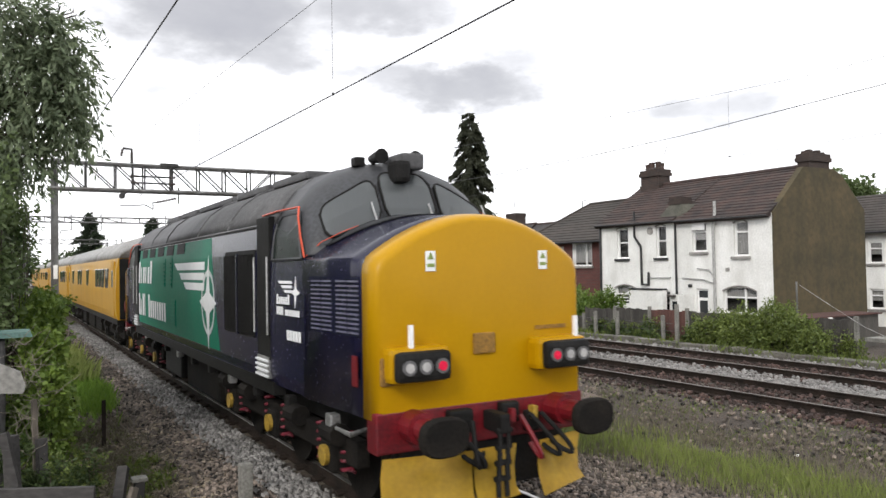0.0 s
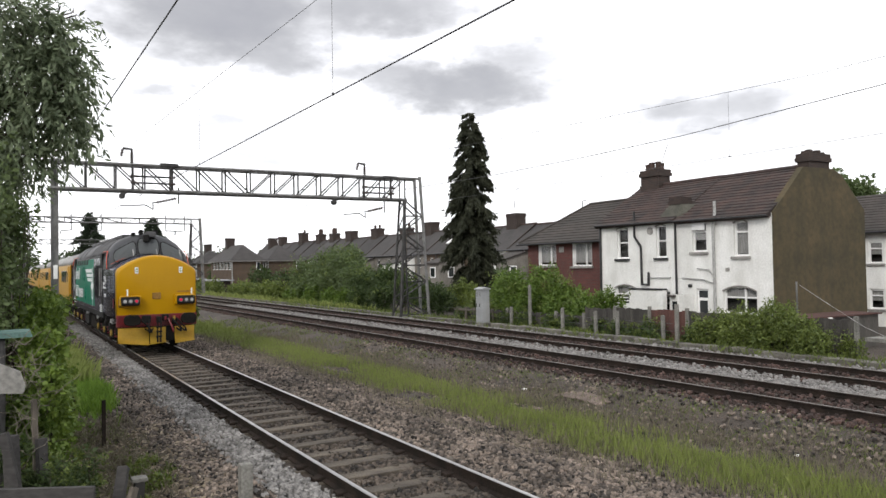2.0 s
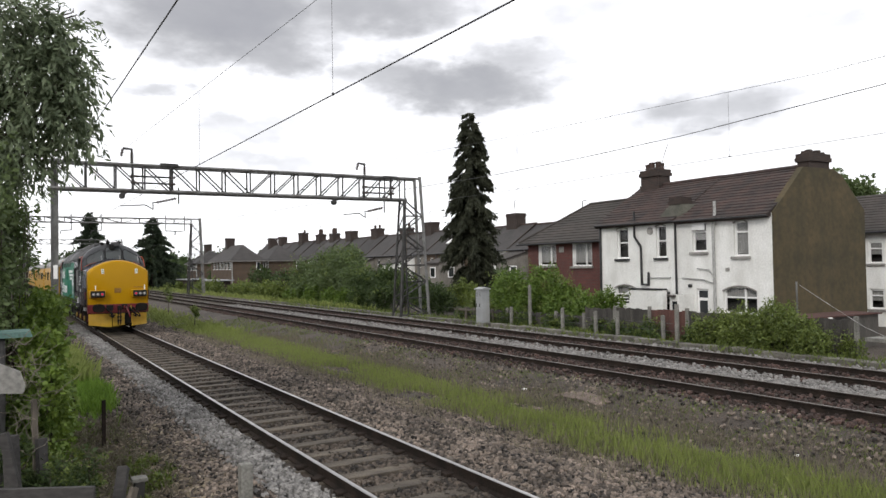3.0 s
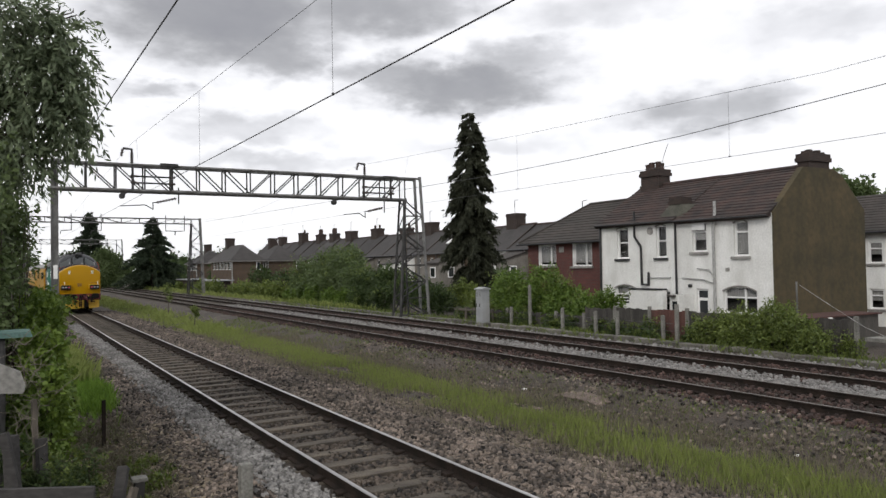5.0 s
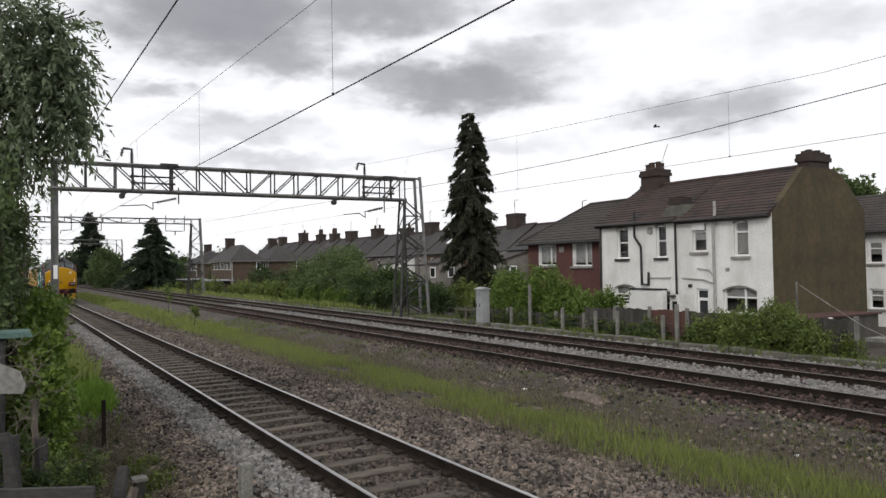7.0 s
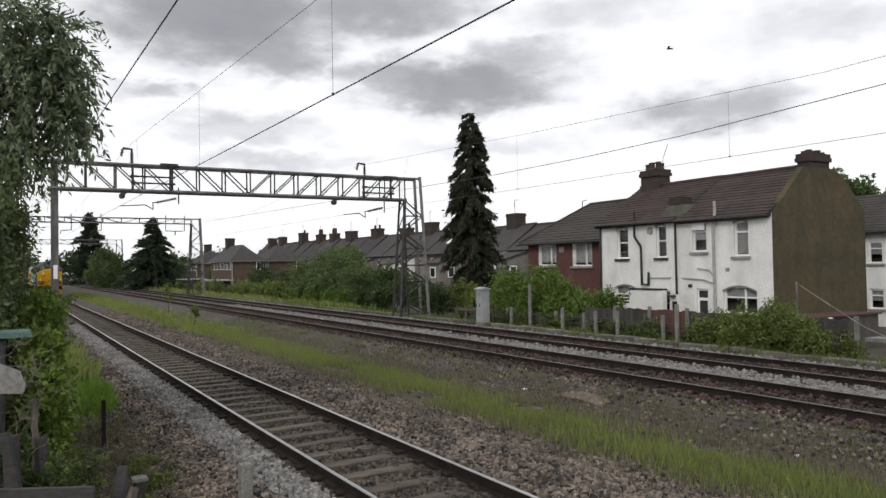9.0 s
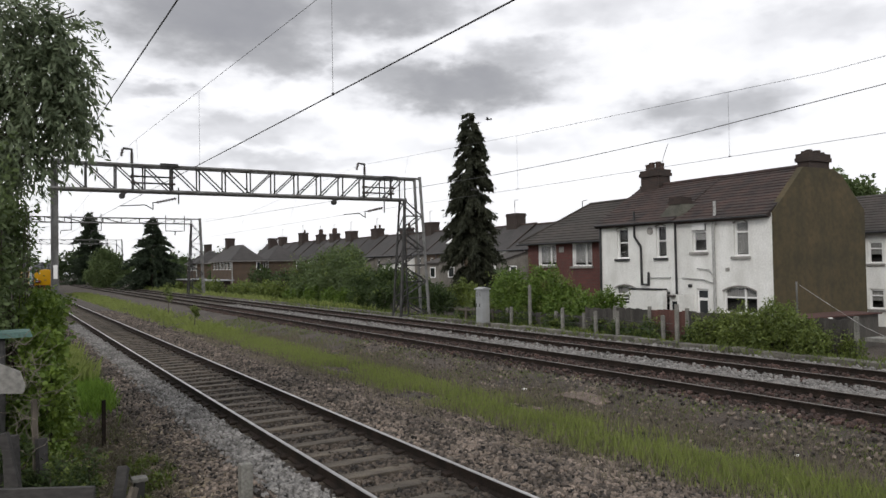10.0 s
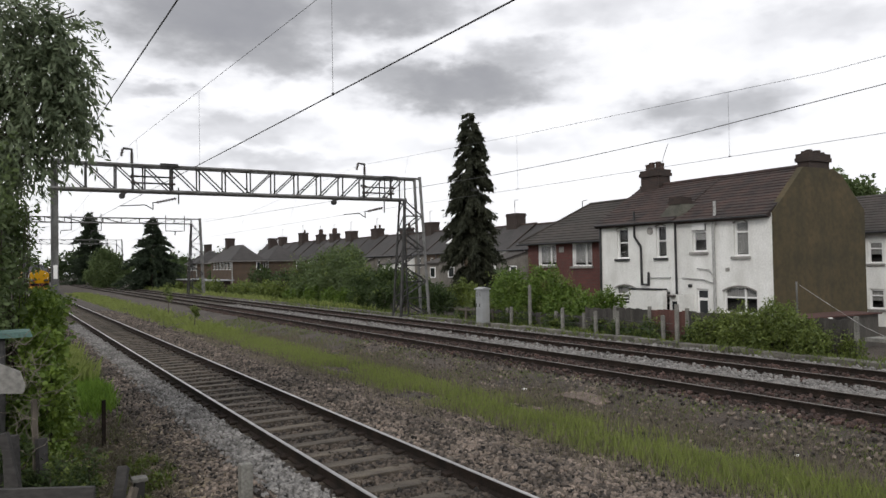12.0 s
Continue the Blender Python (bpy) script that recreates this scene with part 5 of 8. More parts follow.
    part("fuel_tank", box(-1.15, 1.15, 6.6, 9.4, 0.28, 0.98, bev=0.08), T["grime"], loco, "grimy fuel tank under the middle")
    part("battery_box", box(-1.22, 1.22, 9.6, 11.4, 0.38, 0.98, bev=0.05), T["black"], loco)
    part("underframe", box(-1.0, 1.0, 0.6, 17.5, 0.80, 1.1), T["black"], loco)
    for i in range(12):
        y = 1.0 + i * 1.4
        part("pipe_bracket", box(-1.32, -1.2, y, y + 0.16, 0.84, 1.04, bev=0.02), T["steel"] if i % 3 == 0 else T["black"], loco)
    return loco


COACH = [(1.33, 1.10), (1.38, 1.35), (1.39, 2.0), (1.36, 2.7), (1.31, 3.02)]
COACHROOF = [(1.30, 3.02), (1.20, 3.28), (0.95, 3.55), (0.55, 3.70), (0, 3.76)]


def build_coach():
    c = thing("yellow_coach", (0, 0, 0), "yellow test train coach with grey roof and dark windows", "railway coach", group="coaches of the train")
    Lc = 20.1
    part("bodyshell", loft([(0.15, mirror(COACH + [(0.9, 3.05), (0, 3.06)])), (Lc, mirror(COACH + [(0.9, 3.05), (0, 3.06)]))]), T["coachyellow"], c, "yellow painted coach side")
    part("roof", smooth_bm(loft([(0.10, mirror([(1.29, 3.024)] + COACHROOF)), (Lc + 0.05, mirror([(1.29, 3.024)] + COACHROOF))])), T["coachroof"], c, "pale grey curved roof")
    part("gangway", box(-0.52, 0.52, -0.35, 0.16, 1.15, 3.2, bev=0.05), T["black"], c, "black rubber gangway")
    part("gangway", box(-0.52, 0.52, Lc, Lc + 0.35, 1.15, 3.2, bev=0.05), T["black"], c, "black rubber gangway")
    part("end_panel", box(-1.28, 1.28, 0.10, 0.16, 1.12, 3.0, bev=0.02), T["black"], c)
    for s in (-1, 1):
        for y0, n in ((2.2, 1), (3.4, 1), (4.4, 1), (5.4, 1), (9.0, 1), (12.2, 1), (13.4, 1), (16.5, 1)):
            w = part("window", box(s * 1.33, s * 1.392, y0, y0 + 0.85, 2.05, 2.72, bev=0.03), T["darkglass"], c, "dark coach window")
        for y0 in (0.55, 18.9):
            d = part("door", box(s * 1.35, s * 1.40, y0, y0 + 0.8, 1.20, 2.95, bev=0.01), T["coachyellow"], c, "yellow coach door")
            part("door_window", box(s * 1.36, s * 1.406, y0 + 0.2, y0 + 0.6, 2.1, 2.65, bev=0.02), T["glass"], d)
        part("sole_bar", box(s * 1.15, s * 1.34, 0.2, Lc, 0.95, 1.12), T["black"], c)
        for y0, y1 in ((5.5, 7.4), (8.0, 10.2), (11.5, 13.0)):
            part("equipment_box", box(s * 0.75, s * 1.25, y0, y1, 0.42, 0.95, bev=0.03), T["grime"], c)
        for y in (-0.32, Lc + 0.32):
            part("buffer", rod((s * 0.865, y - 0.2, 1.05), (s * 0.865, y + 0.2, 1.05), 0.2, n=12), T["black"], c)
    bogie(c, 2.6, (-1.3, 1.3), T["grime"], T["black"], T["grime"])
    bogie(c, 17.5, (-1.3, 1.3), T["grime"], T["black"], T["grime"])
    return c


LOCO = build_loco()
COACHES = [build_coach()]
for i in range(3):
    COACHES.append(copy_thing(COACHES[0], Matrix.Identity(4)))

# nose front along the line at each time: steady running away from the camera
SPEED, START = 9.85, 6.47


def nose_y(t):
    return START + SPEED * t


def bend(y):
    """The line bends a touch towards the camera's side close by."""
    return -0.0013 * max(0.0, 14.0 - y) ** 2


def motions():
    times = [0.0, 0.5, 1.0, 2.0, 3.0, 4.0, 5.0, 6.0, 7.0, 8.0, 9.0, 10.0, 11.0, 12.0]
    walk(LOCO, [(t, pose(bend(nose_y(t)), nose_y(t), 0, 0, 0, -0.9 * max(0.0, 14.0 - nose_y(t)) / 8 * 0.5)) for t in times])
    for i, c in enumerate(COACHES):
        walk(c, [(t, pose(0, nose_y(t) + 18.55 + i * 20.85, 0)) for t in times])
    for b, way in BIRDS:
        walk(b, [(t, pose(x, y, z, 0, 0, 145)) for t, x, y, z in way])
# ---- houses ----
M["clear_pane"] = bpy.data.materials.new("clear_window_pane")
M["clear_pane"].use_nodes = True
_nt = M["clear_pane"].node_tree
_gl, _tr, _mx, _fr = _nt.nodes.new("ShaderNodeBsdfGlossy"), _nt.nodes.new("ShaderNodeBsdfTransparent"), _nt.nodes.new("ShaderNodeMixShader"), _nt.nodes.new("ShaderNodeFresnel")
_gl.inputs["Roughness"].default_value = 0.04
_fr.inputs["IOR"].default_value = 1.45
_nt.links.new(_fr.outputs[0], _mx.inputs[0]); _nt.links.new(_tr.outputs[0], _mx.inputs[1]); _nt.links.new(_gl.outputs[0], _mx.inputs[2])
_nt.links.new(_mx.outputs[0], _nt.nodes["Material Output"].inputs[0])
M["old_lid"] = mat("dirty_concrete_lid", (0.15, 0.142, 0.125), (0.075, 0.07, 0.06), 0.5, 28, 0.95, bump=0.3, vary=0.3)
# near-black colour stands in for the lack of light indoors
M["room"] = mat("unlit_room_tone", (0.05, 0.048, 0.045), (0.03, 0.03, 0.03), 1, 10, 0.95)


def wall_x(x, y0, y1, z0, z1, holes, thick=0.24):
    """A wall in the plane x (its face looks to -x) with openings (ya, yb, za, zb) cut through."""
    bm = bmesh.new()
    ys = sorted({y0, y1, *[v for h in holes for v in h[:2]]})
    zs = sorted({z0, z1, *[v for h in holes for v in h[2:4]]})
    for a, b in zip(ys[:-1], ys[1:]):
        for c, d in zip(zs[:-1], zs[1:]):
            my, mz = (a + b) / 2, (c + d) / 2
            if any(h[0] < my < h[1] and h[2] < mz < h[3] for h in holes):
                continue
            box(x, x + thick, a, b, c, d, bm)
    bmesh.ops.remove_doubles(bm, verts=bm.verts, dist=0.0005)
    return bm


def window_x(house, x, hole, style, label, curtain=0.0, sill=True, deep=0.10, stone="sill"):
    """A window in a wall that faces -x: frame, bars, panes, curtain and sill."""
    ya, yb, za, zb = hole
    xf = x + deep
    f = 0.075
    bm = bmesh.new()
    ring = []
    for xx in (xf, xf + 0.06):
        ring.append([bm.verts.new((xx, p, q)) for p, q in ((ya, za), (yb, za), (yb, zb), (ya, zb))])
        ring.append([bm.verts.new((xx, p, q)) for p, q in ((ya + f, za + f), (yb - f, za + f), (yb - f, zb - f), (ya + f, zb - f))])
    for i in range(4):
        k = (i + 1) % 4
        for A, B in ((0, 1), (1, 3), (3, 2), (2, 0)):
            bm.faces.new((ring[A][i], ring[A][k], ring[B][k], ring[B][i]))
    bmesh.ops.recalc_face_normals(bm, faces=bm.faces)
    w = part("window", bm, M["upvc"], house, label)
    def bar(*d):
        part("glazing_bar", box(*d), M["upvc"], w)
    cells = []
    if style == "sash":
        zm = za + (zb - za) * 0.52
        bar(xf - 0.01, xf + 0.05, ya + f, yb - f, zm - 0.03, zm + 0.03)
        cells = [(ya + f, yb - f, za + f, zm - 0.03), (ya + f, yb - f, zm + 0.03, zb - f)]
    elif style == "top":
        zm = za + (zb - za) * 0.68
        bar(xf - 0.01, xf + 0.05, ya + f, yb - f, zm - 0.035, zm + 0.035)
        cells = [(ya + f, yb - f, za + f, zm - 0.035), (ya + f, yb - f, zm + 0.035, zb - f)]
    elif style == "wide":
        zm, ym = za + (zb - za) * 0.6, (ya + yb) / 2 - 0.25 * (yb - ya) * 0.5
        bar(xf - 0.01, xf + 0.05, ya + f, yb - f, zm - 0.03, zm + 0.03)
        bar(xf - 0.012, xf + 0.048, ym - 0.035, ym + 0.035, za + f, zb - f)
        for p, q in ((ya + f, ym - 0.035), (ym + 0.035, yb - f)):
            cells += [(p, q, za + f, zm - 0.03), (p, q, zm + 0.03, zb - f)]
    elif style == "triple":
        y1, y2 = ya + (yb - ya) * 0.30, yb - (yb - ya) * 0.12
        for ym in (y1, y2):
            bar(xf - 0.012, xf + 0.048, ym - 0.035, ym + 0.035, za + f, zb - f)
        cells = [(ya + f, y1 - 0.035, za + f, zb - f), (y1 + 0.035, y2 - 0.035, za + f, zb - f), (y2 + 0.035, yb - f, za + f, zb - f)]
    for p, q, c, d in cells:
        bm = bmesh.new()
        bm.faces.new([bm.verts.new(v) for v in ((xf + 0.025, p, c), (xf + 0.025, p, d), (xf + 0.025, q, d), (xf + 0.025, q, c))])
        pn = part("pane", bm, M["clear_pane"], w)
        pn.visible_shadow = False
    # added board close behind the glass; its dark colour imitates an unlit room
    part("dark_room_board", box(x + 0.42, x + 0.46, ya - 0.25, yb + 0.25, za - 0.25, zb + 0.25), M["room"], w)
    if curtain:
        n = 14
        y1 = ya + f
        y2 = ya + f + (yb - ya - 2 * f)
        bm = bmesh.new()
        top, bot = zb - f, zb - f - (zb - za - 2 * f) * curtain
        prev = None
        for i in range(n * 2 + 1):
            yy = y1 + (y2 - y1) * i / (n * 2)
            xx = xf + 0.05 + (0.018 if i % 2 else 0)
            cur = (bm.verts.new((xx, yy, bot)), bm.verts.new((xx, yy, top)))
            if prev:
                bm.faces.new((prev[0], cur[0], cur[1], prev[1]))
            prev = cur
        part("curtain", bm, M["curtain"], w, "pale net curtain")
    if sill:
        part("sill", box(x - 0.09, x + 0.1, ya - 0.10, yb + 0.10, za - 0.11, za - 0.005, bev=0.012), M[stone], w, "dark painted sill" if stone != "sill" else "grey stone sill")
    return w


def tile_slope(roof, xe, ze, xr, zr, y0, y1, n, material, taper=0.0):
    """Overlapping courses of tiles up a slope, each a row of its own; taper draws the y1 end in towards the ridge (a hip)."""
    run, rise = (xr - xe) / n, (zr - ze) / n
    for i in range(n):
        xa, za = xe + run * i, ze + rise * i
        ya1 = y1 - taper * i / n
        yb1 = y1 - taper * (i + 1) / n
        bm = bmesh.new()
        k = 0.055
        P = [(xa - run * 0.12, y0, za - rise * 0.12 + k), (xa - run * 0.12, ya1, za - rise * 0.12 + k), (xa + run, yb1, za + rise + 0.008), (xa + run, y0, za + rise + 0.008)]
        A = [bm.verts.new(p) for p in P]
        B = [bm.verts.new((p[0], p[1], p[2] - 0.05)) for p in P]
        fs = [bm.faces.new(A), bm.faces.new(B[::-1])] + [bm.faces.new((A[j], B[j], B[(j + 1) % 4], A[(j + 1) % 4])) for j in range(4)]
        bmesh.ops.recalc_face_normals(bm, faces=fs)
        part("tile_course", bm, material, roof)


def chimney(house, x0, x1, y0, y1, z0, z1, pots, material, label="sooty brick chimney stack", pot=0.15):
    bm = box(x0, x1, y0, y1, z0, z1)
    box(x0 - 0.07, x1 + 0.07, y0 - 0.07, y1 + 0.07, z1 - 0.32, z1 - 0.16, bm)
    box(x0 - 0.04, x1 + 0.04, y0 - 0.04, y1 + 0.04, z1 - 0.16, z1, bm)
    ch = part("chimney", bm, material, house, label)
    for px, py, h in pots:
        bm = rod((px, py, z1 - 0.01), (px, py, z1 + h), pot, n=12, r2=pot * 0.8)
        rod((px, py, z1 + h - 0.07), (px, py, z1 + h), pot * 1.03, bm, 12)
        part("chimney_pot", bm, M["clay"], ch, "clay chimney pot")
    return ch


GZ = -0.65
FX = 20.4


def white_houses():
    # end house with the brown gable
    h = thing("terraced_house", (FX, 18, GZ), "white rendered end-terrace house with brown gable and tiled roof", "house", group="white houses behind the line")
    holes = [(21.05, 21.79, 3.02, 4.24), (19.05, 19.72, 2.80, 4.20), (18.72, 20.28, 0.55, 1.62), (21.02, 21.62, -0.5, 1.50)]
    part("wall", wall_x(FX, 18.0, 22.54, GZ, 4.40, holes), M["white_render"], h, "white painted rendered wall with stains")
    part("gable_wall", prism([(FX + 0.002, GZ), (26.28, GZ), (26.28, 4.62), (24.75, 6.02), (24.2, 6.22), (22.3, 6.22), (FX + 0.002, 4.42)], 1, 17.94, 18.2), M["brown_render"], h, "brown rendered gable wall")
    part("back_wall", box(26.04, 26.28, 18.2, 22.54, GZ, 4.6), M["brown_render"], h)
    window_x(h, FX, holes[0], "top", "white window with a tilted top light", 0.6)
    op = part("open_light", box(FX - 0.06, FX - 0.02, 21.10, 21.74, 3.92, 4.20, bev=0.01), M["upvc"], h, "white top-hung light standing ajar")
    window_x(h, FX, holes[1], "top", "tall white window with a net curtain", 0.98)
    window_x(h, FX, holes[2], "wide", "wide white ground floor window under an arch", 0.35)
    for hole, rise in ((holes[1], 0.12), (holes[2], 0.20)):
        arch_head(h, hole, rise)
    d = part("door", box(FX + 0.08, FX + 0.13, 21.02, 21.62, -0.5, 1.50), M["upvc"], h, "white back door with a glazed panel")
    part("door_pane", box(FX + 0.07, FX + 0.085, 21.12, 21.52, 0.35, 1.02), M["pane"], d)
    part("door_light", box(FX + 0.07, FX + 0.085, 21.10, 21.54, 1.14, 1.42), M["pane"], d)
    roof = part("roof", prism([(20.15, 4.30), (23.3, 6.28), (26.5, 4.50), (26.4, 4.40), (23.3, 6.14), (20.25, 4.22)], 1, 18.02, 22.54), M["roof_tile"], h, "brown tiled pitched roof")
    tile_slope(roof, 20.12, 4.34, 23.3, 6.34, 18.0, 22.54, 15, M["roof_tile"])
    part("ridge_tile", rod((23.3, 18.0, 6.36), (23.3, 22.54, 6.36), 0.10, n=8), M["roof_tile"], roof)
    chimney(h, 22.75, 24.05, 17.99, 18.5, 5.6, 6.80, [], M["brick_dark"], "broad dark capped chimney on the gable")
    for i in range(5):
        part("capped_flue", rod((22.88 + i * 0.26, 18.25, 6.78), (22.88 + i * 0.26, 18.25, 6.90 + 0.07 * (i % 2)), 0.14, n=10), M["brick_dark"], h, "dark capped flue")
    part("gutter", rod((20.08, 18.0, 4.30), (20.08, 22.54, 4.34), 0.038, n=8), M["blackpipe"], h, "black gutter along the eaves")
    part("soil_pipe", path_tube([(FX - 0.1, 20.52, 5.05), (FX - 0.1, 20.52, 4.25), (FX - 0.1, 20.62, 4.1), (FX - 0.1, 20.60, GZ)], 0.06, n=8), M["greypipe"], h, "grey soil pipe up the wall")
    part("waste_pipe", path_tube([(FX - 0.06, 21.5, 2.34), (FX - 0.06, 20.9, 2.28), (FX - 0.06, 20.75, 2.1), (FX - 0.06, 20.65, 2.05)], 0.024), M["greypipe"], h)
    part("waste_pipe", path_tube([(FX - 0.06, 22.3, 1.95), (FX - 0.06, 21.2, 1.88), (FX - 0.06, 20.75, 1.75)], 0.027), M["greypipe"], h)
    part("wall_vent", box(FX - 0.03, FX + 0.01, 19.95, 20.12, 2.22, 2.36), M["sill"], h)
    part("wall_lamp", rod((FX - 0.12, 21.9, 1.62), (FX, 21.9, 1.62), 0.07, n=10), M["blackpipe"], h, "small black outside light")
    # middle house
    g = thing("terraced_house", (FX, 25, GZ), "white rendered terraced house with black drainpipes", "house", group="white houses behind the line")
    holes = [(25.50, 26.24, 2.82, 4.24), (23.20, 23.80, 2.82, 4.24), (25.05, 26.42, 0.55, 1.60), (23.05, 23.45, 0.2, 1.42)]
    part("wall", wall_x(FX, 22.54, 27.35, GZ, 4.46, holes), M["white_render"], g, "white painted rendered wall with stains")
    part("side_wall", box(FX + 0.24, 26.2, 27.11, 27.35, GZ, 4.46), M["brick_red"], g)
    window_x(g, FX, holes[0], "sash", "tall white sash window with dark panes", 0.0, stone="blackpipe")
    window_x(g, FX, holes[1], "sash", "narrow white sash window", 0.0, stone="blackpipe")
    window_x(g, FX, holes[2], "wide", "white ground floor window under an arch", 0.4)
    window_x(g, FX, holes[3], "sash", "small dark ground floor window", 0.0, sill=False)
    for hole, rise in ((holes[0], 0.08), (holes[1], 0.08), (holes[2], 0.16)):
        arch_head(g, hole, rise)
    roof = part("roof", prism([(20.15, 4.36), (23.3, 6.30), (26.5, 4.52), (26.4, 4.42), (23.3, 6.16), (20.25, 4.28)], 1, 22.55, 27.5), M["roof_tile"], g, "brown tiled pitched roof")
    tile_slope(roof, 20.12, 4.40, 23.3, 6.36, 22.55, 27.5, 15, M["roof_tile"])
    part("ridge_tile", rod((23.3, 22.55, 6.38), (23.3, 27.5, 6.38), 0.10, n=8), M["roof_tile"], roof)
    chimney(g, 22.95, 23.75, 26.0, 27.15, 5.6, 7.15, [(23.3, 26.12, 0.30), (23.4, 26.42, 0.42), (23.3, 26.72, 0.40), (23.35, 27.02, 0.34)], M["brick_dark"])
    part("tv_aerial", path_tube([(23.4, 26.3, 7.2), (23.4, 25.9, 8.1), (23.4, 25.75, 8.35)], 0.015), M["darksteel"], g, "thin leaning television aerial")
    # lead-covered dormer stub over the party wall
    chimney(g, 20.7, 21.25, 22.58, 23.2, 4.3, 5.42, [], M["brick_dark"], "cut-down chimney stub on the roof slope")
    part("flaunching", loft([(22.28, [(20.28, 4.46), (21.3, 5.10), (20.80, 4.83)]), (22.56, [(20.28, 4.46), (21.3, 5.12), (20.66, 5.10)]), (23.22, [(20.28, 4.46), (21.3, 5.12), (20.66, 5.10)]), (23.58, [(20.28, 4.46), (21.3, 5.10), (20.80, 4.80)])]), mat("mossy_mortar", (0.085, 0.083, 0.066), (0.050, 0.050, 0.040), 2.5, 20, 0.95, bump=0.4), g, "mossy grey mortar skirt round the chimney stub")
    part("gutter", rod((20.08, 22.56, 4.36), (20.08, 27.4, 4.40), 0.038, n=8), M["blackpipe"], g, "black gutter along the eaves")
    part("drainpipe", path_tube([(FX - 0.1, 22.60, 4.36), (FX - 0.1, 22.58, GZ)], 0.05, n=8), M["blackpipe"], g, "black drainpipe down the party wall")
    part("soil_pipe", path_tube([(FX - 0.1, 25.0, 4.95), (FX - 0.1, 25.0, 3.80), (FX - 0.1, 24.62, 3.35), (FX - 0.1, 24.60, 1.65), (FX - 0.1, 24.2, 1.64), (FX - 0.1, 24.18, 2.2)], 0.05, n=8), M["blackpipe"], g, "black soil pipe with a dog-leg")
    part("waste_pipe", path_tube([(FX - 0.06, 24.15, 1.95), (FX - 0.06, 22.95, 1.95)], 0.026), M["greypipe"], g)
    part("wall_vent", rod((FX - 0.04, 24.12, 4.02), (FX + 0.02, 24.12, 4.02), 0.17, n=14), M["sill"], g, "round grey vent cowl")
    part("end_drainpipe", rod((FX - 0.08, 27.28, 4.4), (FX - 0.08, 27.28, GZ), 0.06, n=8), M["blackpipe"], g, "black pipe at the corner")
    # white lean-to shed before the middle house
    s = thing("lean_to", (19.2, 24.2, GZ), "low white lean-to with a felt roof", "outhouse")
    part("wall", wall_x(19.1, 22.25, 24.11, GZ, 1.46, []), M["white_render"], s)
    part("end_wall", wall_x(19.5, 21.75, 22.25, GZ, 1.28, [(21.85, 22.15, 0.2, 1.0)], 0.12), M["white_render"], s)
    part("side_wall", box(19.62, 20.38, 21.75, 21.9, GZ, 1.28), M["white_render"], s)
    part("side_wall", box(19.34, 20.38, 23.99, 24.11, GZ, 1.44), M["white_render"], s)
    part("coping", box(19.06, 19.38, 22.25, 24.15, 1.46, 1.53, bev=0.01), M["blackpipe"], s, "thin dark coping")
    part("roof", box(19.34, 20.38, 21.9, 23.99, 1.18, 1.26), M["roof_grey"], s, "grey felt roof")
    part("glass_pane", box(19.55, 19.57, 21.85, 22.15, 0.2, 1.0), M["pane"], s)
    # sloping glazed end with its white bars
    for k in range(4):
        y = 24.15 + 0.32 * k
        part("glazing_bar", beam((19.15, y, 1.40 - 0.16 * k), (20.36, y, 1.40 - 0.16 * k), 0.05, 0.05), M["upvc"], s)
    part("rafter", beam((19.15, 24.12, 1.42), (19.15, 25.2, 0.86), 0.06, 0.05), M["upvc"], s, "white sloping rafter")
    part("low_wall", box(19.1, 19.25, 24.12, 25.3, GZ, 0.86), M["white_render"], s)


def arch_head(house, hole, rise):
    """Shallow rendered arch that closes the top corners of an opening."""
    ya, yb, za, zb = hole
    n = 10
    bm = bmesh.new()
    top, low = [], []
    for i in range(n + 1):
        y = ya + (yb - ya) * i / n
        u = 2 * i / n - 1
        low.append((y, zb - rise * u * u))
        top.append((y, zb + 0.001))
    for i in range(n):
        q = [top[i], top[i + 1], low[i + 1], low[i]]
        for xx, flip in ((FX - 0.004, False), (FX + 0.098, True)):
            vs = [bm.verts.new((xx, a, b)) for a, b in q]
            bm.faces.new(vs[::-1] if flip else vs)
        vs = [bm.verts.new((FX - 0.004, *low[i])), bm.verts.new((FX - 0.004, *low[i + 1])), bm.verts.new((FX + 0.098, *low[i + 1])), bm.verts.new((FX + 0.098, *low[i]))]
        bm.faces.new(vs)
    part("arch", bm, M["white_render"], house)
    # a grey painted arch rim
    pts = [(FX - 0.03, y, z + 0.03) for y, z in low]
    part("arch_rim", path_tube(pts, 0.03), M["sill"], house, "grey arch over the window")


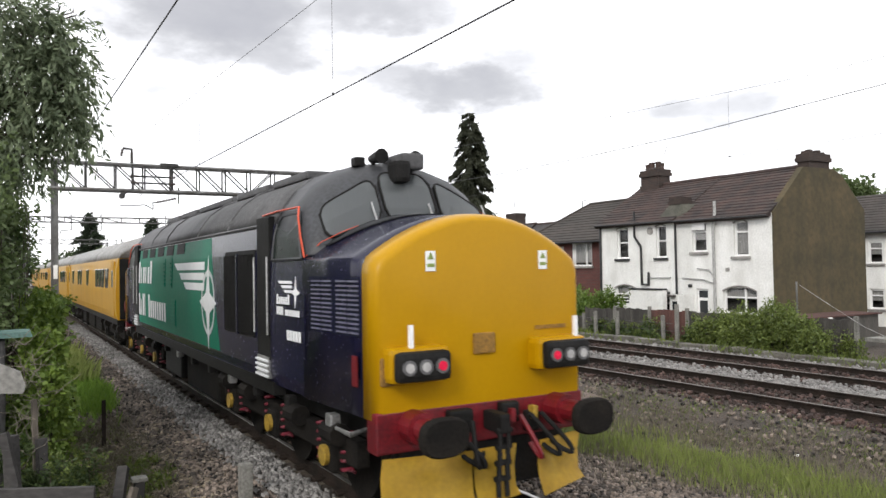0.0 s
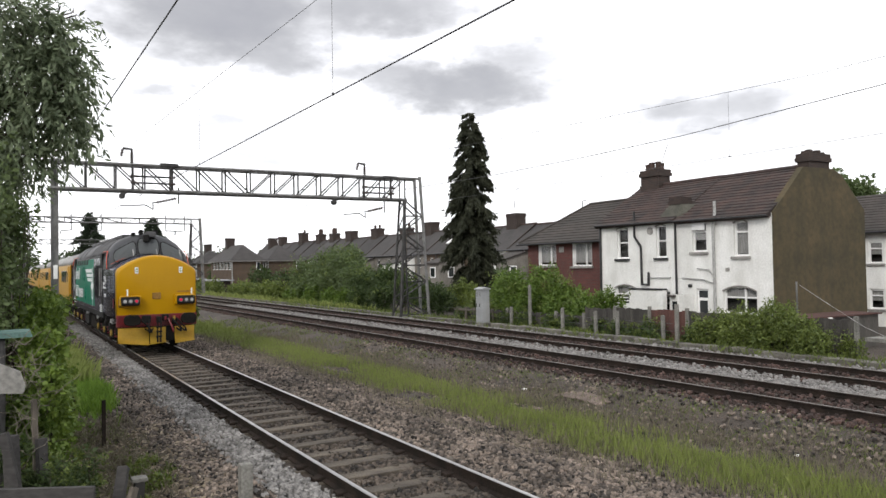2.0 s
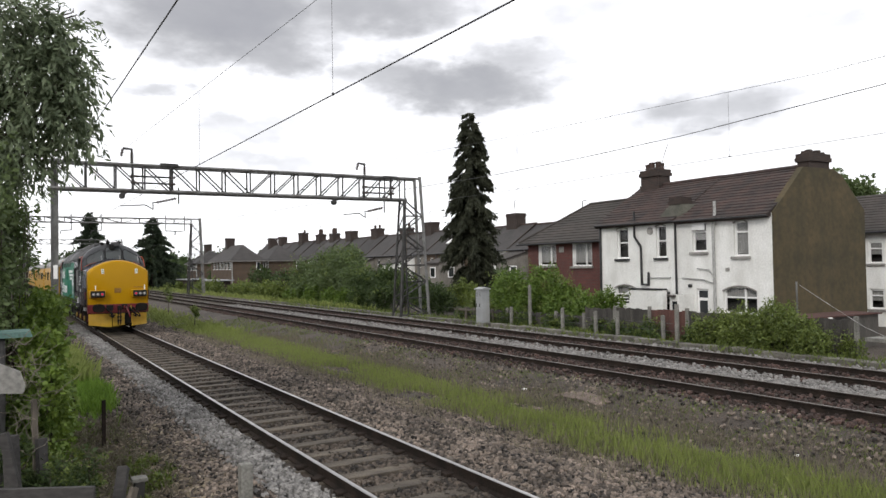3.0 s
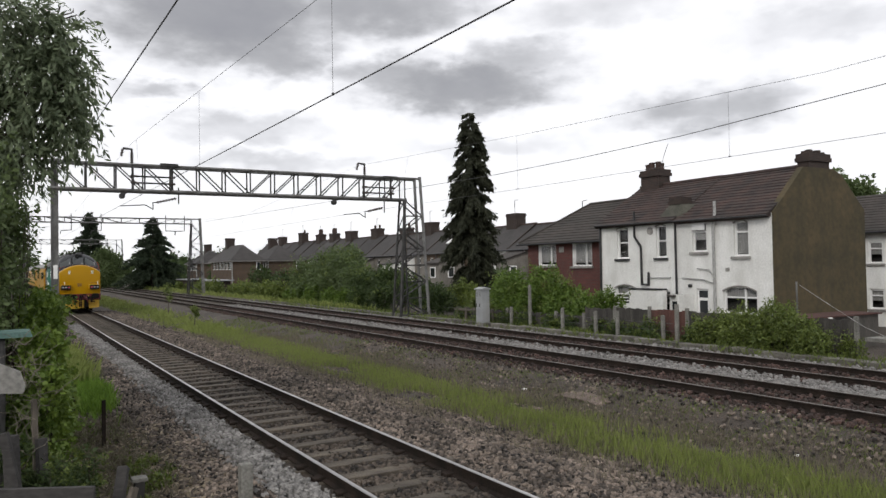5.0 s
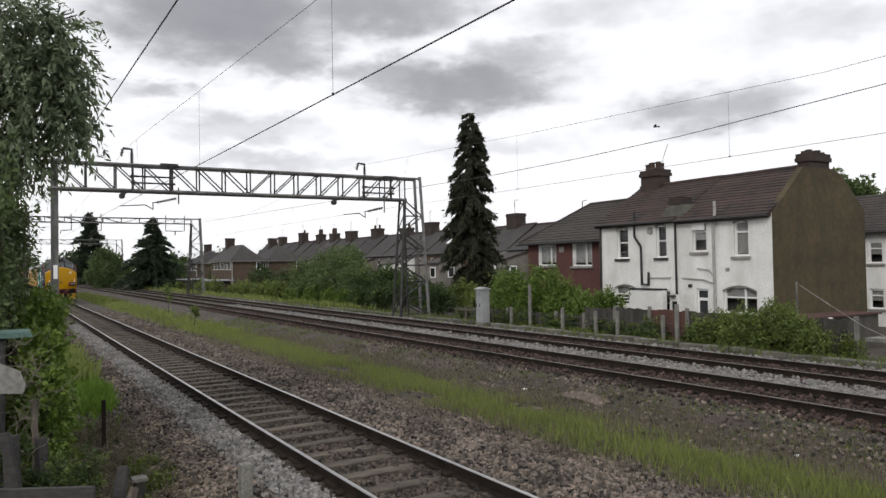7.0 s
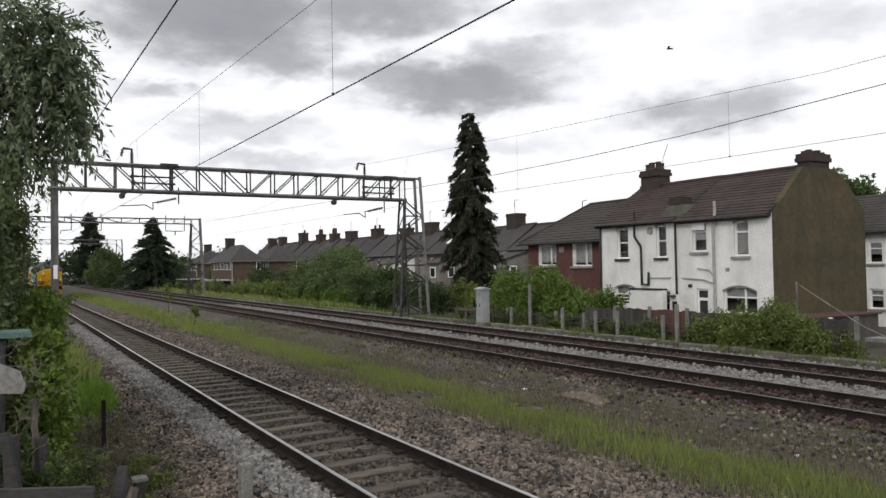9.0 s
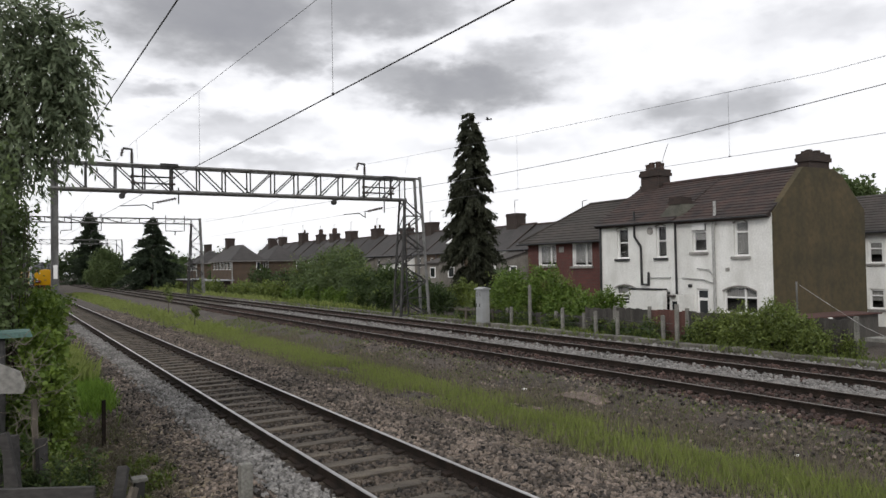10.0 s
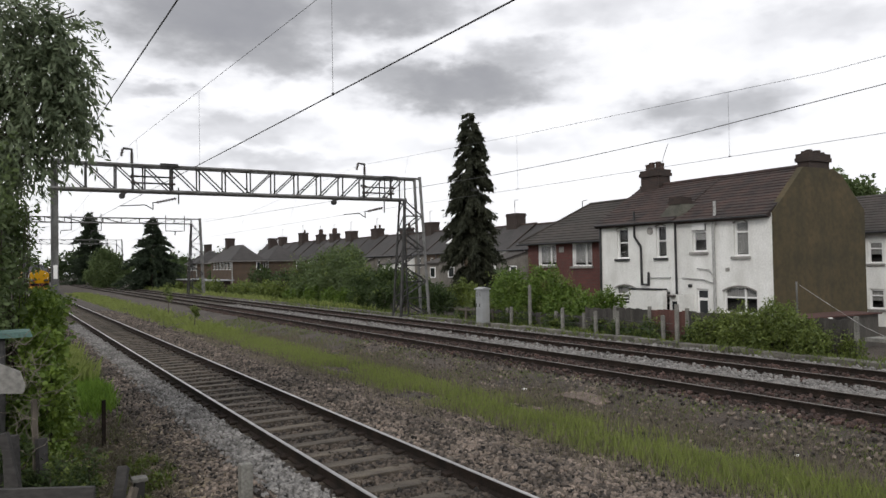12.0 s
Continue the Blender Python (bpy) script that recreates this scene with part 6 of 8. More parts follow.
def red_house():
    x = 21.3
    h = thing("brick_house", (x, 31, GZ), "red brick house with a hipped grey-brown roof", "house")
    holes = [(31.85, 33.45, 2.55, 3.72), (29.0, 30.55, 2.50, 3.72)]
    y0, y1 = 27.36, 34.35
    part("wall", wall_x(x, y0, y1, GZ, 3.80, holes), M["brick_red"], h, "red brick wall")
    part("end_wall", box(x + 0.24, 26.0, y1 - 0.24, y1, GZ, 3.8), M["brick_red"], h)
    for ho in holes:
        window_x(h, x, ho, "triple", "white casement window with net curtains", 0.9, deep=0.05)
    part("wall_vent", box(x - 0.05, x, 31.2, 31.55, 3.25, 3.55), M["sill"], h)
    roof = part("roof", prism([(20.95, 3.80), (23.9, 5.88), (26.6, 3.80), (26.4, 3.72), (23.9, 5.70), (21.2, 3.72)], 1, 27.52, 31.8), M["roof_grey"], h, "grey-brown tiled hipped roof")
    tile_slope(roof, 20.9, 3.80, 23.9, 5.92, 27.52, 34.70, 14, M["roof_grey"], 2.9)
    hip = bmesh.new()
    vs = [hip.verts.new(p) for p in ((20.9, 34.70, 3.84), (26.6, 34.70, 3.84), (23.9, 31.75, 5.93))]
    hip.faces.new(vs)
    bmesh.ops.solidify(hip, geom=hip.faces[:], thickness=0.05)
    part("hip_slope", hip, M["roof_grey"], roof)
    part("ridge_tile", rod((23.9, 27.5, 5.94), (23.9, 32.0, 5.94), 0.09, n=8), M["roof_grey"], roof)
    part("hip_tile", rod((20.9, 34.70, 3.86), (23.9, 32.0, 5.94), 0.07, n=8), M["roof_grey"], roof)
    part("gutter", rod((20.92, 27.4, 3.72), (20.92, 34.9, 3.76), 0.06, n=8), M["blackpipe"], h)
    part("roof_aerial", path_tube([(24.2, 33.0, 5.2), (24.2, 33.0, 6.2), (24.2, 32.6, 6.25)], 0.02), M["wire"], h)


def right_house():
    """Next white house beyond the gap."""
    x = 32.0
    h = thing("rendered_house", (x, 18, GZ), "white rendered house with a grey roof", "house")
    holes = [(20.45, 21.15, 2.40, 3.45), (20.45, 21.15, 0.2, 1.15), (16.5, 17.6, 2.4, 3.45), (16.5, 17.6, 0.2, 1.15)]
    part("wall", wall_x(x, 12.5, 24.4, GZ, 3.95, holes), M["white_render"], h, "white rendered wall")
    part("end_wall", box(x + 0.24, 38, 24.16, 24.4, GZ, 3.95), M["grey_render"], h)
    for ho in holes:
        window_x(h, x, ho, "top", "white casement window", 0.6, deep=0.05)
    roof = part("roof", prism([(31.7, 3.95), (34.9, 5.9), (38.1, 3.95)], 1, 12.2, 24.6), M["roof_grey"], h, "grey tiled roof")
    tile_slope(roof, 31.65, 3.96, 34.9, 5.96, 12.2, 24.6, 14, M["roof_grey"])
    part("gutter", rod((31.62, 12.2, 3.9), (31.62, 24.6, 3.9), 0.06, n=8), M["blackpipe"], h)


def far_terrace():
    """A long row of small terraced houses far behind; every house a thing of its own."""
    x = 44.0
    y = 62.0
    walls = ["grey_render", "brick_brown", "grey_render", "grey_render", "brick_brown", "white_render"]
    # chimney stacks along the ridge: place, top, width, pots
    stacks = [(72.4, 8.75, 2.0, 0), (93.0, 8.95, 2.5, 0), (100.4, 8.6, 2.1, 2), (110.7, 9.0, 2.2, 2), (121.3, 9.15, 2.4, 0), (129.1, 9.1, 1.9, 4), (136.0, 9.2, 1.9, 4), (145.8, 10.0, 2.1, 1), (159.0, 9.75, 2.1, 0)]
    wings = {0: "grey_render", 2: "grey_render", 4: "white_render", 6: "grey_render", 7: "white_render", 9: "brick_brown", 11: "grey_render", 13: "grey_render"}
    for i in range(17):
        w = 6.4
        m_ = M[walls[(i * 5 + i // 3) % 6]]
        h = thing("far_terraced_house", (x, y, -0.6), "small far terraced house with a dark tiled roof and chimney", "house", group="far terrace")
        z0, ze, zr = -0.6, 4.35, 7.55 + 0.011 * (y - 90) + 0.06 * math.sin(i * 2.1)
        holes = [(y + 1.2, y + 2.1, 2.5, 3.8), (y + 4.2, y + 5.1, 2.5, 3.8), (y + 1.0, y + 2.6, 0.2, 1.6)]
        part("wall", wall_x(x, y, y + w, z0, ze, holes, 0.3), m_, h)
        for ho in holes:
            fr = part("window", box(x + 0.12, x + 0.16, *ho), M["upvc"], h, "white framed window")
            part("pane", box(x + 0.10, x + 0.125, ho[0] + 0.10, ho[1] - 0.10, ho[2] + 0.1, (ho[2] + ho[3]) / 2 - 0.04), M["pane"], fr)
            part("pane", box(x + 0.10, x + 0.125, ho[0] + 0.10, ho[1] - 0.10, (ho[2] + ho[3]) / 2 + 0.04, ho[3] - 0.1), M["pane"], fr)
        roof = part("roof", prism([(x - 0.3, ze), (x + 4.0, zr), (x + 8.3, ze)], 1, y, y + w), M["roof_far"], h, "dark tiled pitched roof")
        part("ridge_tile", rod((x + 4.0, y, zr + 0.02), (x + 4.0, y + w, zr + 0.02), 0.12, n=6), M["clay"], roof)
        part("party_wall_coping", prism([(x - 0.32, ze + 0.06), (x + 4.0, zr + 0.14), (x + 4.0, zr + 0.02), (x - 0.32, ze - 0.08)], 1, y - 0.07, y + 0.07), M["brick_dark"], roof, "dark coping on the party wall")
        part("gutter", rod((x - 0.33, y, ze - 0.05), (x - 0.33, y + w, ze - 0.05), 0.08, n=6), M["blackpipe"], h)
        part("drainpipe", rod((x - 0.12, y + 3.3, ze - 0.05), (x - 0.12, y + 3.3, z0), 0.07, n=6), M["blackpipe"] if i % 2 else M["plain_white"], h)
        part("back_wall", box(x + 7.7, x + 8.0, y, y + w, z0, ze), m_, h)
        if i in wings:
            # back addition with a lean-to roof and a window in its end
            wm = M[wings[i]]
            b = part("back_addition", prism([(x - 3.6, z0), (x - 0.02, z0), (x - 0.02, 4.0), (x - 3.6, 3.0)], 1, y + 2.9, y + 6.0), wm, h, "rendered back addition")
            part("lean_to_roof", prism([(x - 3.85, 2.95), (x - 0.02, 4.02), (x - 0.02, 4.20), (x - 3.85, 3.12)], 1, y + 2.75, y + 6.15), M["roof_grey"], b, "dark tiled lean-to roof")
            fr = part("window", box(x - 3.68, x - 3.58, y + 3.7, y + 4.9, 1.3, 2.6), M["upvc"], b, "white framed window")
            part("pane", box(x - 3.70, x - 3.67, y + 3.82, y + 4.78, 1.42, 2.48), M["pane"], fr)
            fr = part("window", box(x - 2.4, x - 1.5, y + 2.82, y + 2.92, 1.3, 2.6), M["upvc"], b, "white framed window")
            part("pane", box(x - 2.28, x - 1.62, y + 2.79, y + 2.83, 1.42, 2.48), M["pane"], fr)
        for cy, top, cw, n in stacks:
            if y <= cy < y + w:
                chimney(h, x + 3.3, x + 4.7, cy - cw / 2, cy + cw / 2, zr - 1.0, top, [(x + 4.0, cy - cw / 2 + 0.25 + (cw - 0.5) * j / max(1, n - 1), 0.95 if n > 2 else 0.6) for j in range(n)], M["brick_dark"], pot=0.2)
                part("aerial", path_tube([(x + 4.0, cy + 0.2, top), (x + 4.0, cy + 0.2, top + 1.6), (x + 4.0, cy - 0.5, top + 1.62)], 0.03), M["wire"], h, "thin television aerial")
        if i in (3, 8, 11):
            part("roof_light", prism([(x + 1.4, 5.55), (x + 2.2, 6.14), (x + 2.16, 6.26), (x + 1.36, 5.67)], 1, y + 2.5, y + 3.2), M["upvc"], h, "white roof light")
        y += w
    # brown brick houses with hipped roofs at the end of the row
    for bx, by, bw, bd in ((28.2, 125.0, 15.0, 5.0), (35.2, 128.0, 9.0, 6.0), (30.0, 160.0, 10.0, 8.0)):
        h = thing("brown_brick_house", (bx, by, -0.6), "far brown brick house with a hipped roof", "house", group="far brick houses")
        part("front_wall", box(bx, bx + bd, by, by + bw, -0.6, 4.2), M["brick_brown"], h)
        bm = bmesh.new()
        pts = [(bx - 0.5, by - 0.5, 4.2), (bx + bd + 0.5, by - 0.5, 4.2), (bx + bd + 0.5, by + bw + 0.5, 4.2), (bx - 0.5, by + bw + 0.5, 4.2)]
        v = [bm.verts.new(p) for p in pts]
        r0, r1 = bm.verts.new((bx + bd / 2, by + bd * 0.55, 7.0)), bm.verts.new((bx + bd / 2, by + bw - bd * 0.55, 7.0))
        for f in ((v[0], v[1], r0), (v[1], v[2], r1, r0), (v[2], v[3], r1), (v[3], v[0], r0, r1), (v[3], v[2], v[1], v[0])):
            bm.faces.new(f)
        part("roof", bm, M["roof_far"], h, "dark hipped roof")
        part("eaves_board", box(bx - 0.45, bx + bd + 0.45, by - 0.47, by + bw + 0.45, 4.06, 4.198), M["sill"], h)
        for i in range(6):
            yy = by + 0.8 + i * (bw - 1.6) / 6
            for k in range(2):
                fr = part("window", box(bx - 0.06, bx + 0.02, yy + 0.75 * k, yy + 0.75 * k + 0.66, 2.7, 3.95), M["upvc"], h, "white window")
                part("pane", box(bx - 0.08, bx - 0.055, yy + 0.75 * k + 0.11, yy + 0.75 * k + 0.55, 2.82, 3.83), M["pane"], fr)
        fr = part("window", box(bx + bd - 1.0, bx + bd - 0.3, by - 0.06, by + 0.02, 2.6, 4.0), M["upvc"], h, "white window")
        part("pane", box(bx + bd - 0.9, bx + bd - 0.4, by - 0.08, by - 0.055, 2.7, 3.9), M["pane"], fr)
        part("corner_pipe", rod((bx - 0.1, by - 0.1, 4.1), (bx - 0.1, by - 0.1, -0.6), 0.09, n=6), M["greypipe"], h, "pale corner drainpipe")
        chimney(h, bx + bd / 2 - 0.7, bx + bd / 2 + 0.7, by + bw * 0.7, by + bw * 0.7 + 1.4, 5.6, 8.4, [], M["brick_dark"])


white_houses()
red_house()
right_house()
far_terrace()
# ---- plants ----
def leaf_mesh(name, C, size, aspect, material, droop=0.0, out=None, spread=1.0):
    """Thousands of folded diamond leaves at the points C; droop turns their tips down, out turns them outwards."""
    n = len(C)
    d = rng.standard_normal((n, 3)) * spread
    if out is not None:
        d = d + out
    d[:, 2] -= droop
    d /= np.linalg.norm(d, axis=1)[:, None] + 1e-9
    u = np.cross(d, rng.standard_normal((n, 3)))
    u /= np.linalg.norm(u, axis=1)[:, None] + 1e-9
    w = np.cross(d, u)
    L = (size * rng.uniform(0.6, 1.4, n))[:, None]
    a = C
    b = C + d * L * 0.45 + u * L * aspect * 0.5 + w * L * 0.05
    c = C + d * L
    e = C + d * L * 0.45 - u * L * aspect * 0.5 + w * L * 0.05
    V = np.stack([a, b, c, e], 1).reshape(-1, 3)
    F = np.arange(n * 4).reshape(-1, 4)
    return raw_mesh(name, V, F, material, 4)


def blob_points(n, centres, radii, hollow=0.45):
    """Points in overlapping uneven lumps, more of them near the skin."""
    k = rng.choice(len(centres), n, p=np.array([r ** 2 for r in radii]) / sum(r ** 2 for r in radii))
    d = rng.standard_normal((n, 3))
    d /= np.linalg.norm(d, axis=1)[:, None]
    r = (hollow + (1 - hollow) * rng.random(n) ** 0.6)
    r *= 0.82 + 0.36 * np.sin(d[:, 0] * 5 + k) * np.cos(d[:, 1] * 6 + k * 2)
    C = np.array(centres, dtype=float)[k]
    R = np.array(radii)[k]
    return C + d * (r * R)[:, None], d


def limb(bm, a, b, r0, r1, wob=0.1, n=5):
    a, b = Vector(a), Vector(b)
    prev = a
    for i in range(1, n + 1):
        t = i / n
        p = a.lerp(b, t) + Vector((random.uniform(-wob, wob), random.uniform(-wob, wob), random.uniform(-wob, wob) * 0.5)) * (1 if i < n else 0)
        rod(prev, p, r0 + (r1 - r0) * (i - 1) / n, bm, 7, r0 + (r1 - r0) * t)
        prev = p


def shrub(name, label, lumps, n, size, aspect, material, category="shrub", droop=0.2, group="", shoots=None):
    """A many-stemmed bush: stems from the ground, leaves in uneven lumps (x, y, z, r)."""
    cx, cy = sum(l[0] for l in lumps) / len(lumps), sum(l[1] for l in lumps) / len(lumps)
    t = thing(name, (cx, cy, ground_z(cx, cy)), label, category, group)
    bm = bmesh.new()
    for x, y, z, r in lumps:
        for k in range(3):
            limb(bm, (x + random.uniform(-0.3, 0.3) * r, y + random.uniform(-0.3, 0.3) * r, ground_z(x, y) - 0.05), (x + random.uniform(-0.5, 0.5) * r, y + random.uniform(-0.5, 0.5) * r, z + 0.4 * r), min(0.03, 0.025 * r + 0.004), 0.004, 0.12 * r)
    tagged(part("woody_stem", bm, M["bark"], t), kind="stuff")
    P, d = blob_points(n, [l[:3] for l in lumps], [l[3] for l in lumps])
    P[:, 2] = np.maximum(P[:, 2], ground_z(cx, cy) + 0.02)
    me = leaf_mesh("foliage", P - np.array(t.location)[None], size, aspect, material, droop, d * 0.8)
    ob = new("foliage", me)
    ob.parent = t
    if shoots:
        # young shoots that stand out of the mass, in a second green
        Q = []
        for x, y, z, r in lumps:
            for k in range(7):
                d = Vector((random.gauss(0, 1), random.gauss(0, 1), random.gauss(0.7, 0.6))).normalized()
                ln = r * random.uniform(0.9, 1.5)
                for j in range(26):
                    p = Vector((x, y, z)) + d * ln * (0.45 + 0.6 * j / 26) + Vector((random.gauss(0, 1), random.gauss(0, 1), random.gauss(0, 1))) * 0.07 * r
                    Q.append((p.x, p.y, max(p.z, ground_z(cx, cy) + 0.02)))
        ob = new("sprig", leaf_mesh("sprig", np.array(Q) - np.array(t.location)[None], size * 0.9, aspect * 0.8, shoots, droop))
        ob.parent = t
        tagged(ob, kind="stuff")
    return t


def conifer(name, label, x, y, z0, h, r, n, size, material, sweep, shape):
    t = thing(name, (x, y, z0), label, "conifer tree")
    bm = bmesh.new()
    limb(bm, (x, y, z0 - 0.1), (x, y, z0 + h * 0.97), 0.28, 0.03, 0.05, 10)
    levels = int(h * 3)
    sprays = []
    outs = []
    for i in range(levels):
        f = i / levels
        rr = r * shape(f)
        for k in range(6 if f < 0.92 else 3):
            a = random.uniform(0, 6.283)
            ln = rr * random.uniform(0.55, 1.22)
            z = z0 + h * f
            tip = (x + math.cos(a) * ln, y + math.sin(a) * ln, z - sweep * ln + random.uniform(-0.2, 0.2))
            if k < 3:
                limb(bm, (x, y, z), tip, 0.035, 0.008, 0.03, 2)
            m = max(5, int(n / (levels * 6) * (0.1 + 0.95 * min(1.0, rr / (0.4 * r)))))
            s = np.linspace(0.25, 1.05, m)[:, None] + rng.uniform(-0.06, 0.06, (m, 1))
            base = np.array([[x, y, z]])
            pts = base + (np.array([tip]) - base) * s
            pts[:, 2] += 0.25 * (s[:, 0] - s[:, 0] ** 2) * ln
            pts += rng.standard_normal((m, 3)) * 0.13 * (0.15 + rr / r)
            sprays.append(pts)
            outs.append(np.repeat([[math.cos(a), math.sin(a), 0]], m, 0))
    part("trunk", bm, M["bark"], t, "brown trunk and boughs")
    P = np.concatenate(sprays)
    O = np.concatenate(outs)
    ob = new("crown", leaf_mesh("crown", P - np.array([[x, y, z0]]), size, 0.34, material, sweep * 1.6, O * 0.8, 0.5))
    ob.parent = t
    return t


# tall weeping cypress behind the line
conifer("tall_cypress", "tall dark ragged cypress with drooping sprays", 24.3, 45.0, -0.65, 14.5, 2.75, 66000, 0.29, M["leaf_conifer"], 0.75,
        lambda f: 0.62 * min(1.0, (1 - f) / 0.5) ** 0.5 * (1 + 0.06 * math.sin(f * 37)) + 0.01)
# dark far conifers
conifer("far_spruce", "dark cone-shaped far spruce", 15.9, 126.0, -0.4, 11.9, 6.0, 34000, 0.42, M["leaf_spruce"], 0.3, lambda f: 0.95 * (1 - f) ** 0.85 * (1 + 0.10 * math.sin(f * 31)) + 0.005)
conifer("far_pine", "dark far pine with a ragged crown", 13.5, 200.0, -0.4, 17.8, 5.6, 24000, 0.6, M["leaf_spruce"], 0.1, lambda f: 1.1 * (1 - f) ** 0.72 * (0.85 + 0.22 * math.sin(f * 23)) + 0.005)


def hanging_sprays(n, centres, radii, per, size, aspect, material, name, origin):
    """Leaves set along thin drooping twigs that start in the lumps of a crown."""
    P, d = blob_points(n, centres, radii, 0.2)
    ln = rng.uniform(0.22, 0.55, n)
    way = d * 0.75 + rng.standard_normal((n, 3)) * 0.35
    way[:, 2] -= 0.35
    way /= np.linalg.norm(way, axis=1)[:, None]
    C, D = [], []
    for j in range(per):
        t = (j + 0.6) / per
        q = P + way * (ln * t)[:, None]
        q[:, 2] -= 0.55 * ln * t * t
        side = np.cross(way, rng.standard_normal((n, 3)))
        side /= np.linalg.norm(side, axis=1)[:, None] + 1e-9
        C.append(q + rng.standard_normal((n, 3)) * 0.012)
        D.append(way * 0.7 + side * (0.8 if j % 2 else -0.8) + np.array([[0, 0, -0.55]]))
    return leaf_mesh(name, np.concatenate(C) - np.array([origin]), size, aspect, material, 0.3, np.concatenate(D) * 1.4, 0.35)


def broadleaf(name, label, x, y, z0, trunk_h, lumps, n, size, aspect, material, droop=0.5, sprays=0):
    """Tapered trunk, limbs to each lump of the crown, twigs, and leaves."""
    t = thing(name, (x, y, z0), label, "tree")
    bm = bmesh.new()
    top = (x, y, z0 + trunk_h)
    limb(bm, (x, y, z0 - 0.1), top, 0.22, 0.15, 0.06)
    for lx, ly, lz, r in lumps:
        limb(bm, top, (lx, ly, lz), 0.09, 0.02, 0.15)
        for k in range(5):
            d = Vector((random.gauss(0, 1), random.gauss(0, 1), random.gauss(0, 0.8))).normalized() * r * 0.9
            limb(bm, (lx, ly, lz), Vector((lx, ly, lz)) + d, 0.018, 0.005, 0.06, 3)
    part("trunk", bm, M["bark"], t, "brown trunk with limbs")
    if sprays:
        me = hanging_sprays(n // sprays, [l[:3] for l in lumps], [l[3] for l in lumps], sprays, size, aspect, material, "crown", (x, y, z0))
    else:
        P, d = blob_points(n, [l[:3] for l in lumps], [l[3] for l in lumps], 0.25)
        me = leaf_mesh("crown", P - np.array([[x, y, z0]]), size, aspect, material, droop, d * 0.5)
    ob = new("crown", me)
    ob.parent = t
    return t


# overhanging tree with narrow hanging leaves, beside the camera's side of the line
lumps = []
for lx, ly, lz, r in ((-4.55, 13.0, 6.4, 0.9), (-3.95, 12.9, 5.5, 0.85), (-4.9, 13.3, 5.4, 1.0), (-4.5, 13.1, 4.6, 0.85), (-5.6, 13.7, 6.4, 1.3), (-5.4, 13.5, 4.4, 1.1), (-6.4, 13.6, 7.2, 1.1), (-6.3, 13.9, 5.3, 1.4), (-4.9, 13.2, 3.7, 0.75), (-4.05, 12.8, 6.35, 0.55), (-3.75, 12.8, 5.9, 0.5), (-3.7, 12.9, 4.95, 0.5), (-4.1, 12.9, 4.35, 0.5), (-4.75, 12.9, 3.25, 0.5), (-3.55, 12.8, 5.65, 0.42), (-3.5, 12.8, 6.1, 0.36), (-3.6, 12.8, 6.5, 0.3), (-3.55, 12.85, 4.75, 0.35), (-3.6, 12.8, 5.45, 0.45), (-3.5, 12.8, 5.0, 0.36)):
    lumps.append((lx + 0.04, ly, lz, r * 0.80))
broadleaf("overhanging_tree", "leafy tree with narrow grey-green hanging leaves", -6.6, 13.8, -0.35, 3.0, lumps, 34000, 0.13, 0.30, M["leaf_tree"], 1.2, 10)
broadleaf("far_ash", "mid green far tree below the pine", 11.6, 150.0, -0.4, 1.5, [(11.5, 150, 6.0, 1.7), (10.2, 150, 4.3, 1.9), (13.2, 150, 4.6, 1.8), (11.6, 149, 2.8, 2.4), (14.2, 150, 2.6, 1.9), (9.3, 150, 2.0, 1.7), (13.0, 149, 1.2, 1.9), (10.8, 149, 0.9, 1.8)], 15000, 0.36, 0.5, M["leaf_shade"])
# tree behind the houses
broadleaf("garden_tree", "dark green tree behind the houses", 36.5, 25.0, -0.65, 2.4, [(36.0, 27.0, 5.9, 1.5), (36.0, 25.6, 6.3, 1.5), (36.2, 24.3, 5.9, 1.4), (36.5, 23.2, 5.1, 1.4), (36.6, 22.0, 4.9, 1.2), (36.3, 25.5, 4.6, 1.7)], 20000, 0.27, 0.5, M["leaf_shade"])


# shrubs across the line
shrub("laurel_bush", "bright green leafy bush spilling over the garden fence", [(17.0, 29.8, 1.35, 1.15), (17.2, 27.6, 1.55, 1.15), (17.4, 31.0, 1.2, 1.0), (16.9, 28.5, 0.7, 1.1), (17.2, 26.2, 0.95, 0.95), (17.0, 24.6, 0.65, 0.85), (17.0, 23.3, 0.95, 0.7), (16.6, 26.0, 0.45, 0.9), (16.6, 24.0, 0.4, 0.85)], 24000, 0.14, 0.5, M["leaf_bright"], shoots=M["leaf_bramble"])
shrub("bramble_thicket", "green bramble thicket at the lineside", [(15.5, 17.0, 0.35, 0.55), (15.7, 16.2, 0.5, 0.65), (15.7, 15.3, 0.55, 0.7), (15.6, 14.4, 0.8, 0.72), (15.4, 13.7, 0.55, 0.62), (15.3, 13.0, 0.3, 0.5), (15.2, 14.6, 0.15, 0.5), (15.1, 15.8, 0.1, 0.45), (15.2, 13.4, 0.0, 0.4), (15.9, 12.3, 0.1, 0.4)], 14000, 0.095, 0.5, M["leaf_bramble"], shoots=M["leaf_bramble"])
shrub("elder_bush", "tall green elder bush at the lineside", [(20.0, 60.5, 2.6, 2.0), (19.5, 56.5, 2.6, 1.9), (19.2, 64.5, 1.8, 2.0), (19.0, 53.5, 1.7, 1.6), (18.8, 58.0, 1.0, 1.8), (18.6, 62.5, 0.8, 1.7), (20.5, 57.8, 3.4, 1.2)], 26000, 0.19, 0.5, M["leaf_shade"], shoots=M["leaf_bramble"])
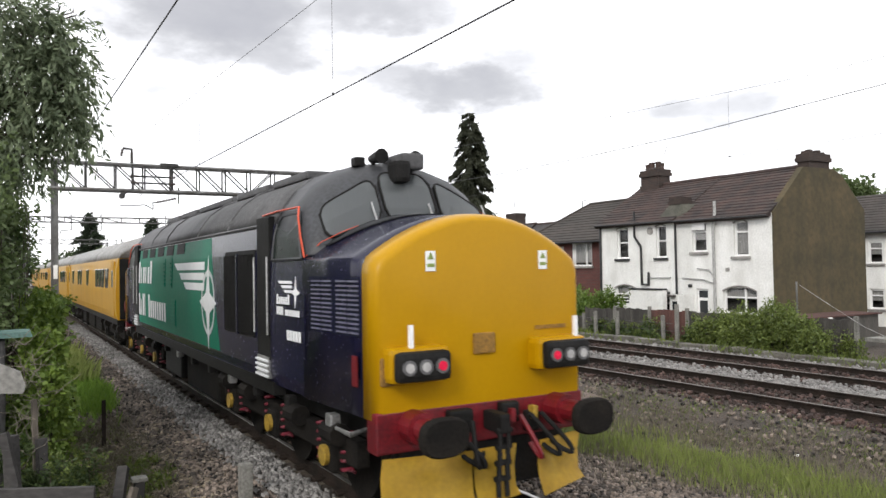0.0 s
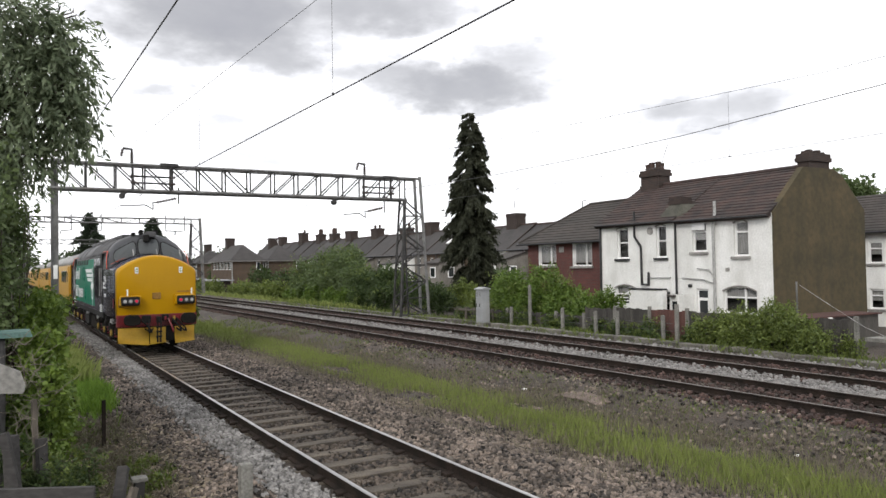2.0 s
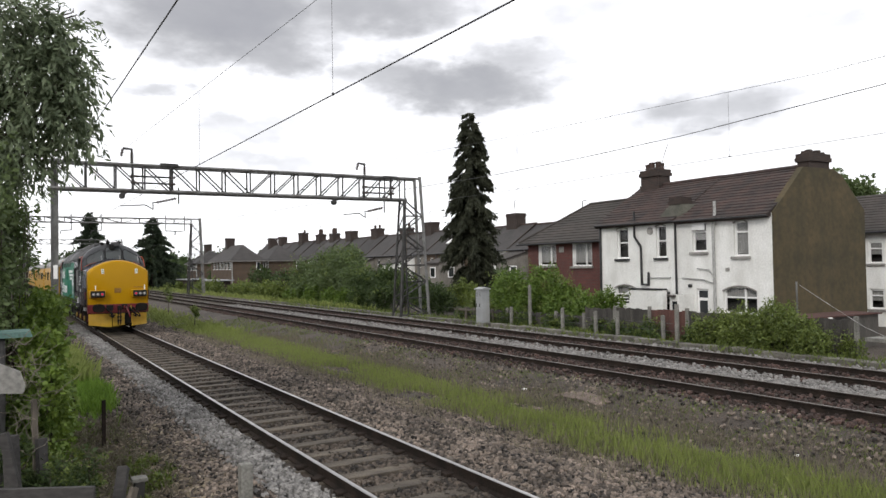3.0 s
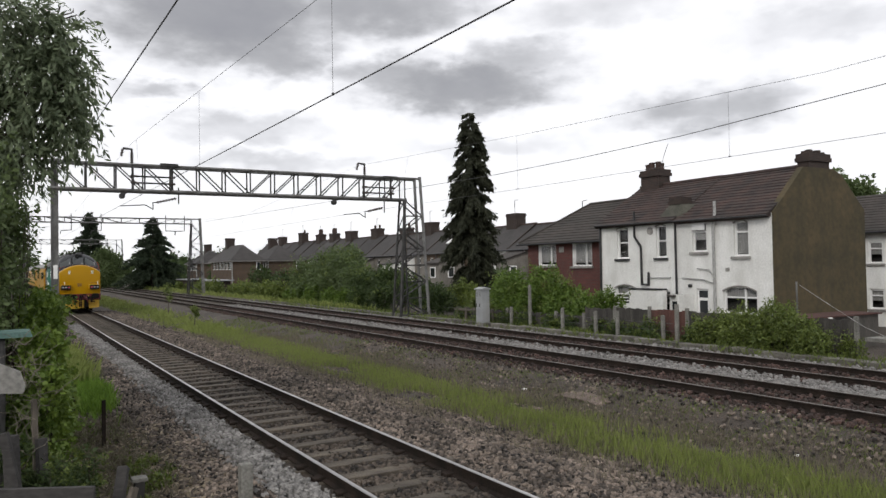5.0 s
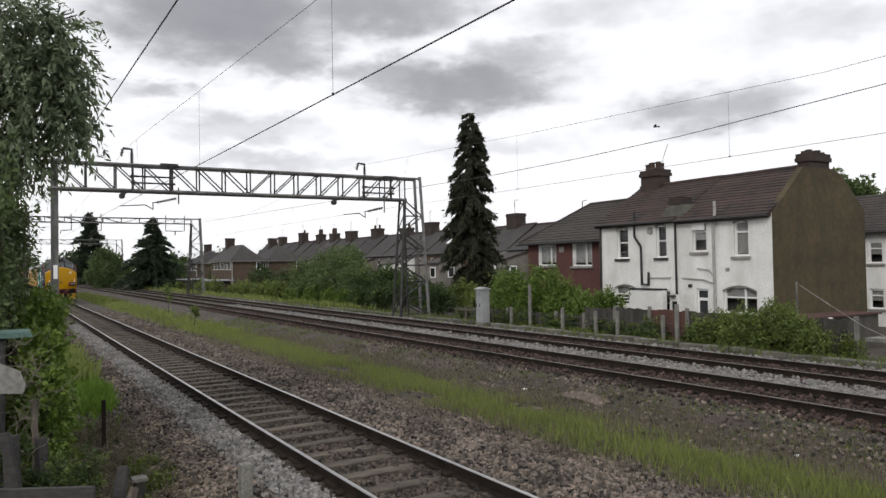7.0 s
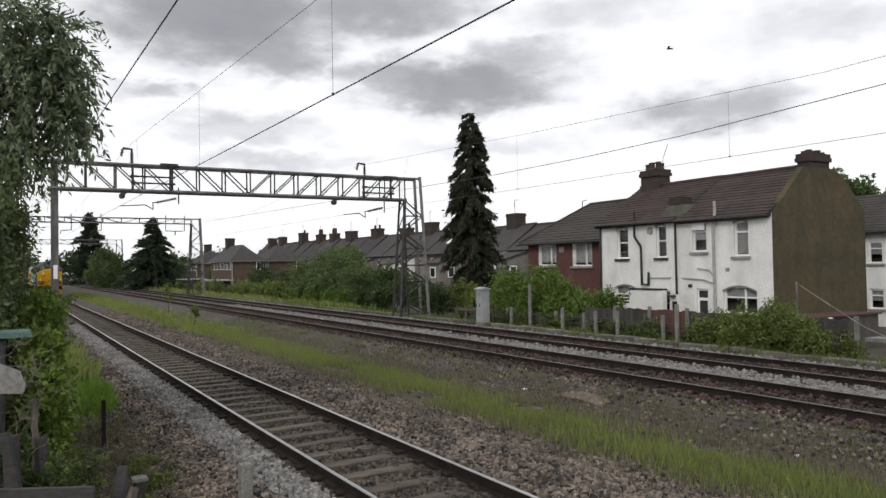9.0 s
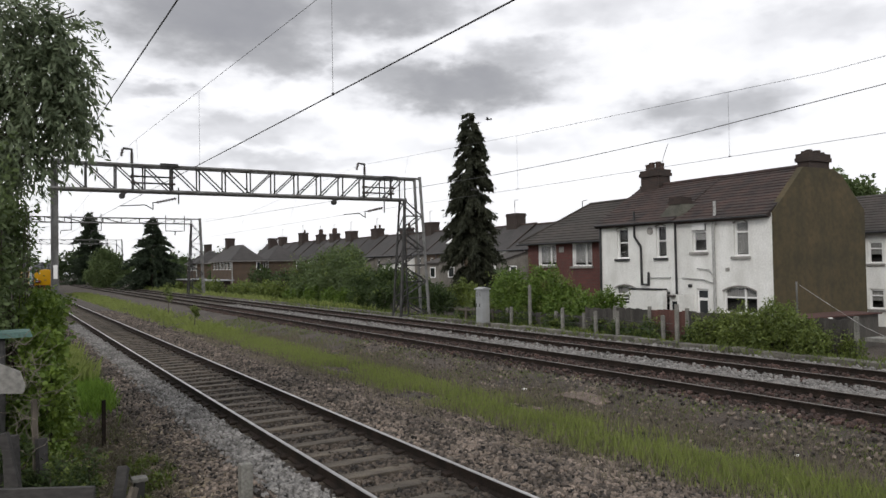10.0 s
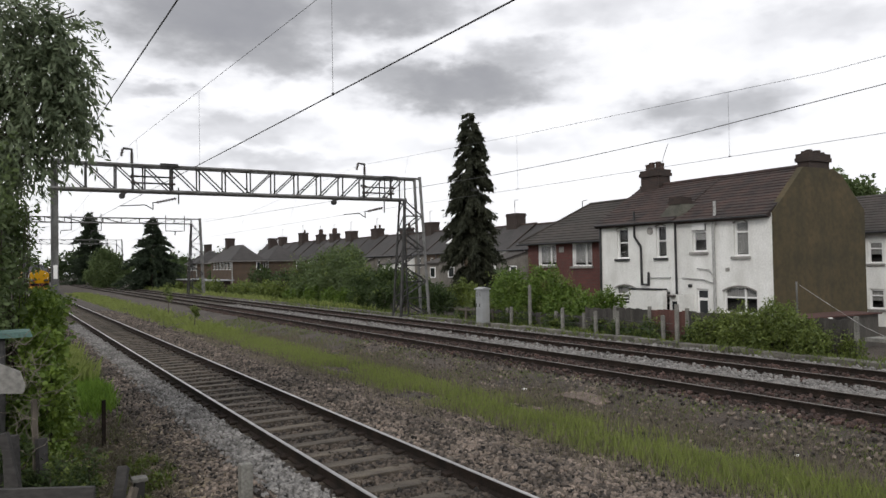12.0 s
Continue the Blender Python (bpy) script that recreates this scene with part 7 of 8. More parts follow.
shrub("lineside_bush", "mid green bushes beside the portal leg", [(18.3, 50.0, 1.2, 1.3), (18.6, 47.4, 1.5, 1.3), (17.8, 46.0, 0.6, 1.1), (18.4, 44.0, 1.1, 1.2), (17.4, 48.8, 0.4, 1.0), (18.5, 41.5, 0.8, 1.1), (18.2, 39.2, 0.6, 1.0)], 19000, 0.17, 0.5, M["leaf_dark"], shoots=M["leaf_bramble"])
shrub("nettle_patch", "bright green nettles below the elder bush", [(17.6, 62, 0.2, 0.9), (17.5, 58.5, 0.3, 1.0), (17.6, 55, 0.2, 0.9), (17.7, 52, 0.3, 0.9), (17.6, 64.5, 0.1, 0.8)], 5000, 0.26, 0.5, M["leaf_bright"], "weeds")
shrub("garden_hedge", "green garden hedge behind the portal", [(19.5, 36.5, 0.3, 0.9), (19.3, 34.5, 0.2, 0.9), (19.2, 33.0, 0.5, 0.9), (20.5, 38.5, 0.5, 1.0), (21.0, 41.0, 0.7, 1.1)], 7000, 0.20, 0.5, M["leaf_bramble"])
# long scrub bank along the far line
bank = []
for i in range(26):
    yy = 66 + i * 4.2
    bank.append((17.2 + 1.8 * random.random() + 0.012 * i * i, yy, 0.0 + 0.4 * random.random(), 0.9 + 0.5 * random.random()))
shrub("scrub_bank", "low green scrub along the far line", bank, 26000, 0.30, 0.5, M["leaf_bramble"], "scrub")
shrub("far_bush", "light green rounded far bush", [(16.0, 128.0, 1.2, 1.8), (16.2, 131.5, 1.0, 1.7)], 4000, 0.36, 0.5, M["leaf_bramble"])
far = []
for i in range(40):
    far.append((-45 + i * 3.4 + 2 * random.random(), 275 + 25 * random.random(), 2.5 + 4.0 * random.random(), 3.5 + 2.5 * random.random()))
for i in range(16):
    far.append((19 + 22 * random.random(), 150 + i * 7.0, 1.5 + 2.0 * random.random(), 2.5 + 1.5 * random.random()))
shrub("far_wood", "hazy dark far trees beyond the gardens", far, 22000, 1.3, 0.5, M["leaf_dark"], "trees")
left = []
for i in range(16):
    left.append((-5.5 - 3.0 * random.random(), 19 + i * 7.0, 2.2 + 1.6 * random.random(), 2.0 + 0.8 * random.random()))
shrub("lineside_trees", "dark green trees along the near side of the line", left, 26000, 0.19, 0.5, M["leaf_shade"], "trees")
gard = []
for i in range(14):
    gard.append((30 + 10 * random.random(), 62 + i * 8, 0.6 + 0.8 * random.random(), 1.5 + 0.7 * random.random()))
shrub("far_gardens", "dark green shrubs in the far back gardens", gard, 7000, 0.5, 0.5, M["leaf_dark"], "shrubs")

weeds = []
for i in range(26):
    yy = 17.6 + 15.5 * random.random()
    weeds.append((15.6 + 0.25 * random.random(), yy, -0.05 + 0.3 * random.random(), 0.2 + 0.25 * random.random()))
shrub("fence_weeds", "straggling weeds along the garden fence", weeds, 7000, 0.11, 0.45, M["leaf_dark"], "weeds", shoots=M["leaf_bramble"])

# ivy and weeds on the near fence
ivy = []
for i in range(80):
    yy = 9.4 + 6.8 * random.random()
    ztop = 1.62 + 0.3 * math.sin(yy * 1.7)
    if i % 4 == 0:
        ivy.append((-3.72 - 0.3 * random.random(), 12.3 + 2.6 * random.random(), 1.6 + 0.55 * random.random(), 0.26 + 0.1 * random.random()))
    ivy.append((-3.86 + 0.035 * (yy - 9.4) - 0.22 * random.random(), yy, (0.55 if yy < 10.9 else -0.15) + (ztop - (0.55 if yy < 10.9 else -0.15)) * random.random() ** 1.05, 0.16 + 0.20 * random.random()))
shrub("ivy_hedge", "bright green ivy overgrowing the near fence", ivy, 42000, 0.062, 0.8, M["leaf_ivy"], "hedge", 0.5, shoots=M["leaf_bright"])
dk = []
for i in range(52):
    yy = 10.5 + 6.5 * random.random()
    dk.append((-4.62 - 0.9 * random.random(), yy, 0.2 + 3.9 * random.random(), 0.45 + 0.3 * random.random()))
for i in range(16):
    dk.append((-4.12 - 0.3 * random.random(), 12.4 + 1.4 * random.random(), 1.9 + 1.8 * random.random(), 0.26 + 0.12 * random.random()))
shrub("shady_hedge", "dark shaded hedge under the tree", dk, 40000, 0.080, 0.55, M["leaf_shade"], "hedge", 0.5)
shrub("lineside_weed", "yellow-green weeds in the ballast", [(-2.6, 10.6, -0.25, 0.22), (-2.75, 11.4, -0.25, 0.2), (-2.5, 11.9, -0.28, 0.18), (-2.9, 9.6, -0.26, 0.16), (-2.3, 11.2, -0.28, 0.14)], 1600, 0.07, 0.45, M["leaf_bramble"], "weeds")
creep = [(-3.45 + 1.0 * random.random() ** 1.4, 9.2 + 6.5 * random.random(), -0.33 + 0.05 * random.random(), 0.10 + 0.12 * random.random()) for i in range(46)]
shrub("creeping_weed", "thin yellow-green weeds creeping over the lineside ballast", creep, 2600, 0.05, 0.4, M["leaf_bramble"], "weeds", shoots=M["straw"])
screen = [(-4.42 + 0.34 * random.random(), 8.9 + 0.5 * random.random(), -0.2 + 1.0 * random.random(), 0.08 + 0.08 * random.random()) for i in range(16)]
shrub("nettle_screen", "green weeds grown up against the old fence", screen, 1500, 0.06, 0.35, M["leaf_dark"], "weeds", shoots=M["leaf_shade"])
foot = [(-4.05 + 0.5 * random.random(), 8.7 + 0.9 * random.random(), -0.25 + 0.75 * random.random(), 0.12 + 0.12 * random.random()) for i in range(26)]
shrub("fence_foot_weed", "dark weeds growing among the broken fence posts", foot, 7000, 0.05, 0.45, M["leaf_dark"], "weeds", shoots=M["leaf_bramble"])


def leaf_litter(n):
    """Dead leaves and bits of straw lying on the ballast."""
    x, y = rng.normal(-2.75, 0.36, n).clip(-3.5, -1.8), 8.0 + 6.5 * rng.random(n) ** 1.3
    z = np.array([ground_z(p, q) for p, q in zip(x, y)]) + rng.uniform(0.02, 0.055, n)
    flat = np.stack([rng.standard_normal(n), rng.standard_normal(n), 0.15 * rng.standard_normal(n)], -1)
    ob = new("leaf_litter", leaf_mesh("leaf_litter", np.stack([x, y, z], -1), 0.09, 0.35, M["litter"], 0.0, flat * 6, 0.6))
    tagged(ob, "pale dead leaves and straw lying on the brown ballast", "leaf litter", kind="stuff")


M["litter"] = leaf_mat("dead_leaf", (0.15, 0.12, 0.085), (0.46, 0.39, 0.29), 0.8)
leaf_litter(4200)


# ---- grass ----
def grass(name, n, fx, fy, h, material, label, lean=0.35):
    x, y = fx(n), fy(n)
    keep = np.array([noise.noise(Vector((p * 1.1, q * 0.55, 4.0))) for p, q in zip(x, y)]) > -0.46 + 0.62 * rng.random(n)
    x, y = x[keep], y[keep]
    n = len(x)
    z = np.array([ground_z(p, q) for p, q in zip(x, y)]) - 0.02
    a = rng.uniform(0, 6.283, n)
    H = h * rng.uniform(0.45, 1.3, n)
    w = np.clip(0.0012 + 0.00034 * y, 0.0022, 0.025) * rng.uniform(0.7, 1.4, n)
    ux, uy = np.cos(a) * w, np.sin(a) * w
    lx, ly = rng.normal(0, lean, n) * H, rng.normal(0, lean, n) * H
    V = np.stack([np.stack([x - ux, y - uy, z], -1), np.stack([x + ux, y + uy, z], -1), np.stack([x + ux * 0.7 + lx * 0.4, y + uy * 0.7 + ly * 0.4, z + H * 0.6], -1), np.stack([x + lx, y + ly, z + H], -1)], 1).reshape(-1, 3)
    F = np.arange(n * 4).reshape(-1, 4)
    return tagged(new(name, raw_mesh(name, V, F, material, 4)), label, "grass", kind="stuff")


def strip(c0, w, y_ref=0.0):
    return lambda n: c0 + w * rng.standard_normal(n).clip(-2.2, 2.2)


grass("verge_grass", 110000, lambda n: 4.5 + 0.42 * rng.standard_normal(n).clip(-2.4, 2.4), near_y(3.2, 42, 1.6), 0.19, M["grass"], "strip of rough green grass between the tracks", 0.13)
grass("far_verge_grass", 16000, strip(4.6, 0.75), lambda n: rng.uniform(36, 120, n), 0.30, M["grass"], "rough grass between the lines further off")
grass("dry_grass", 70000, strip(4.75, 1.0), near_y(3.2, 36, 1.5), 0.16, M["straw"], "dry straw-coloured grass at the verge", 0.2)
grass("scrubby_weeds", 16000, strip(6.5, 0.75), near_y(4.0, 44, 1.5), 0.09, M["leaf_bramble"], "low dark weeds in the stones beside the far track", 0.5)
grass("cess_grass", 9000, strip(15.2, 0.45), near_y(8, 60, 1.3), 0.24, M["leaf_bramble"], "rough grass along the garden fences")
grass("lineside_tuft_grass", 7000, strip(-2.75, 0.22), lambda n: rng.uniform(20.5, 29, n), 0.5, M["grass"], "pale seeding grass beside the near track", 0.25)
grass("lineside_grass", 8000, strip(-2.72, 0.2), lambda n: rng.normal(19.5, 1.2, n), 0.32, M["grass_dark"], "lush bright grass beside the near track", 0.25)
grass("lineside_straw", 2200, strip(-2.95, 0.3), lambda n: rng.uniform(8.5, 16, n), 0.22, M["straw"], "dry weeds in the lineside ballast")
grass("far_bank_grass", 12000, strip(17.4, 1.3), lambda n: rng.uniform(45, 130, n), 0.5, M["grass"], "long grass on the far bank")
# ---- fences, cabinet, lineside things ----
def fence():
    """Concrete posts with timber panels along the gardens, one thing for each bay."""
    x = 15.95
    ys = [12.2, 14.3, 16.3, 18.15, 19.9, 21.7, 23.5, 25.3, 27.1, 28.9, 31.0, 33.2]
    for i, (a, b) in enumerate(zip(ys[:-1], ys[1:])):
        red = 18.0 < a < 19.0
        top = 0.92 if a < 21 else (0.86 if a < 23 else 0.52)
        f = thing("fence_bay", (x, a, -0.2), "red-brown timber fence panel beside a concrete post" if red else "weathered grey timber fence panel beside a concrete post", "fence", group="garden fence")
        part("post", box(x - 0.06, x + 0.05, a - 0.055, a + 0.055, -0.4, top + 0.10, bev=0.02), M["concrete"], f, "concrete fence post")
        n = 11
        w = (b - a - 0.16) / n
        for k in range(n):
            zt = top + random.uniform(-0.05, 0.02) - (0.35 if (not red and a > 25 and k % 4 == 1) else 0)
            y0 = a + 0.08 + k * w
            part("board", box(x - 0.012, x + 0.012, y0 + 0.004, y0 + w - 0.004, -0.15, zt), M["fence_red"] if red else M["fence_panel"], f)
        for z in (0.1, top - 0.2):
            part("rail", box(x + 0.014, x + 0.06, a + 0.07, b - 0.07, z, z + 0.08), M["fence_panel"], f)
    # slim concrete posts of an older wire fence before it
    for y, h in ((18.12, 1.15), (18.75, 0.75), (21.0, 0.8), (22.2, 0.75), (24.2, 0.8), (26.4, 1.7), (27.8, 0.7)):
        p = thing("wire_fence_post", (15.4, y, -0.2), "slim grey concrete wire fence post", "fence post", group="old wire fence posts")
        part("shaft", box(15.34, 15.46, y - 0.055, y + 0.055, -0.4, h, bev=0.02), M["concrete"], p)
        part("top", box(15.345, 15.455, y - 0.05, y + 0.05, h, h + 0.03, bev=0.012), M["concrete"], p)
    for z in (0.25, 0.5):
        me = mesh_of("fence_wire", rod((15.4, 18.1, z), (15.4, 34, z), 0.006), M["wire"])
        tagged(new("fence_wire", me), "thin rusty fence wire between posts", "fence wire")
    # far light-coloured posts by the cabinet
    for k in range(5):
        y = 29.6 + 0.8 * k
        p = thing("short_fence_post", (15.6, y, -0.2), "short pale timber fence post", "fence post", group="short fence posts")
        part("shaft", box(15.55, 15.65, y - 0.05, y + 0.05, -0.4, 0.55, bev=0.015), M["old_wood"], p)
    part("top_rail", box(15.52, 15.56, 29.5, 33.0, 0.38, 0.48), M["old_wood"], p)


def cabinet():
    c = thing("location_cabinet", (14.8, 29.2, -0.15), "pale grey steel lineside equipment cabinet", "equipment cabinet")
    x0, x1, y0, y1 = 14.6, 15.0, 28.95, 29.5
    part("plinth", box(x0 - 0.05, x1 + 0.05, y0 - 0.05, y1 + 0.05, -0.35, -0.02), M["concrete"], c, "concrete plinth")
    part("body", box(x0, x1, y0, y1, -0.02, 1.5, bev=0.02), M["cabinet"], c)
    part("roof", prism([(x0 - 0.06, 1.5), (x1 + 0.06, 1.5), (x1 + 0.06, 1.54), ((x0 + x1) / 2, 1.62), (x0 - 0.06, 1.54)], 1, y0 - 0.06, y1 + 0.06), M["cabinet"], c, "shallow pitched cabinet roof")
    for a, b in ((y0 + 0.03, 29.22), (29.23, y1 - 0.03)):
        d = part("door", box(x0 - 0.02, x0, a, b, 0.05, 1.45, bev=0.006), M["cabinet"], c)
        part("handle", box(x0 - 0.045, x0 - 0.02, b - 0.10, b - 0.06, 0.7, 0.86), M["darksteel"], d)
        for k in range(4):
            part("vent_slot", box(x0 - 0.026, x0 - 0.02, a + 0.08, b - 0.08, 1.2 + k * 0.05, 1.22 + k * 0.05), M["darksteel"], d)




def trough():
    t = thing("cable_trough", (14.85, 20, -0.15), "run of pale concrete cable trough lids beside the far track", "cable trough", kind="structure")
    lid = mesh_of("trough_lid", box(-0.2, 0.2, -0.48, 0.48, -0.12, 0.05, bev=0.012), M["old_lid"])
    for i in range(60):
        y = 8 + i * 1.0
        shared("trough_lid", lid, t, (14.95 + random.uniform(-0.03, 0.03), y, -0.08 + random.uniform(-0.02, 0.02)), (0, 0, random.uniform(-0.03, 0.03)))


def post(name, label, x, y, h, w, material, cap=None):
    z = ground_z(x, y)
    p = thing(name, (x, y, z), label, "post")
    part("shaft", box(x - w / 2, x + w / 2, y - w / 2, y + w / 2, z - 0.15, z + h, bev=w * 0.12), material, p)
    if cap:
        part("cap", box(x - w * 0.75, x + w * 0.75, y - w * 0.75, y + w * 0.75, z + h, z + h + 0.05, bev=0.015), cap, p, "pale cap")
    return p


def near_side():
    post("concrete_marker", "short grey concrete marker post in the ballast", -1.83, 9.15, 0.44, 0.15, M["concrete"])
    post("stump_post", "short dark post with a pale worn top", -2.95, 9.75, 0.42, 0.12, M["dark_wood"], M["concrete"])
    post("iron_stake", "thin rusty iron stake at the lineside", -2.93, 13.7, 0.82, 0.06, M["rail_rust"])
    post("iron_stake", "thin rusty iron stake among the ivy", -3.25, 15.5, 0.9, 0.05, M["rail_rust"])
    # tumbledown near fence: leaning posts, broken boards, a rail
    f = thing("tumbledown_fence", (-3.9, 9.4, -0.3), "tumbledown old timber fence with leaning posts", "fence")
    for a, b, w in (((-4.10, 8.6, -0.3), (-4.36, 8.7, 1.0), 0.08), ((-4.05, 9.0, -0.3), (-4.08, 9.1, 1.25), 0.05), ((-3.78, 9.3, -0.3), (-3.80, 9.3, 0.45), 0.08), ((-3.35, 8.9, -0.35), (-3.18, 9.3, 0.36), 0.11), ((-3.3, 8.8, -0.35), (-3.12, 8.9, 0.22), 0.07), ((-4.25, 8.75, -0.3), (-4.30, 8.8, 0.95), 0.11), ((-3.98, 8.9, -0.3), (-4.02, 9.0, 0.85), 0.09)):
        part("leaning_post", beam(a, b, w, w), M["old_wood"] if w < 0.08 else M["dark_wood"], f)
    part("near_board", prism([(-4.75, 8.26), (-3.64, 7.68), (-3.62, 7.73), (-4.73, 8.32)], 2, -0.32, 0.60), M["dark_wood"], f, "dark damp board")
    part("broken_board", beam((-4.3, 8.7, 0.2), (-3.6, 9.2, 0.0), 0.02, 0.12), M["old_wood"], f)
    part("pale_stick", beam((-3.1, 8.9, -0.35), (-3.17, 8.95, 0.08), 0.025, 0.02), M["plain_white"], f)
    # pale board and green lid behind it
    b = thing("grey_panel", (-4.6, 9.2, 1.2), "weathered grey sheet leaning in the weeds", "panel")
    part("sheet", prism([(-5.5, 1.76), (-4.39, 1.68), (-4.21, 1.59), (-4.16, 1.44), (-4.19, 1.36), (-5.5, 1.50)], 1, 8.8, 8.84), mat("weathered_grey_sheet", (0.30, 0.295, 0.275), (0.19, 0.185, 0.17), 2.5, 20, 0.8), b)
    part("prop", beam((-4.7, 8.9, -0.3), (-4.7, 8.88, 1.5), 0.08, 0.08), M["old_wood"], b)
    g = thing("green_lid", (-4.7, 10.0, 1.7), "faded turquoise plastic lid among the weeds", "lid")
    part("lid", prism([(-5.5, 1.94), (-4.10, 1.95), (-4.08, 1.89), (-5.5, 1.88)], 1, 9.4, 9.9), mat("turquoise_plastic", (0.12, 0.21, 0.19), (0.045, 0.10, 0.085), 3, 25, 0.6), g)
    part("bin_body", box(-5.5, -4.34, 9.45, 9.85, -0.3, 1.87, bev=0.03), M["darksteel"], g)
    s = thing("warning_board", (-4.6, 8.0, 0.1), "edge of a white board with a red border", "board")
    part("board", box(-4.75, -4.36, 7.7, 7.72, 0.20, 0.48), M["plain_white"], s)
    part("stake", box(-4.6, -4.55, 7.72, 7.77, -0.4, 0.45), M["old_wood"], s)
    part("border", box(-4.37, -4.345, 7.695, 7.715, 0.20, 0.48), T["red"], s)
    # dead stems
    d = thing("dead_stems", (-4.1, 9.2, -0.3), "tangle of pale dead climber stems on the fence", "dead stems")
    for k in range(90):
        x, y = -4.16 + random.gauss(0, 0.10), 9.0 + random.uniform(-0.1, 0.7)
        z = random.uniform(0.5, 1.85)
        bm = bmesh.new()
        limb(bm, (x, y, z), (x + random.uniform(-0.25, 0.25), y + random.uniform(-0.2, 0.2), z + random.uniform(-0.1, 0.35)), 0.0045, 0.002, 0.02, 5)
        part("stem", bm, M["twig"], d)


def far_bits():
    # low white shelter roofs far off
    for x, y, w in ((19.5, 118.0, 6.0), (19.0, 98.0, 4.0)):
        s = thing("low_shelter", (x, y, -0.3), "low flat-roofed pale shelter beside the far line", "shelter")
        part("roof", box(x - 0.5, x + w * 0.5, y - 1.5, y + 6, 1.25, 1.42, bev=0.03), M["cabinet"], s)
        part("wall", box(x - 0.2, x + w * 0.4, y - 1.0, y + 5.5, -0.3, 1.25), M["brick_dark"], s)
    # white signal plates
    for x, y, h in ((15.2, 165.0, 3.9), (15.4, 140.0, 2.3)):
        s = thing("lineside_sign", (x, y, -0.3), "far white lineside plate on a post", "sign")
        part("pole", rod((x, y, -0.4), (x, y, h), 0.06), M["galv"], s)
        part("plate", box(x - 0.28, x + 0.28, y - 0.05, y, h - 1.0, h), M["plain_white"], s)
    # small young trees in the verge
    for x, y, h in ((5.3, 54.0, 1.7), (4.1, 40.0, 0.75)):
        t = thing("sapling", (x, y, -0.4), "thin self-sown sapling in the verge", "sapling")
        bm = bmesh.new()
        limb(bm, (x, y, -0.45), (x, y, h), 0.03, 0.008, 0.04)
        part("trunk", bm, M["bark"], t)
        P, dd = blob_points(500, [(x, y, h * 0.8), (x + 0.1, y, h * 0.45)], [0.32 * h, 0.2 * h], 0.1)
        ob = new("leaves", leaf_mesh("leaves", P - np.array([[x, y, -0.4]]), 0.11, 0.5, M["leaf_bramble"], 0.2))
        ob.parent = t
    # telephone pole and the wire from the fence
    p = thing("stay_wire", (16.1, 12.0, -0.2), "pale sagging stay wire from a garden pole", "wire")
    part("pole", rod((16.4, 14.3, -0.3), (16.4, 14.3, 1.95), 0.03), M["galv"], p)
    part("wire", path_tube([(16.4, 14.2, 1.85), (16.0, 12.9, 1.25), (15.7, 11.8, 0.75), (15.5, 11.0, 0.5)], 0.007), M["greypipe"], p)
    b = thing("trestle_board", (15.6, 11.4, -0.2), "pale concrete slab propped on a leg", "slab")
    part("slab", box(15.3, 15.9, 10.6, 11.6, 0.42, 0.52, bev=0.01), M["concrete"], b)
    part("leg", beam((15.6, 11.25, -0.25), (15.6, 10.95, 0.42), 0.10, 0.10), M["concrete"], b)
    part("leg", beam((15.6, 10.75, -0.25), (15.6, 10.7, 0.42), 0.10, 0.10), M["concrete"], b)
    # low dark garden sheds beside the gable
    g = thing("garden_shed", (22.0, 15.0, GZ), "low dark red-brown garden shed beside the gable", "shed")
    part("body", box(19.5, 24.0, 16.2, 17.4, GZ, 0.55), M["fence_panel"], g)
    part("roof", prism([(19.4, 0.55), (24.1, 0.55), (24.1, 0.60), (19.4, 0.60)], 1, 16.1, 17.5), M["fence_red"], g)
    post("white_post", "thin white post in the garden", 19.0, 14.9, 1.35, 0.10, M["plain_white"])
    # pole behind the bushes
    q = thing("telegraph_pole", (21.0, 47.0, -0.5), "grey wooden telegraph pole", "pole")
    part("shaft", rod((21.0, 48.8, -0.6), (21.0, 48.8, 5.4), 0.11, n=8, r2=0.08), M["old_wood"], q)
    part("cap", rod((21.0, 48.8, 5.4), (21.0, 48.8, 5.46), 0.085, n=8), M["darksteel"], q)
    # low heap of pale sand beside the far line
    bm = bmesh.new()
    bmesh.ops.create_grid(bm, x_segments=24, y_segments=24, size=1.0)
    for v in bm.verts:
        r = math.hypot(v.co.x, v.co.y)
        h = 0.055 * (1 - r * r) + 0.03 * noise.noise(v.co * 4) - 0.03
        v.co = Vector((6.73 + v.co.x * 0.42, 12.7 + v.co.y * 0.8, ground_z(6.73, 12.7) + h))
    tagged(smooth(new("sand_heap", mesh_of("sand_heap", bm, mat("pale_pink_sand", (0.15, 0.115, 0.095), (0.10, 0.076, 0.063), 3, 40, 0.95, bump=0.6)))), "low heap of pale pinkish sand in the verge", "sand heap", kind="stuff")
    # litter in the ballast
    for x, y, s in ((4.35, 8.3, 0.065), (5.0, 6.35, 0.05), (9.9, 37.0, 0.2), (14.9, 41.0, 0.14), (6.3, 14.5, 0.06), (4.2, 13.2, 0.05), (6.1, 7.3, 0.05)):
        bm = bmesh.new()
        bmesh.ops.create_icosphere(bm, subdivisions=1, radius=s, matrix=Matrix.Translation((x, y, ground_z(x, y) + s * 0.4)) @ Matrix.Diagonal((1, 1.4, 0.5, 1)))
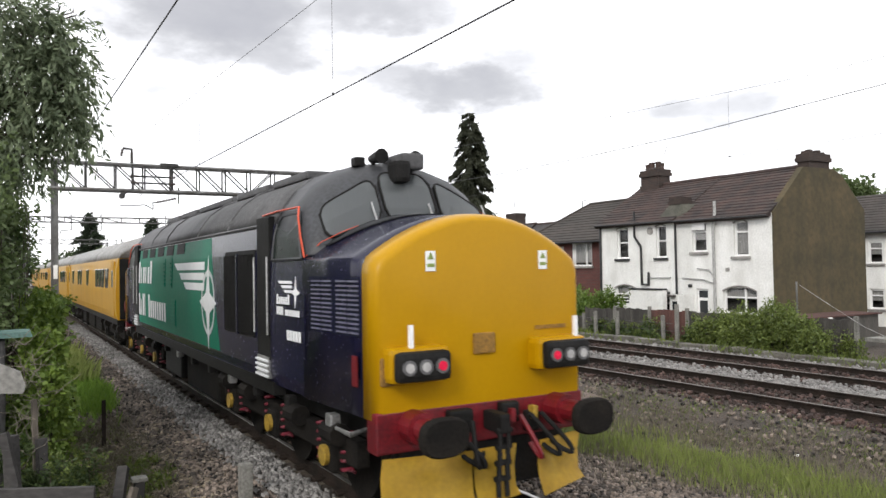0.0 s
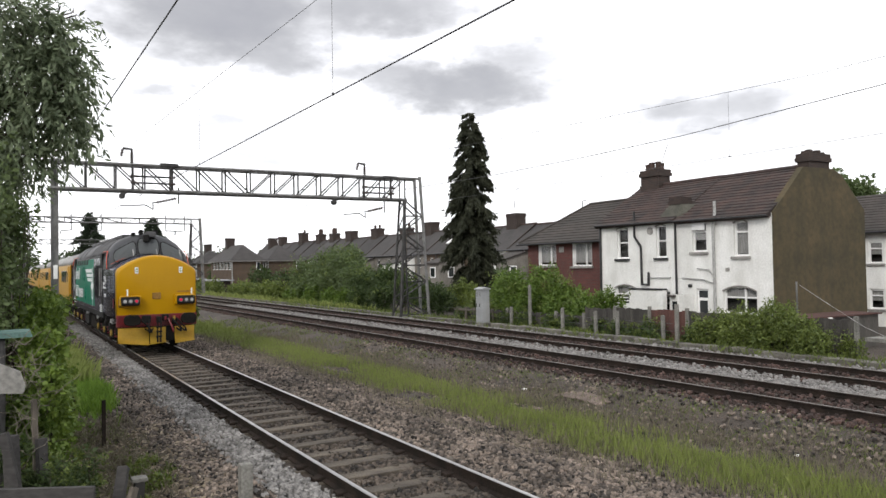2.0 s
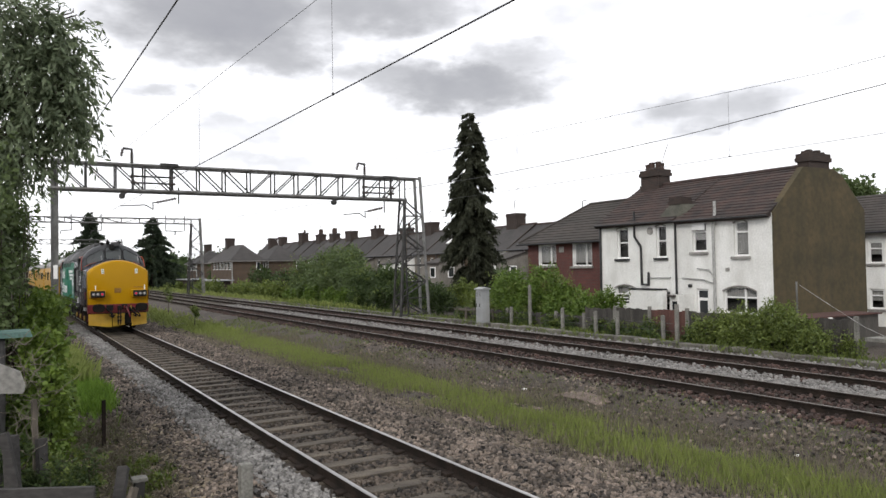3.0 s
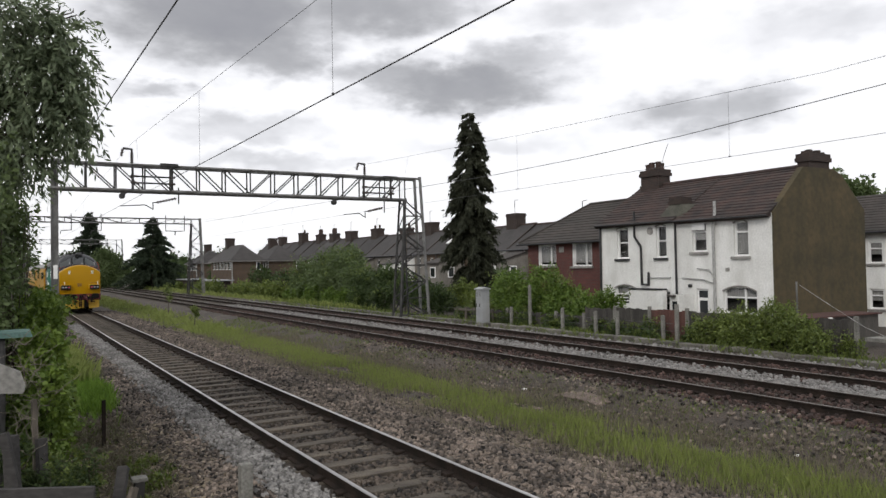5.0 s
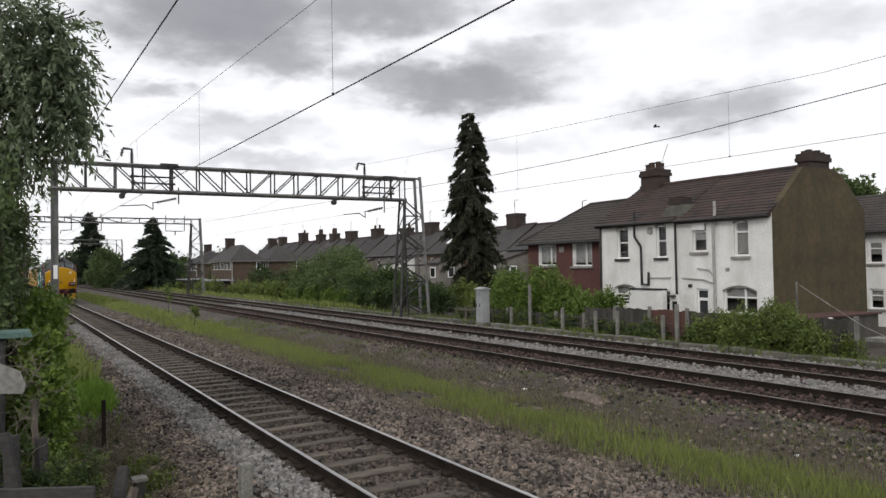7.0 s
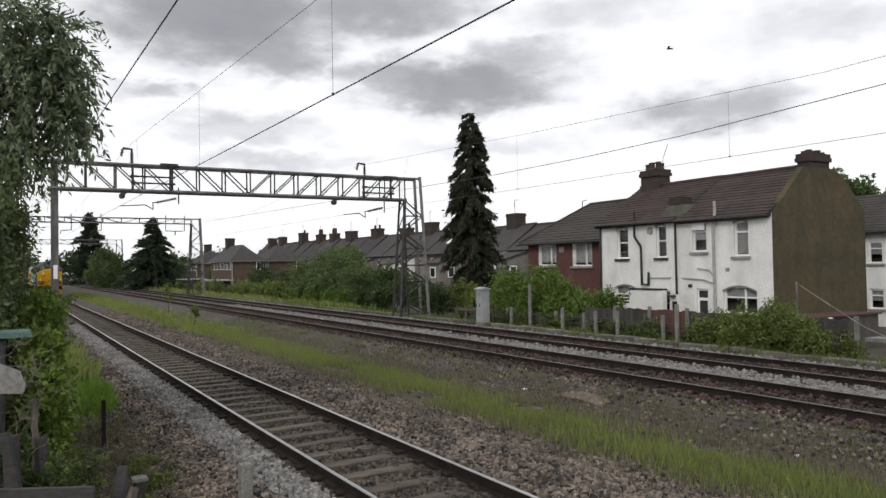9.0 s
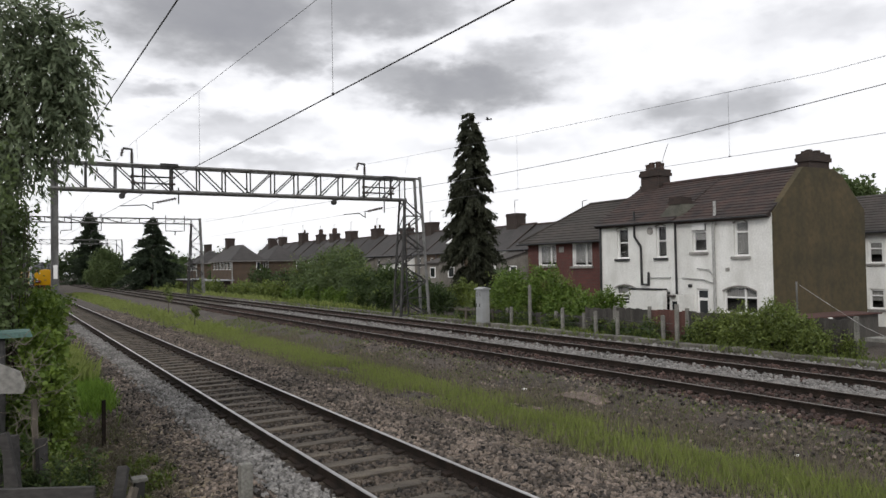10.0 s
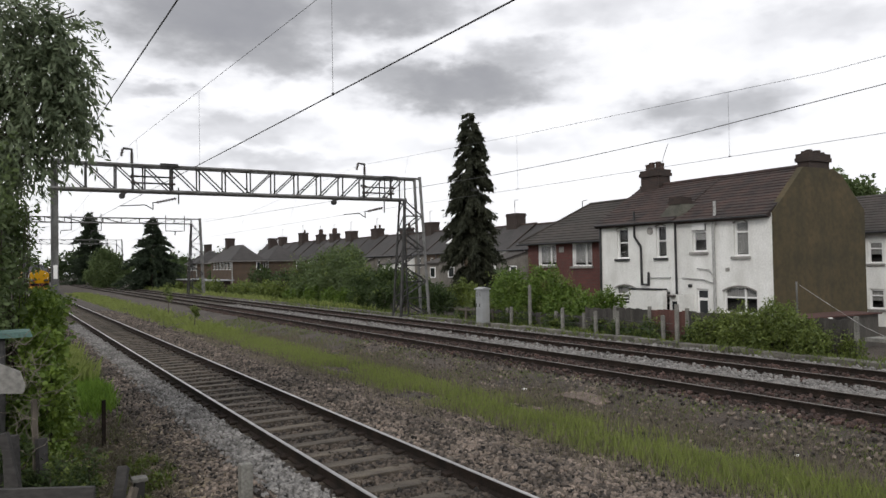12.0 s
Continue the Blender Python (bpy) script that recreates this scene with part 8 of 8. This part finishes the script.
        for v in bm.verts:
            v.co += Vector((random.uniform(-1, 1), random.uniform(-1, 1), random.uniform(-1, 1))) * s * 0.2
        tagged(new("litter", mesh_of("litter", bm, M["plain_white"])), "small pale scrap of litter on the ground", "litter", group="litter")


fence()
cabinet()
trough()
near_side()
far_bits()
# ---- birds that cross the sky: seconds and place ----
GULL_WAY = [(0, 182.6, -7.4, 92.7), (3, 112.4, 17.3, 55.9), (5.8, 48.3, 38.2, 22.4), (6.2, 46.8, 39.2, 18.5), (6.5, 45.3, 40.2, 16.2), (6.8, 42.5, 41.8, 14.6), (7.0, 40.6, 43.0, 13.5), (7.2, 37.9, 43.4, 12.5), (7.8, 31.7, 44.8, 10.5), (8.4, 25.3, 43.9, 8.6), (9.0, 23.4, 43.3, 7.9), (12, 23.4, 43.3, 7.8)]
CROW_WAY = [(0, 268.5, -47.4, 146.6), (6, 107.5, 20.1, 56.0), (8.8, 45.2, 40.1, 21.7), (9.2, 38.1, 44.3, 18.0), (9.5, 34.0, 46.8, 16.3), (10, 29.0, 49.7, 14.3), (10.5, 24.3, 52.5, 12.4), (11, 24.5, 54.7, 11.2), (12, 22.8, 60.4, 9.8)]


def bird(label, mat_):
    b = thing("bird", (0, 0, 0), label, "bird", group="birds")
    bm = bmesh.new()
    bmesh.ops.create_icosphere(bm, subdivisions=2, radius=0.075, matrix=Matrix.Diagonal((2.3, 1, 1, 1)))
    part("body", bm, mat_, b)
    bm = rod((-0.15, 0, 0.0), (-0.33, 0, 0.01), 0.05, r2=0.09, n=6)
    part("tail", bm, mat_, b)
    for s in (-1, 1):
        bm = bmesh.new()
        f = [bm.verts.new(q) for q in ((0.10, s * 0.04, 0.02), (0.12, s * 0.24, 0.13), (0.0, s * 0.46, 0.10), (-0.06, s * 0.24, 0.11), (-0.08, s * 0.04, 0.02))]
        bm.faces.new(f)
        bmesh.ops.solidify(bm, geom=bm.faces[:], thickness=0.012)
        part("wing", bm, mat_, b)
    return b


BIRDS = [(bird("small dark bird in flight", mat("dark_plumage", (0.06, 0.06, 0.06))), GULL_WAY), (bird("small grey bird in flight", mat("grey_plumage", (0.10, 0.10, 0.10))), CROW_WAY)]
motions()
